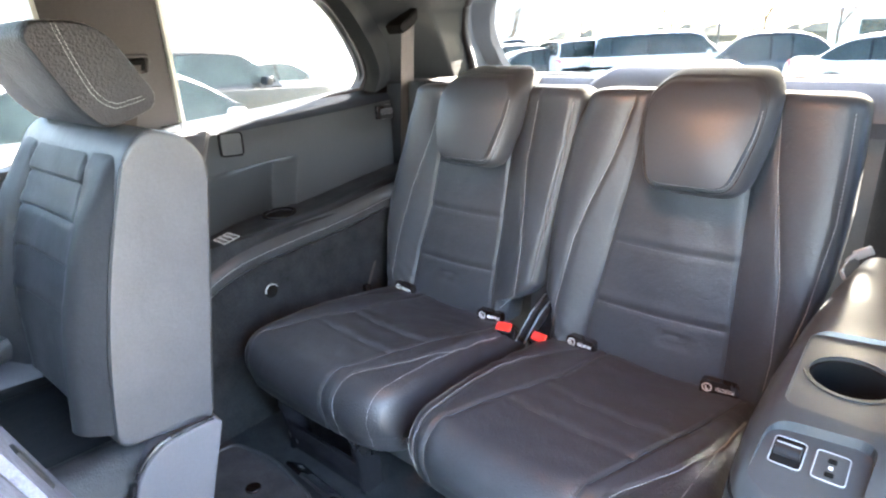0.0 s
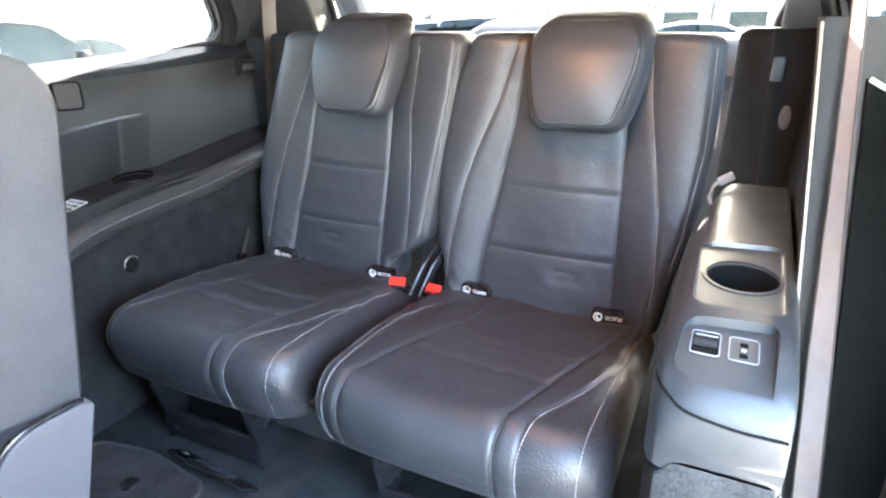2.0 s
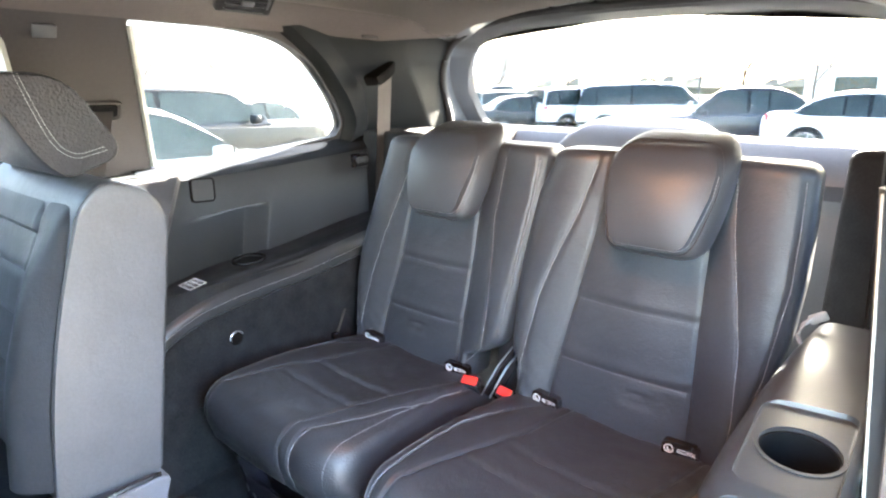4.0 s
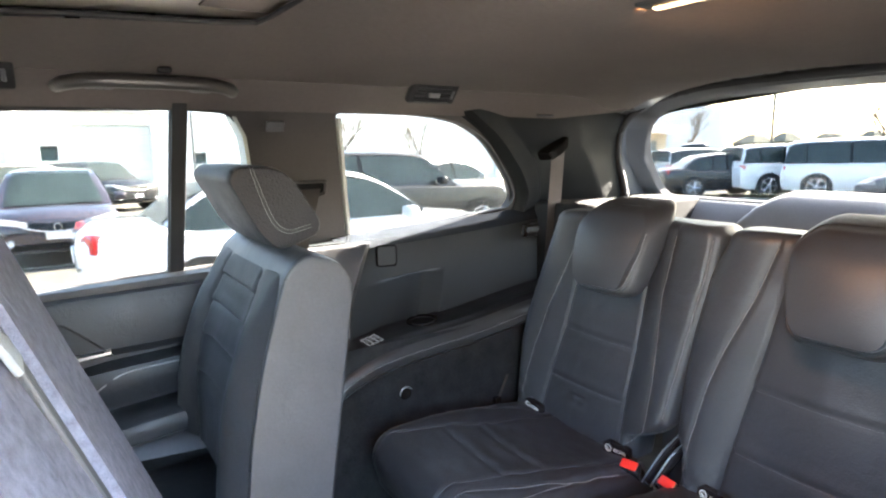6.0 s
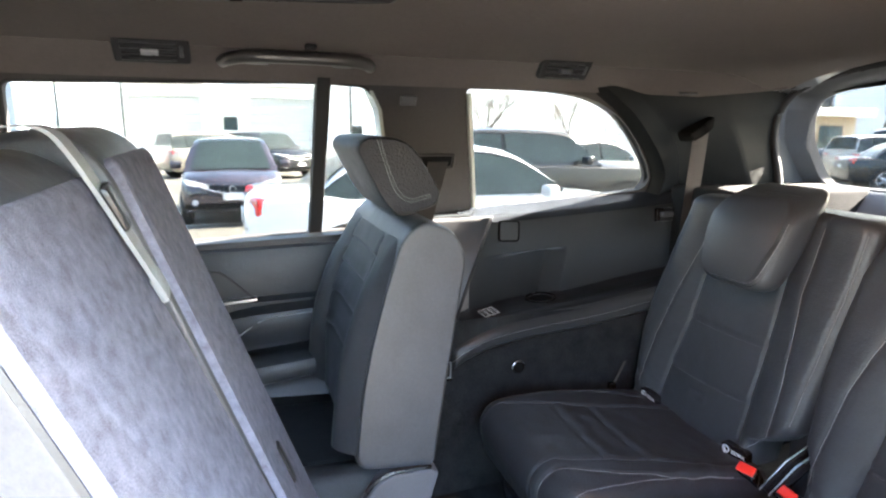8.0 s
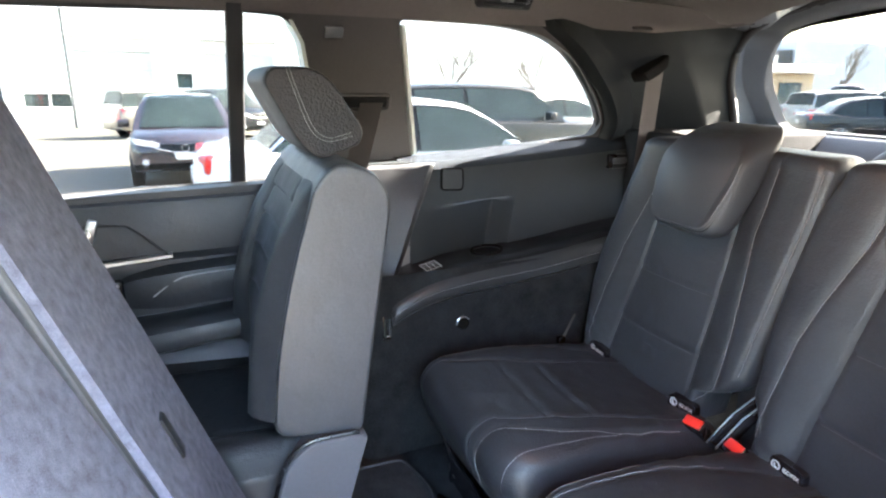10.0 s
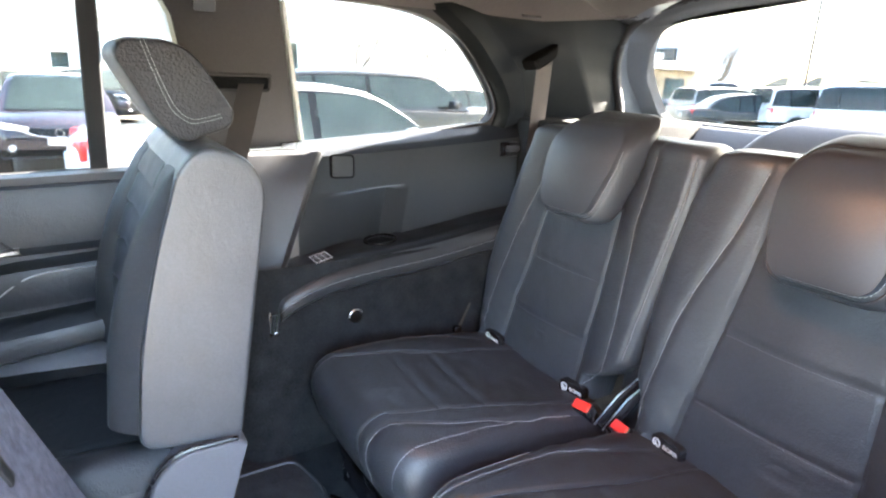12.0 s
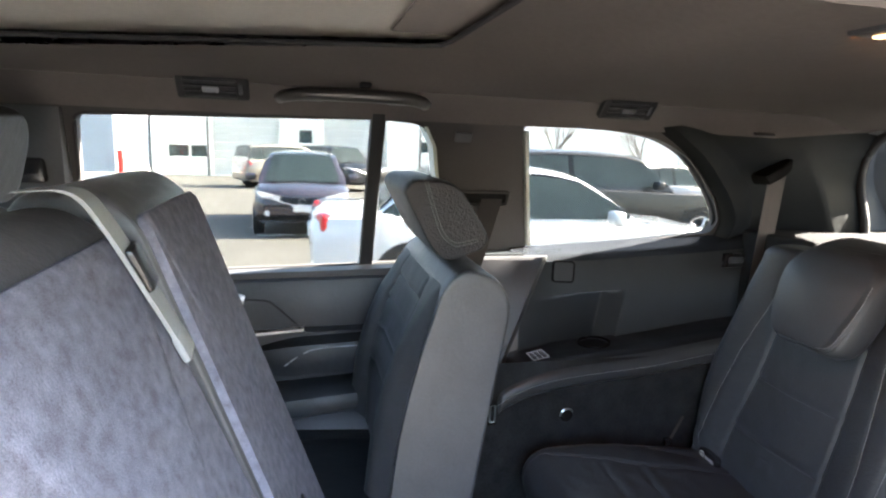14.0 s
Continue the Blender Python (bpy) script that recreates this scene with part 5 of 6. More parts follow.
part("end_cap", box((-0.545, -1.0, 1.672), (-0.505, -0.955, 1.700), 0.006, 2), PLASTIC, gh)
ch = thing("coat_hook", (-0.46, -1.05, 1.71), "small dark coat hook on the roof rail", "coat hook")
part("hook", box((-0.475, -1.062, roof_z(0.47, -1.05) - 0.008), (-0.452, -1.040, roof_z(0.47, -1.05) + 0.002), 0.003, 2), LINING, ch)
part("slot", box((-0.012, -0.03, -0.002), (0.012, 0.03, 0.002), 0.001, 1, m=pose(-0.585, -0.03, 1.652, 0, 30, 0)), PLASTIC, None)
bpy.context.view_layer.update()
slot_ob = scene.objects["slot"]
tagged(slot_ob, "small grey clip cover on the rear roof trim", "clip cover")
dome = thing("dome_lamp", (0.32, -0.667, 1.72), "warm lit strip lamp in the rear headliner", "ceiling lamp")
zc = roof_z(0.32, -0.667) - 0.001
part("bezel", box((0.258, -0.688, zc - 0.003), (0.392, -0.646, zc + 0.006), 0.003, 2), PLASTIC, dome)
part("lens", box((0.270, -0.6715, zc - 0.0055), (0.380, -0.6615, zc - 0.002), 0.002, 2), LAMP_LENS, dome, "bright warm lens")


# ---- second row ----
def second_headrest(parent, m, w, mirror=False):
    """Thick wedge head restraint that leans forward; drawn from a side outline."""
    o = rounded([(-0.152, 0.104), (-0.140, 0.126), (-0.055, 0.138), (0.024, 0.044), (0.020, 0.020), (-0.050, -0.016), (-0.086, 0.012)], [0.012, 0.015, 0.05, 0.02, 0.02, 0.03, 0.05], 6)
    bm = puffy(o, -w / 2, w / 2, lambda u, v, x: Vector((x, u, v)), 0.030, 6, 0.93)
    hr = part("headrest", merge(bm, None, m), LEATHER_GRAIN, parent, "grained black leather head restraint with stitched edges")
    lines = []
    for sx in (-1, 1):
        for d in (0.0, 0.006):
            pts = [(-0.116 + d, 0.129 - d * 0.2), (-0.092 + d, 0.078), (-0.068 + d, 0.036 + d * 0.4), (-0.042 + d * 0.4, 0.020 + d), (-0.018, 0.026 + d), (0.002, 0.034 + d)]
            lines.append([m @ Vector((sx * (w / 2 + 0.0003), p.y, p.z)) for p in smooth_line([(0, *q) for q in pts], 8)])
        edge_line = [(-0.139, 0.121), (-0.118, 0.072), (-0.086, 0.022), (-0.056, 0.0), (-0.03, 0.006), (-0.002, 0.020)]
        lines.append([m @ Vector((sx * (w / 2 - 0.004), p.y, p.z)) for p in smooth_line([(0, *q) for q in edge_line], 8)])
    for ln in lines:
        part("stitching", stitches([ln], 0.00045, 0.0050, 0.0020), THREAD, hr, "pale stitching")
    return hr


def second_back(name, m, w, h, felt, label, headrest=True, cover=True):
    s = thing(name, m.translation, label, "car seat", "second row seats")
    o = rounded([(0.0, 0.0), (0.002, h - 0.045), (-0.028, h - 0.006), (-0.090, h + 0.004), (-0.120, h - 0.030), (-0.145, h * 0.62), (-0.155, h * 0.32), (-0.150, 0.0)], [0.01, 0.05, 0.05, 0.03, 0.04, 0.1, 0.1, 0.03], 6)
    c = Vector((-0.075, h * 0.5))
    def slim(x, z):
        """The far shoulder draws in towards the top."""
        return x if felt or x > 0 else x * (1 - 0.24 * max(0.0, min(1.0, (z / h - 0.40) / 0.60)) ** 1.4)
    bm = puffy(o, -w / 2, w / 2, lambda u, v, x: Vector((slim(x, v), u, v)), 0.016, 5, 0.965)
    back = part("backrest", merge(bm, None, m), LEATHER_SOFT, s)
    # leather front with raised insert
    def fr(u, v):
        z = 0.03 + (h - 0.052) * v
        y = lerps([(0.0, -0.152), (h * 0.32, -0.158), (h * 0.62, -0.148), (h - 0.030, -0.122), (h, -0.10)], z)
        x = -w / 2 + 0.005 + (w - 0.010) * u
        a = abs(u - 0.5) * 2
        inner = 0.50 + 0.10 * math.sin(v * 3.0)
        y -= 0.034 * groove(a - 0.80, 0.22) * min(1.0, (1 - v) * 4) * (0.35 + 0.65 * min(1.0, (1 - v) * 1.8)) + 0.003
        y += 0.007 * groove(a - inner, 0.022)
        if a < inner:
            for k in (0.34, 0.53, 0.70, 0.84):
                y += 0.005 * groove(v - k, 0.010) - 0.003 * groove(v - k - 0.03, 0.03)
        y += 0.020 * max(0.0, (a - 0.86) / 0.14) ** 2 + 0.020 * max(0.0, (v - 0.90) / 0.10) ** 2
        return m @ Vector((slim(x, z), y, z))
    g = grid(72, 64, fr)
    bmesh.ops.solidify(g, geom=g.faces[:], thickness=-0.006)
    part("front_cover", g, LEATHER_SOFT, back, "black leather front with horizontal seams")
    for a in (-1, 1):
        seam = [fr(0.5 + a * (0.25 + 0.05 * math.sin((0.02 + 0.93 * k / 40) * 3.0)), 0.02 + 0.93 * k / 40) + m.to_3x3() @ Vector((0, -0.0008, 0)) for k in range(41)]
        part("seam", tube(seam, 0.0016, 6), RUBBER, back)
        part("stitching", stitches([[q + m.to_3x3() @ Vector((0.006 if a > 0 else -0.006, -0.0012, 0)) for q in seam]], 0.0005), THREAD, back)
    piping = []
    for sx in (-1, 1):
        line = [m @ Vector((slim(sx * (w / 2 - 0.004), p.y), *(c + (p - c) * 0.975))) for p in o[6:48]]
        piping.append(line)
    for ln in piping:
        part("piping", tube(ln, 0.0034, 6), LEATHER_DARK, back)
    if felt:
        fo = rounded([(-w / 2 + 0.004, 0.02), (-w / 2 + 0.004, h - 0.05), (w / 2 - 0.004, h - 0.05), (w / 2 - 0.004, 0.02)], 0.018, 5)
        fc = Vector((0, h * 0.5 - 0.015))
        part("back_panel", loft([[m @ Vector((fc.x + (p.x - fc.x) * k, yy, fc.y + (p.y - fc.y) * k)) for p in fo] for yy, k in ((-0.006, 1.0), (0.007, 1.0), (0.011, 0.985))]), FELT, back, "grey felt covering on the seat's back")
    if headrest:
        second_headrest(s, m @ pose(0, -0.052, h + 0.006), min(w * 0.62, 0.29))
    if cover:
        cv = rounded([(0.006, -0.01), (0.008, 0.002), (-0.01, 0.010), (-0.095, 0.0), (-0.130, -0.04), (-0.150, -0.20), (-0.02, -0.20)], [0.01, 0.02, 0.03, 0.04, 0.05, 0.01, 0.01], 5)
        for sx in (-1, 1):
            part("hinge_cover", merge(puffy(cv, sx * (w / 2 - 0.015) - 0.032, sx * (w / 2 - 0.015) + 0.032, lambda u, v, x: Vector((x, u, v)), 0.012, 4, 0.94), None, m), VINYL, s, "grey moulded hinge cover")
            xo = sx * (w / 2 - 0.015) + sx * 0.030
            part("hinge_rim", tube([m @ Vector((xo, p.x * 1.02 - 0.002, p.y + 0.004)) for p in cv[14:32]], 0.004, 8), BLACK, s)
    return s


SEAT2 = pose(-0.435, -0.880, 0.915, -8, 0, 0)
far2 = second_back("second_row_seat", SEAT2, 0.455, 0.468, False, "upright black leather second-row seat with grey side and leaning headrest")
def seat_cushion(parent, x0, x1, y0, y1, z):
    def f(u, v):
        x, y = x0 + (x1 - x0) * u, y0 + (y1 - y0) * v
        a = abs(u - 0.5) * 2
        zz = z + 0.025 * groove(a - 0.82, 0.15) - round_off((1 - a) * (x1 - x0) / 2, 0.04) - round_off((1 - v) * (y0 - y1), 0.07) + 0.02 * v
        zz -= 0.006 * groove(a - 0.6, 0.02)
        return Vector((x, y, zz))
    bm = grid(40, 40, f)
    bmesh.ops.solidify(bm, geom=bm.faces[:], thickness=0.03)
    ob = part("cushion", bm, LEATHER, parent)
    part("base", box((x0 + 0.01, y1 + 0.03, FLOOR_Z), (x1 - 0.01, y0, z - 0.02), 0.03, 3), PLASTIC, parent, "dark plastic seat base")
    return ob


seat_cushion(far2, -0.665, -0.205, -0.93, -1.50, 0.905)
# seat tilted forward on the door side, and its narrow middle part
TILT = 22.0
LEFT = pose(0.290, -1.043, 0.765, TILT, 0, 0)
near2 = second_back("second_row_seat", LEFT, 0.322, 0.85, True, "second-row seat tilted forward with a grey felt back and leather headrest")
part("lower_frame", box((0.15, -1.38, FLOOR_Z), (0.43, -1.04, 0.79), 0.03, 3), PLASTIC, near2, "dark plastic seat base")
MID = pose(-0.018, -1.051, 0.765, TILT - 2.0, 0, 0)
mid2 = second_back("middle_seat_back", MID, 0.270, 0.855, True, "narrow middle seatback tilted forward with a grey felt back", headrest=False, cover=False)
part("lower_frame", box((-0.14, -1.38, FLOOR_Z), (0.12, -1.04, 0.79), 0.03, 3), PLASTIC, mid2, "dark plastic seat base")
slotm = MID @ pose(0.02, 0.012, 0.36)
part("release_slot", box((-0.012, -0.004, -0.03), (0.012, 0.003, 0.03), 0.004, 2, m=slotm), RUBBER, mid2, "dark slot in the felt")
part("loose_tag", box((-0.006, -0.001, -0.016), (0.006, 0.003, 0.016), 0.001, 1, m=MID @ pose(0.03, 0.012, 0.22)), WHITE_INK, mid2, "small white fabric tag")
# tether strap over the felt
sm = LEFT
strap = thing("tether_strap", sm @ Vector((-0.16, 0.014, 0.65)), "pale grey tether strap with a black buckle over the felt", "strap")
def ribbon(m, pts, wd, th=0.002):
    bm = bmesh.new()
    rings = []
    pts = [Vector(p) for p in pts]
    for i, p in enumerate(pts):
        rings.append([m @ (p + Vector((a * wd / 2, b * th, 0))) for a, b in ((-1, 0), (1, 0), (1, 1), (-1, 1))])
    return loft(rings, bm)
part("webbing", ribbon(sm, smooth_line([(-0.105, -0.03, 0.860), (-0.112, 0.004, 0.846), (-0.120, 0.013, 0.815), (-0.138, 0.015, 0.74), (-0.150, 0.016, 0.685)], 5), 0.032, 0.004), STRAP_PALE, strap)
part("buckle", box((-0.016, -0.003, -0.022), (0.016, 0.007, 0.022), 0.004, 2, m=sm @ pose(-0.134, 0.018, 0.765, 0, 10, 0)), BLACK, strap, "black plastic buckle")
part("end_tab", box((-0.017, -0.003, -0.014), (0.017, 0.005, 0.014), 0.003, 2, m=sm @ pose(-0.152, 0.016, 0.680, 0, 10, 0)), STRAP_PALE, strap)

# ---- far rear door lining ----
door = part("door_1", holed([(-1.72, 0.62), (-1.70, 1.268), (-0.80, 1.292), (-0.80, 0.62)], [], lambda y, z, w: Vector((-0.695 - w, y, z)), 0.05), PLASTIC)
tagged(door, "dark closed rear door with padded lining", "car door", kind="structure")
ptop = loft([[Vector((x, y, z + dz)) for x, z in ((-0.69, 1.13), (-0.672, 1.15), (-0.668, 1.22), (-0.680, 1.262), (-0.73, 1.278), (-0.76, 1.27), (-0.76, 1.13))] for y, dz in ((-1.70, -0.012), (-1.2, 0.0), (-0.80, 0.008))])
part("upper_pad", ptop, LEATHER, door, "black padded door top")
part("trim_strip", loft([[Vector((x, y, z + (y + 1.63) * 0.070)) for x, z in ((-0.672, 1.108), (-0.662, 1.111), (-0.662, 1.117), (-0.672, 1.120))] for y in (-1.64, -1.17)]), CHROME, door, "thin bright trim strip")
pk = loft([[Vector((-0.70 + (x + 0.70) * k, y, 1.04 + (z - 1.04) * (0.4 + 0.6 * k) + (y + 1.63) * 0.05)) for x, z in ((-0.70, 1.00), (-0.660, 1.008), (-0.650, 1.035), (-0.643, 1.070), (-0.650, 1.088), (-0.70, 1.098))]
           for y, k in ((-1.31, 0.05), (-1.29, 0.35), (-1.26, 0.65), (-1.22, 0.88), (-1.18, 1.0), (-1.0, 1.0), (-0.82, 1.0))])
part("side_pad", pk, LEATHER, door)
def arm_ring(y, top, wide, thick):
    return [Vector((x, y, z)) for x, z in ((-0.70, top), (-0.668 + wide * 0.7, top + 0.004), (-0.668 + wide * 0.93, top - 0.004), (-0.668 + wide, top - 0.018), (-0.668 + wide * 0.97, top - thick * 0.8), (-0.668 + wide * 0.8, top - thick), (-0.70, top - thick))]


part("armrest", loft([arm_ring(*q) for q in ((-1.60, 1.090, 0.012, 0.02), (-1.56, 1.082, 0.03, 0.03), (-1.48, 1.052, 0.06, 0.04), (-1.40, 1.018, 0.085, 0.05), (-1.30, 1.004, 0.095, 0.055), (-1.20, 1.008, 0.095, 0.055), (-1.0, 1.022, 0.09, 0.05), (-0.82, 1.032, 0.085, 0.05))]), LEATHER, door, "black padded door armrest")
part("lower_pad", loft([[Vector((x, y, z + dz)) for x, z in ((-0.70, 0.955), (-0.622, 0.950), (-0.598, 0.934), (-0.580, 0.88), (-0.566, 0.76), (-0.556, 0.625), (-0.70, 0.625))] for y, dz in ((-1.42, -0.02), (-1.25, 0.0), (-0.82, 0.022))]), VINYL, door, "smooth grey lower door pad")
part("insert_edge", tube(smooth_line([(-0.667, -1.64, 1.215), (-0.666, -1.40, 1.222), (-0.666, -1.27, 1.220), (-0.666, -1.235, 1.205), (-0.666, -1.168, 1.139)], 6), 0.0022, 6), RUBBER, door)
part("pad_seam", tube(smooth_line([(-0.652, -1.215, 1.062), (-0.645, -1.175, 1.092), (-0.642, -1.13, 1.106), (-0.640, -1.0, 1.112), (-0.640, -0.84, 1.118)], 6), 0.0016, 6), THREAD, door)
part("map_pocket", box((-0.69, -1.63, 0.66), (-0.64, -0.84, 0.80), 0.03, 3), PLASTIC, door)
sp_o = rounded([(-1.60, 1.138), (-1.60, 1.235), (-1.52, 1.238), (-1.435, 1.145)], [0.012, 0.02, 0.03, 0.01], 5)
part("speaker_grille", loft([[Vector((-0.668 + w, p.x, p.y)) for p in sp_o] for w in (-0.004, 0.004)]), CHROME, door, "bright metal speaker grille")
part("seat_switch", box((-0.668, -1.45, 1.213), (-0.655, -1.385, 1.232), 0.004, 2), CHROME, door, "bright seat switch")
part("seat_switch", box((-0.668, -1.39, 1.165), (-0.655, -1.325, 1.184), 0.004, 2), CHROME, door)
part("seat_switch", box((-0.006, -0.009, -0.03), (0.006, 0.009, 0.03), 0.004, 2, m=pose(-0.661, -1.318, 1.208, -18, 0, 0)), CHROME, door)
part("latch_recess", box((-0.672, -1.42, 1.045), (-0.657, -1.27, 1.105), 0.012, 3), BLACK, door)
part("door_lever", tube(smooth_line([(-0.655, -1.39, 1.068), (-0.642, -1.34, 1.066), (-0.640, -1.30, 1.078), (-0.650, -1.285, 1.10)], 5), 0.010, 8), CHROME, door, "satin chrome door lever")
part("window_switch", box((-0.64, -1.38, 1.018), (-0.615, -1.33, 1.035), 0.005, 2), CHROME, door)

# ---- front of the cabin ----
bp_ = loft([[Vector((-0.66, -1.70, 0.6)), Vector((-0.66, -1.84, 0.6)), Vector((-0.74, -1.84, 0.6)), Vector((-0.74, -1.70, 0.6))],
            [Vector((-0.68, -1.66, 1.25)), Vector((-0.68, -1.82, 1.25)), Vector((-0.76, -1.82, 1.25)), Vector((-0.76, -1.66, 1.25))],
            [Vector((-0.585, -1.63, 1.64)), Vector((-0.585, -1.79, 1.64)), Vector((-0.64, -1.79, 1.64)), Vector((-0.64, -1.63, 1.64))]])
pillar_b = part("trim_pillar_middle", bp_, PLASTIC)
tagged(pillar_b, "dark middle pillar trim between the doors", "pillar trim", kind="structure")
fb = thing("seat_belt", (-0.64, -1.72, 1.2), "pale seat belt with guide on the middle pillar", "seat belt", "seat belts")
fbw = grid(2, 14, lambda u, v: Vector((-0.63 - 0.03 * v, -1.74 + 0.045 * u, 1.52 - 0.6 * v)))
bmesh.ops.solidify(fbw, geom=fbw.faces[:], thickness=0.0015)
part("webbing", fbw, WEBBING_LIT, fb)
part("guide", box((-0.66, -1.76, 1.49), (-0.60, -1.67, 1.54), 0.008, 2), BLACK, fb)
for x in (-0.38, 0.38):
    fs = second_back("front_seat", pose(x, -1.80, 0.95, -14, 0, 0), 0.50, 0.50, False, "black leather front seat with headrest", headrest=False)
    ho = rounded([(-0.13, 0.0), (-0.135, 0.12), (-0.10, 0.17), (0.10, 0.17), (0.135, 0.12), (0.13, 0.0)], 0.04, 5)
    m = pose(x, -1.80, 0.95, -14, 0, 0)
    part("headrest", merge(puffy(ho, -0.115, -0.005, lambda u, v, w: Vector((u, w, v + 0.525)), 0.03, 5, 0.85), None, m), LEATHER, fs)
    seat_cushion(fs, x - 0.25, x + 0.25, -1.90, -2.42, 0.90)
dash = loft([[Vector((x, y, z)) for y, z in ((-2.5, 0.62), (-2.55, 1.0), (-2.62, 1.12), (-2.95, 1.16), (-3.0, 0.62))] for x in (-0.72, 0.72)])
tagged(part("dashboard", dash, PLASTIC), "dark plastic dashboard across the car's front", "dashboard", kind="structure")
ws = loft([[Vector((x, y, z + w)) for x, y, z in ((-0.70, -2.98, 1.19), (0.70, -2.98, 1.19), (0.57, -2.28, 1.66), (-0.57, -2.28, 1.66))] for w in (0, 0.004)])
wso = part("window_8", ws, GLASS, smooth=False)
wso.visible_shadow = False
tagged(wso, "clear glass windscreen of the car", "window", kind="structure")

# floor box with cap and switch plate
mat_ = thing("floor_mat", (-0.36, -0.76, FLOOR_Z), "charcoal floor mat with a raised rim in the footwell", "floor mat")
mo = rounded([(-0.52, -0.98), (-0.52, -0.70), (-0.40, -0.675), (-0.22, -0.70), (-0.20, -0.98)], 0.03, 5)
part("mat", loft([[Vector((p.x, p.y, FLOOR_Z + w)) for p in mo] for w in (0.001, 0.010)]), CARPET, mat_)
part("rim", tube([Vector((p.x, p.y, FLOOR_Z + 0.011)) for p in mo + mo[:1]], 0.0040, 6), PLASTIC, mat_)
part("cap", disc((-0.352, -0.758, FLOOR_Z + 0.010), (0, 0, 1), 0.017, 0.004), BLACK, mat_, "round black cap")
pl = thing("floor_switch_plate", (-0.235, -0.665, 0.63), "black plate with small switches at the seat's foot", "switch plate")
plm = pose(-0.232, -0.672, 0.622, -38, 0, -5)
part("plate", box((-0.105, -0.024, -0.005), (0.105, 0.024, 0.004), 0.004, 2, m=plm), BLACK, pl)
for k in range(4):
    part("switch", box((-0.085 + 0.042 * k, -0.006, 0.003), (-0.072 + 0.042 * k, 0.006, 0.0052), 0.002, 2, m=plm), PLASTIC_GREY, pl)


# ---- outside ----
def lot_z(x):
    """The car park is level round the car and falls gently towards the workshop."""
    return -0.024 * max(0.0, min(-x, 60.0) - 2.0)


LOT_X = (-350, -120, -60, -45, -33, -24, -16, -10, -6, -2, 0, 20, 60, 350)
gp = loft([[Vector((x, -350 + 35 * k, lot_z(x))) for k in range(21)] for x in LOT_X], cap=False, closed=False)
ground = part("ground", gp, ASPHALT, smooth=False)
tagged(ground, "pale sunlit asphalt of a car park", "ground", kind="structure")
lines = bmesh.new()
for x in (-1.55, -4.05, -7.1, -10.2):
    box((x - 0.05, -2.0, lot_z(x) - 0.01), (x + 0.05, 3.4, lot_z(x) + 0.006), 0, 1, lines)
for k in range(10):
    box((-24 + 2.8 * k, 16.0, lot_z(-24 + 2.8 * k) - 0.01), (-23.9 + 2.8 * k, 21.0, lot_z(-24 + 2.8 * k) + 0.006), 0, 1, lines)
tagged(part("road_lines", lines, LINE_PAINT, smooth=False), "white painted parking lines", "road marking", kind="structure")


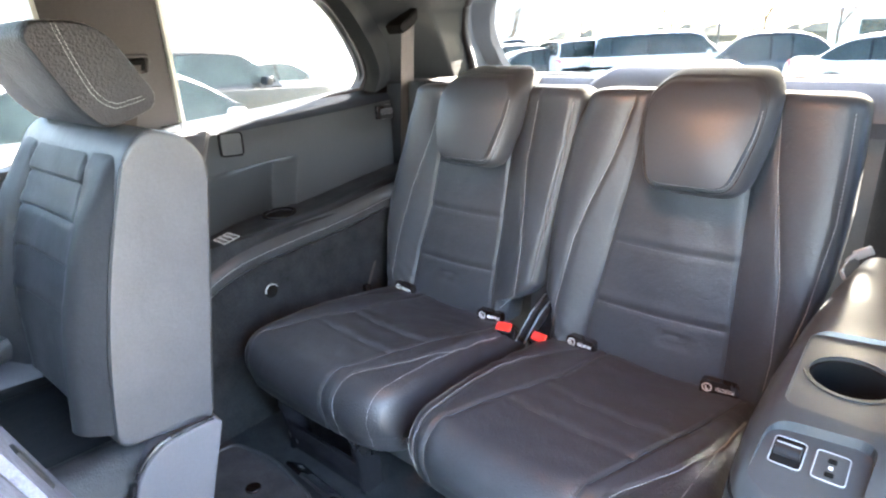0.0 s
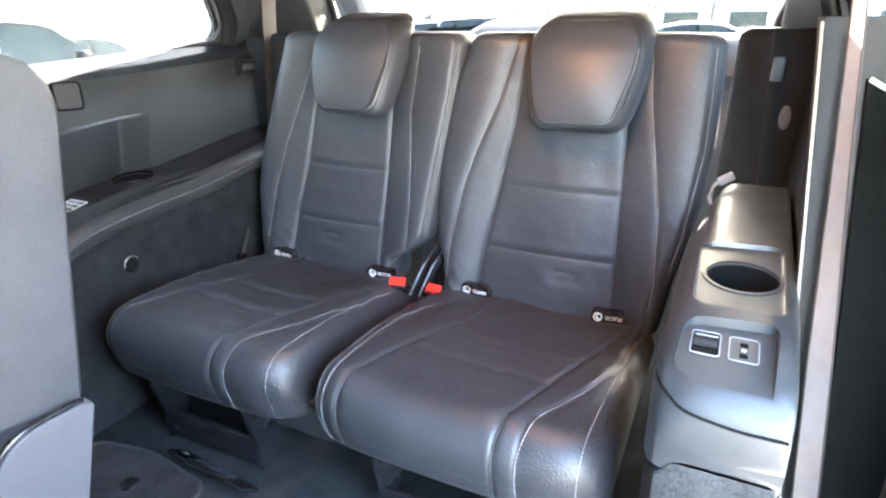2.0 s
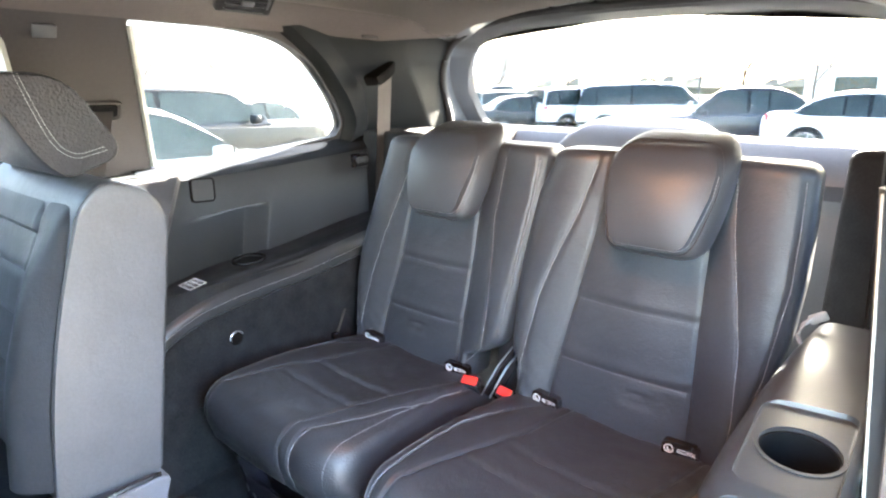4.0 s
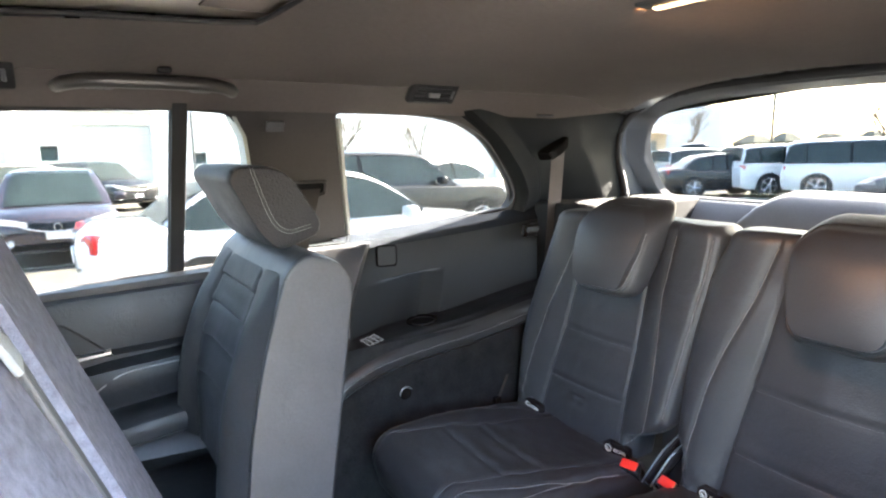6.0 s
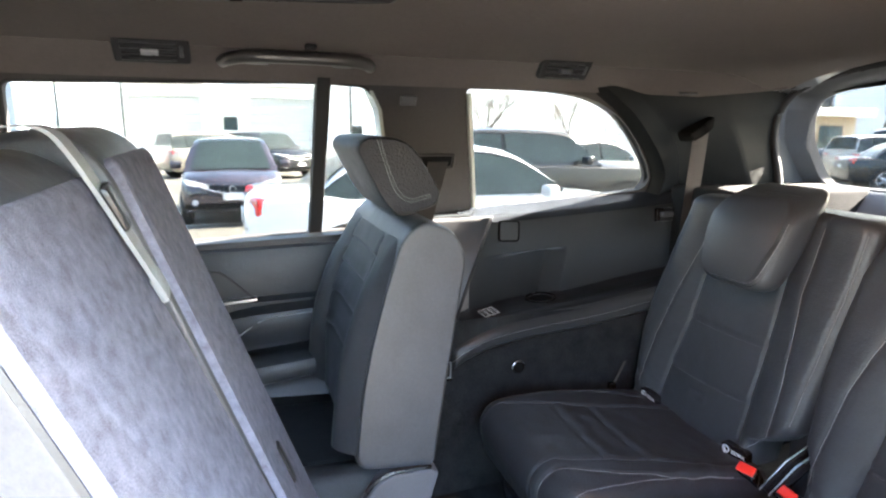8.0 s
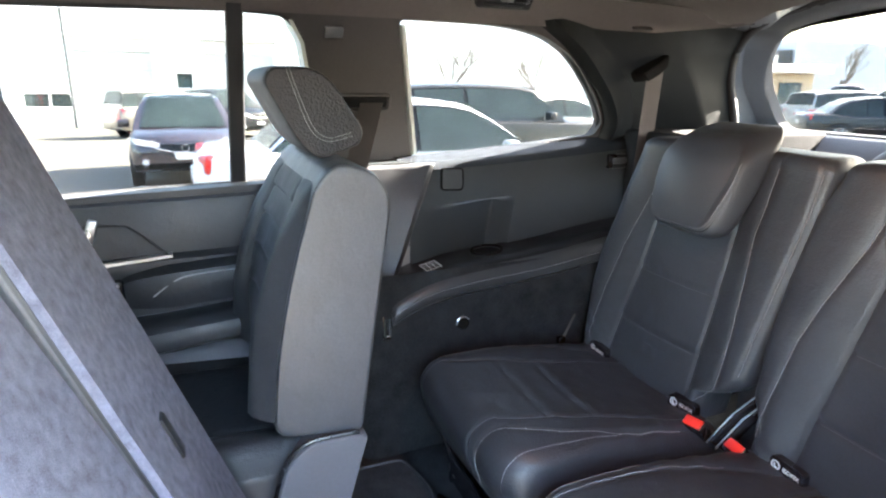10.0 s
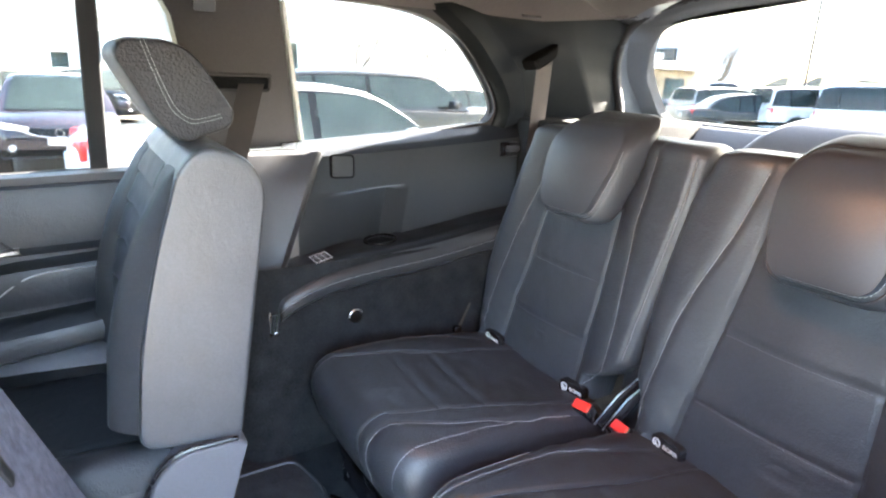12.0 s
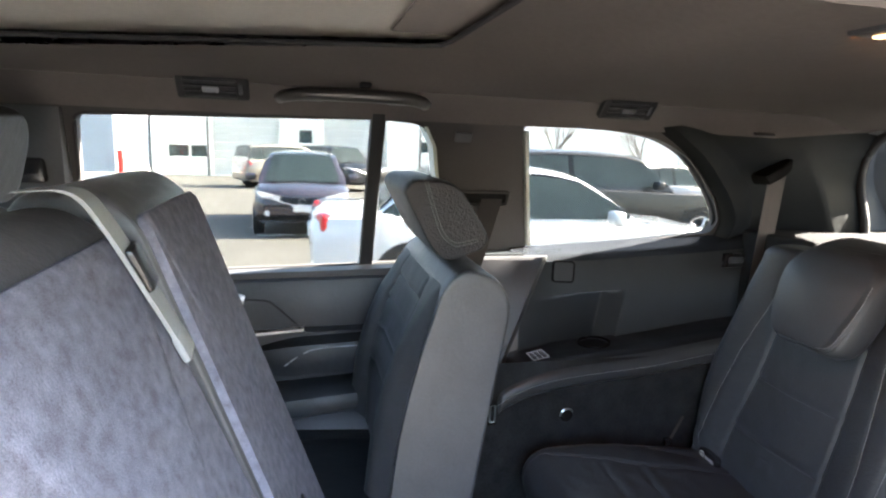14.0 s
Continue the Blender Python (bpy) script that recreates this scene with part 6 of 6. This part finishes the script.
def car(label, colour, length=4.7, width=1.85, height=1.45, kind="sedan", wheel=0.33):
    """A parked car with its nose along +y, built about its own middle."""
    c = thing("parked_car", (0, 0, 0), label, "car", "parked cars")
    L, W, H = length / 2, width / 2, height
    belt = {"sedan": 0.90, "suv": 1.08, "hatch": 0.95, "van": 1.05, "pickup": 1.10}[kind]
    nose = {"sedan": 0.68, "suv": 0.90, "hatch": 0.78, "van": 0.85, "pickup": 1.0}[kind]
    g0 = {"sedan": (-0.78, -0.42, 0.10, 0.44), "suv": (-0.97, -0.86, 0.12, 0.40), "hatch": (-0.95, -0.78, 0.20, 0.60), "van": (-0.97, -0.88, 0.30, 0.62), "pickup": (-0.08, 0.0, 0.32, 0.48)}[kind]
    yb0, yt0, yt1, yb1 = [L * k for k in g0]
    hood = belt - 0.03
    tailz = {"sedan": belt + 0.08, "pickup": 1.10}.get(kind, belt)
    stations = [(-L, 0.55, 0.72, 0.80 * W), (-L * 0.985, 0.36, tailz - 0.10, 0.90 * W), (-L * 0.93, 0.28, tailz, 0.97 * W), (-L * 0.7, 0.25, tailz, W), (yb0 * 0.6, 0.25, belt, W), (0, 0.25, belt, W),
                (yb1, 0.25, hood, W), (L * 0.75, 0.25, (hood + nose) / 2 + 0.06, 0.985 * W), (L * 0.93, 0.27, nose + 0.04, 0.93 * W), (L * 0.985, 0.34, nose - 0.04, 0.84 * W), (L, 0.45, nose - 0.16, 0.74 * W)]
    rings = []
    for y, z0, z1, w in stations:
        o = [(-w * 0.93, z0), (-w, z0 + 0.14), (-w, z0 + (z1 - z0) * 0.62), (-w * 0.975, z1 - 0.06), (-w * 0.90, z1), (0, z1 + 0.03), (w * 0.90, z1), (w * 0.975, z1 - 0.06), (w, z0 + (z1 - z0) * 0.62), (w, z0 + 0.14), (w * 0.93, z0)]
        rings.append([Vector((x, y, z)) for x, z in o])
    body = loft(rings)
    if kind == "pickup":
        box((-W * 0.82, -L * 0.95, 0.75), (W * 0.82, yb0 - 0.05, 1.14), 0.02, 2, body)
    part("body", body, colour, c)
    zb = belt - 0.04
    wb, wt = W * 0.94, W * 0.72
    crown = smooth_line([(0, yb0, zb), (0, yb0 * 0.5 + yt0 * 0.5, zb + (H - zb) * 0.62), (0, yt0, H - 0.06), (0, yt0 * 0.5 + yt1 * 0.5, H), (0, yt1, H - 0.05), (0, yt1 * 0.52 + yb1 * 0.48, zb + (H - zb) * 0.56), (0, yb1, zb)], 10)
    line = [(p.y, p.z) for p in crown]
    def wide(z):
        return wb + (wt - wb) * max(0.0, (z - zb) / (H - zb)) ** 1.15
    def top(y):
        return lerps(line, y)
    gh_rings = []
    for y, h in line:
        d = max(h - zb, 0.004)
        o = [(wide(zb + d * f), zb + d * f) for f in (0.0, 0.4, 0.75, 0.88)] + [(wide(zb + d * 0.95) * 0.965, zb + d * 0.965), (wide(h) * 0.86, h - d * 0.004), (wide(h) * 0.45, h + d * 0.03)]
        gh_rings.append([Vector((-x, y, z)) for x, z in o] + [Vector((0, y, h + d * 0.04))] + [Vector((x, y, z)) for x, z in reversed(o)])
    part("roof", loft(gh_rings), colour, c)

    def side_strip(s, a, b, lo_f, hi_f, off):
        def f(u, v):
            y = a + (b - a) * u
            z0, z1 = zb + 0.07, zb + (top(y) - zb) * hi_f
            z = z0 + (max(z1, z0 + 0.004) - z0) * v
            return Vector((s * (wide(z) + off), y, z))
        bm = grid(14, 4, f)
        bmesh.ops.solidify(bm, geom=bm.faces[:], thickness=0.004)
        return bm

    def front_y(x, z):
        """The nose of the body at one height and distance from the middle."""
        return L * min(lerps([(0.74, 1.0), (0.84, 0.985), (0.93, 0.93), (0.985, 0.75)], abs(x) / W), lerps([(nose - 0.16, 1.0), (nose - 0.04, 0.985), (nose + 0.04, 0.93), (nose + 0.16, 0.80)], z))

    def skin_patch(x0, x1, low, high, off):
        bm = grid(12, 5, lambda u, v: Vector((x0 + (x1 - x0) * u, front_y(x0 + (x1 - x0) * u, low(u) + (high(u) - low(u)) * v) + off, low(u) + (high(u) - low(u)) * v)))
        bmesh.ops.solidify(bm, geom=bm.faces[:], thickness=0.012)
        return bm

    y_in = [y for y, h in line if (h - zb) > 0.15]
    ya, yz = min(y_in), max(y_in)
    mid = (yt0 + yt1) / 2 + 0.05
    cuts = [(ya, yt0 * 0.85 + 0.05), (yt0 * 0.85 + 0.10, mid - 0.03), (mid + 0.05, yz)] if kind != "pickup" else [(ya, mid - 0.04), (mid + 0.04, yz)]
    for s in (-1, 1):
        part("window_surround", side_strip(s, ya - 0.05, yz + 0.05, 0, 0.90, 0.006), BLACK, c, smooth=False)
        for a, b in cuts:
            part("window", side_strip(s, a, b, 0, 0.86, 0.011), GLASS_DARK, c)
        part("door_handle", box((-0.015, -0.10, -0.012), (0.02, 0.10, 0.012), 0.008, 2, m=pose(s * W, mid - 0.25, belt - 0.16)), colour, c)
        # mirror
        part("mirror", box((-0.10, -0.06, -0.07), (0.10, 0.07, 0.07), 0.04, 3, m=pose(s * (W + 0.10), yb1 - 0.42, belt + 0.06)), colour, c)
        part("headlight", skin_patch(s * W * 0.44, s * W * 0.965, lambda k: nose - 0.125 + 0.085 * k, lambda k: nose - 0.045 + 0.10 * k, 0.014), HEAD, c, "clear headlight")
        part("fog_lamp", disc((s * W * 0.70, front_y(W * 0.70, 0.44) - 0.01, 0.44), (0, 1, 0), 0.05, 0.022, 16), HEAD, c)
        part("taillight", box((-0.12, -0.06, -0.10), (0.12, 0.08, 0.08), 0.04, 3, m=pose(s * W * 0.82, -L * 0.945, tailz - 0.10, 0, 0, s * 18)), TAIL, c, "red taillight")
        for y in (-L * 0.60, L * 0.60):
            arch = disc((s * (W - 0.12), y, wheel), (s, 0, 0), wheel * 1.16, 0.128, 24)
            part("wheel_arch", arch, RUBBER, c)
            wh = part("tyre", disc((s * (W - 0.16), y, wheel), (s, 0, 0), wheel, 0.175, 24, edge=0.03), TYRE, c)
            rim = bmesh.new()
            ring((s * (W + 0.006), y, wheel), (s, 0, 0), wheel * 0.72, 0.03, 0.014, 24, rim)
            for k in range(5):
                a = k * 2 * math.pi / 5
                tube([(s * (W + 0.012), y, wheel), (s * (W + 0.012), y + math.cos(a) * wheel * 0.68, wheel + math.sin(a) * wheel * 0.68)], 0.03, 6, rim)
            part("rim", rim, RIM, wh)
    for nm, ya, yb, zz in (("windscreen", yb1 - 0.04, yt1 + 0.06, 1), ("rear_window", yb0 + 0.04, yt0 - 0.02, -1)):
        def pt(u, v, ya=ya, yb=yb, zz=zz):
            y = ya + (yb - ya) * v
            h = top(y)
            x = (u * 2 - 1) * 0.84
            return Vector((x * wide(h), y + zz * 0.012, h + (h - zb) * 0.04 * (1 - x * x) + 0.012))
        bm = grid(10, 8, pt)
        bmesh.ops.solidify(bm, geom=bm.faces[:], thickness=0.004)
        part(nm, bm, GLASS_DARK, c)
    part("grille", skin_patch(-W * 0.46, W * 0.46, lambda k: nose - 0.21 + 0.10 * (2 * k - 1) ** 2, lambda k: nose - 0.07 + 0.02 * (2 * k - 1) ** 2, 0.008), BLACK, c, "black grille")
    bar = [(W * 0.62 * k / 8, nose - 0.20 + 0.13 * (k / 8) ** 2) for k in range(-8, 9)]
    part("grille_bar", tube([(x, front_y(x, z) + 0.018, z) for x, z in bar], 0.013, 6), CHROME, c)
    part("badge", merge(ring((0, 0, 0), (0, 1, 0), 0.06, 0.014, 0.014, 20), None, pose(0, front_y(0, nose - 0.13) + 0.012, nose - 0.13)), CHROME, c, "plain chrome ring")
    part("lower_intake", skin_patch(-W * 0.90, W * 0.90, lambda k: 0.33, lambda k: 0.41, 0.012), BLACK, c, "black lower bumper")
    part("number_plate", box((-0.16, L * 0.99, 0.47), (0.16, L * 1.014, 0.59), 0.006, 1), PLATE, c)
    part("number_plate", box((-0.16, -L * 1.006, 0.66), (0.16, -L * 0.99, 0.78), 0.006, 1), PLATE, c)
    return c


WHITE = paint("white", (0.62, 0.63, 0.65), 0.0)
BLACKP = material("paint_black", (0.012, 0.013, 0.016), 0.3, vary=0.04, coat=0.25)
NAVY = material("paint_navy", (0.016, 0.022, 0.036), 0.3, vary=0.04, coat=0.35)
PURPLE = material("paint_dark_plum", (0.046, 0.036, 0.046), 0.3, metal=0.3, vary=0.04, coat=1.0)
SILVER = paint("silver", (0.35, 0.34, 0.32), 0.6)
GOLD = paint("beige_grey", (0.28, 0.25, 0.21), 0.5)


def park(ob, x, y, turn):
    ob.matrix_basis = Matrix.Translation((x, y, lot_z(x))) @ Matrix.Rotation(-math.atan(0.024) if x < -3 else 0.0, 4, "Y") @ Matrix.Rotation(radians(turn), 4, "Z")
    return ob


park(car("white saloon car parked alongside", WHITE, 4.75, 1.86, 1.43), -5.62, 1.25, 0)
park(car("black sport utility car parked beyond the white saloon", BLACKP, 5.0, 1.98, 1.66, "suv", 0.37), -9.0, 3.9, 0)
park(car("dark plum hatchback facing across the aisle", PURPLE, 4.0, 1.70, 1.50, "hatch", 0.30), -11.7, -1.20, -90)
park(car("beige-grey crossover parked at the building", GOLD, 4.4, 1.8, 1.68, "suv", 0.36), -24.5, -1.7, 28)
park(car("black sport utility car parked at the building", BLACKP, 4.6, 1.9, 1.72, "suv", 0.37), -24.0, 0.2, -62)
park(car("white pickup truck parked by the wall", WHITE, 5.6, 2.0, 1.88, "pickup", 0.40), -27.5, 8.2, -160)
park(car("silver saloon car parked further along", SILVER, 4.6, 1.85, 1.45), -25.0, 13.0, -120)
park(car("dark blue pickup truck in the far row", NAVY, 5.8, 2.05, 1.92, "pickup", 0.42), -16.3, 23.5, -56)
park(car("silver crossover in the back row", SILVER, 4.5, 1.85, 1.66, "suv", 0.36), -13.6, 20.9, -18)
park(car("black saloon car in the back row", BLACKP, 4.7, 1.86, 1.45), -11.05, 18.4, -38)
park(car("white crossover in the back row", WHITE, 4.7, 1.9, 1.70, "suv", 0.37), -9.6, 19.9, -30)
park(car("white people carrier in the back row", WHITE, 5.0, 1.98, 1.80, "van", 0.37), -7.0, 19.6, -68)
park(car("dark blue saloon car in the back row", NAVY, 4.9, 1.90, 1.58), -3.6, 16.4, 105)
park(car("white saloon car in the back row", WHITE, 4.7, 1.86, 1.46), -0.2, 15.2, -85)
park(car("black sport utility car in the back row", BLACKP, 4.8, 1.94, 1.75, "suv", 0.38), 9.6, 20.5, -92)
park(car("silver saloon car beyond the black one", SILVER, 4.6, 1.84, 1.45), -14.0, 8.6, 4)
park(car("dark blue crossover on the door side", NAVY, 4.6, 1.9, 1.68, "suv", 0.36), 9.5, -3.0, 90)

# workshop building opposite
bx = -33.0
bld = thing("workshop_building", (bx, 0, 0), "long white workshop building with roller doors", "building")
outer_b = [(-8.9, 0.0), (-8.9, 7.5), (34.0, 7.5), (34.0, 0.0)]
openings, winds = [], []
for y in (-4.2, 1.6, 24.0):
    openings.append([(y - 1.7, 0.05), (y - 1.7, 3.6), (y + 1.7, 3.6), (y + 1.7, 0.05)])
for y, w, z0, z1 in ((-1.1, 0.35, 1.9, 2.6), (9.2, 1.0, 0.6, 3.6), (-7.6, 0.5, 1.0, 1.6), (-6.6, 0.4, 1.0, 1.6), (5.6, 0.35, 1.6, 2.2)):
    winds.append([(y - w, z0), (y - w, z1), (y + w, z1), (y + w, z0)])
part("wall", holed(outer_b, openings + winds, lambda y, z, w: Vector((bx - w, y, z)), 0.4), WALL_WHITE, bld, smooth=False)
part("roof", box((bx - 12, -8.9, 7.4), (bx + 0.15, 34.0, 7.8), 0.05, 1), WALL_WHITE, bld)
for o in openings:
    d = bmesh.new()
    for k in range(8):
        box((bx - 0.28, o[0][0], 0.05 + 0.444 * k), (bx - 0.20, o[2][0], 0.05 + 0.444 * k + 0.43), 0.02, 1, d)
    part("roller_door", d, DOOR_WHITE, bld, "white sectional roller door")
    part("canopy", box((bx, o[0][0] - 0.25, 4.2), (bx + 0.5, o[2][0] + 0.25, 4.6), 0.03, 1), WALL_WHITE, bld)
    for s in (o[0][0] - 0.25, o[2][0] + 0.05):
        part("door_post", box((bx, s, 0), (bx + 0.12, s + 0.2, 4.2), 0.02, 1), WALL_WHITE, bld)
for o in winds:
    part("window", box((bx - 0.25, o[0][0], o[0][1]), (bx - 0.2, o[2][0], o[1][1]), 0.01, 1), GLASS_DARK, bld, smooth=False)
bld2 = thing("blue_building", (-27, -14, 0), "plain blue-grey metal building wall", "building")
part("wall", box((-40, -30.0, 0.3), (-27.2, -9.0, 8.0), 0.05, 1), WALL_BLUE, bld2)
part("base", box((-40, -30.0, 0.0), (-27.1, -9.0, 0.3), 0.02, 1), WALL_WHITE, bld2)
post = thing("bollard", (-27.0, -8.8, 0), "red and white safety post at the building's corner", "bollard")
part("pole", disc((-26.8, -8.7, 0), (0, 0, 1), 0.10, 1.3), RED, post)
for y, h in ((-5.9, 7.0), (5.0, 6.5)):
    lp_ = thing("light_pole", (-30, y, 0), "slim grey pole in front of the workshop", "pole", "poles")
    part("pole", tube([(-31.5, y, 0), (-31.5, y, h)], 0.06, 8), PLASTIC_GREY, lp_)
# low tan shop and sign block further back
bld3 = thing("tan_shop", (-40, 36, 0), "low tan shop with a flat pale roof", "building")
part("wall", box((-52, 30.0, 0), (-38, 52.0, 3.6), 0.05, 1), WALL_TAN, bld3)
part("roof", box((-53, 29.0, 3.6), (-37, 53.0, 4.3), 0.05, 1), WALL_WHITE, bld3)
for k in range(5):
    part("window", box((-37.98, 31.5 + 4 * k, 0.8), (-37.9, 34.3 + 4 * k, 2.8), 0.02, 1), GLASS_DARK, bld3, smooth=False)
bld4 = thing("dealer_building", (-51, 62, 0), "grey showroom building with a dark sign band", "building")
part("wall", box((-63, 58, 0), (-45, 74, 7.5), 0.05, 1), WALL_BLUE, bld4)
part("sign_band", box((-62.8, 57.6, 4.6), (-45.2, 58.0, 6.4), 0.03, 1), PLASTIC, bld4)
for k in range(7):
    part("sign_bar", box((-60.5 + 2.1 * k, 57.52, 5.2), (-59.2 + 2.1 * k, 57.6, 5.9), 0.01, 1), WHITE_INK, bld4)
bld5 = thing("white_hall", (30, 78, 0), "long low white hall behind the car rows", "building")
part("wall", box((-12, 82, 0), (60, 96, 4.2), 0.05, 1), WALL_WHITE, bld5)
for k in range(9):
    part("window", box((-9 + 7.5 * k, 81.9, 1.0), (-5 + 7.5 * k, 82.0, 2.8), 0.02, 1), GLASS_DARK, bld5, smooth=False)
# out of view, added to give the open-door side something to reflect
bld6 = thing("reflection_block", (42, -8, 0), "tan block added out of view on the open-door side for reflections", "building")
part("wall", box((38, -30, 0), (52, 18, 5.5), 0.05, 1), WALL_TAN, bld6)
for k in range(8):
    part("window", box((37.9, -27 + 5.4 * k, 1.2), (38.0, -24.4 + 5.4 * k, 3.2), 0.02, 1), GLASS_DARK, bld6, smooth=False)


def bare_tree(x, y, h, seed, label):
    rnd = random.Random(seed)
    t = thing("bare_tree", (x, y, 0), label, "tree", "bare trees")
    bm = bmesh.new()
    twigs = bmesh.new()

    def grow(p, d, length, r, depth):
        q = p + d * length
        mid_ = p.lerp(q, 0.5) + Vector((rnd.uniform(-1, 1), rnd.uniform(-1, 1), 0)) * length * 0.06
        n = 6 if depth < 2 else 4
        rings = []
        for k, (pp, rr) in enumerate(((p, r), (mid_, r * 0.85), (q, r * 0.68))):
            s = d.cross(Vector((0.3, 0.9, 0.1))).normalized()
            u = s.cross(d)
            rings.append([pp + (s * math.cos(2 * math.pi * i / n) + u * math.sin(2 * math.pi * i / n)) * rr for i in range(n)])
        loft(rings, bm if depth < 2 else twigs)
        if depth < 4:
            for _ in range(3 if depth else 4):
                nd = (d + Vector((rnd.uniform(-1, 1), rnd.uniform(-1, 1), rnd.uniform(-0.2, 0.7))) * 0.75).normalized()
                grow(p.lerp(q, rnd.uniform(0.6, 1.0)), nd, length * rnd.uniform(0.55, 0.75), r * 0.55, depth + 1)
    grow(Vector((x, y, 0)), Vector((0, 0, 1)), h * 0.34, h * 0.016, 0)
    part("trunk", bm, BARK, t)
    part("crown", twigs, BARK, t, "leafless twigs")
    return t


for k, (x, y, h) in enumerate(((-29.5, 12.0, 6.0), (-30, 17.5, 5.5), (-30, 44, 8), (-24, 66, 10), (-16, 70, 11), (-9, 68, 10), (-3, 72, 11), (6, 70, 10), (-36, 26, 7), (14, 74, 11))):
    bare_tree(x, y, h, 11 + k, "leafless young tree in pale spring light")
for k, (x, y) in enumerate(((-13.0, 45.0), (3.0, 48.0), (-21, 40))):
    sp = thing("light_pole", (x, y, 0), "tall slim car park lamp pole", "pole", "poles")
    part("pole", tube([(x, y, 0), (x, y, 8.5)], 0.09, 8), PLASTIC_GREY, sp)
    part("lamp_head", box((x - 0.5, y - 0.15, 8.4), (x + 0.5, y + 0.15, 8.55), 0.04, 1), PLASTIC_GREY, sp)
rw = random.Random(5)
wd = bmesh.new()
for k in range(420):
    a = rw.uniform(0, 2 * math.pi)
    r = rw.uniform(150, 190)
    h = rw.uniform(2, 4.5)
    loft([[Vector((math.cos(a) * r + math.cos(b) * w, math.sin(a) * r + math.sin(b) * w, z)) for b in (0, 1.3, 2.5, 3.8, 5.1)] for z, w in ((0, 4), (h * 0.5, 4.5), (h, 1.2))], wd)
tagged(part("far_woods", wd, HILL, smooth=False), "bare brown woods along the horizon", "woods", kind="stuff")

# what stands on the lot settles onto its fall
for ob in list(scene.objects):
    if ob.parent is None and ob.name.split(".")[0] in ("workshop_building", "blue_building", "bollard", "light_pole", "tan_shop", "dealer_building", "bare_tree"):
        ob.location.z += lot_z(ob.location.x) - 0.02
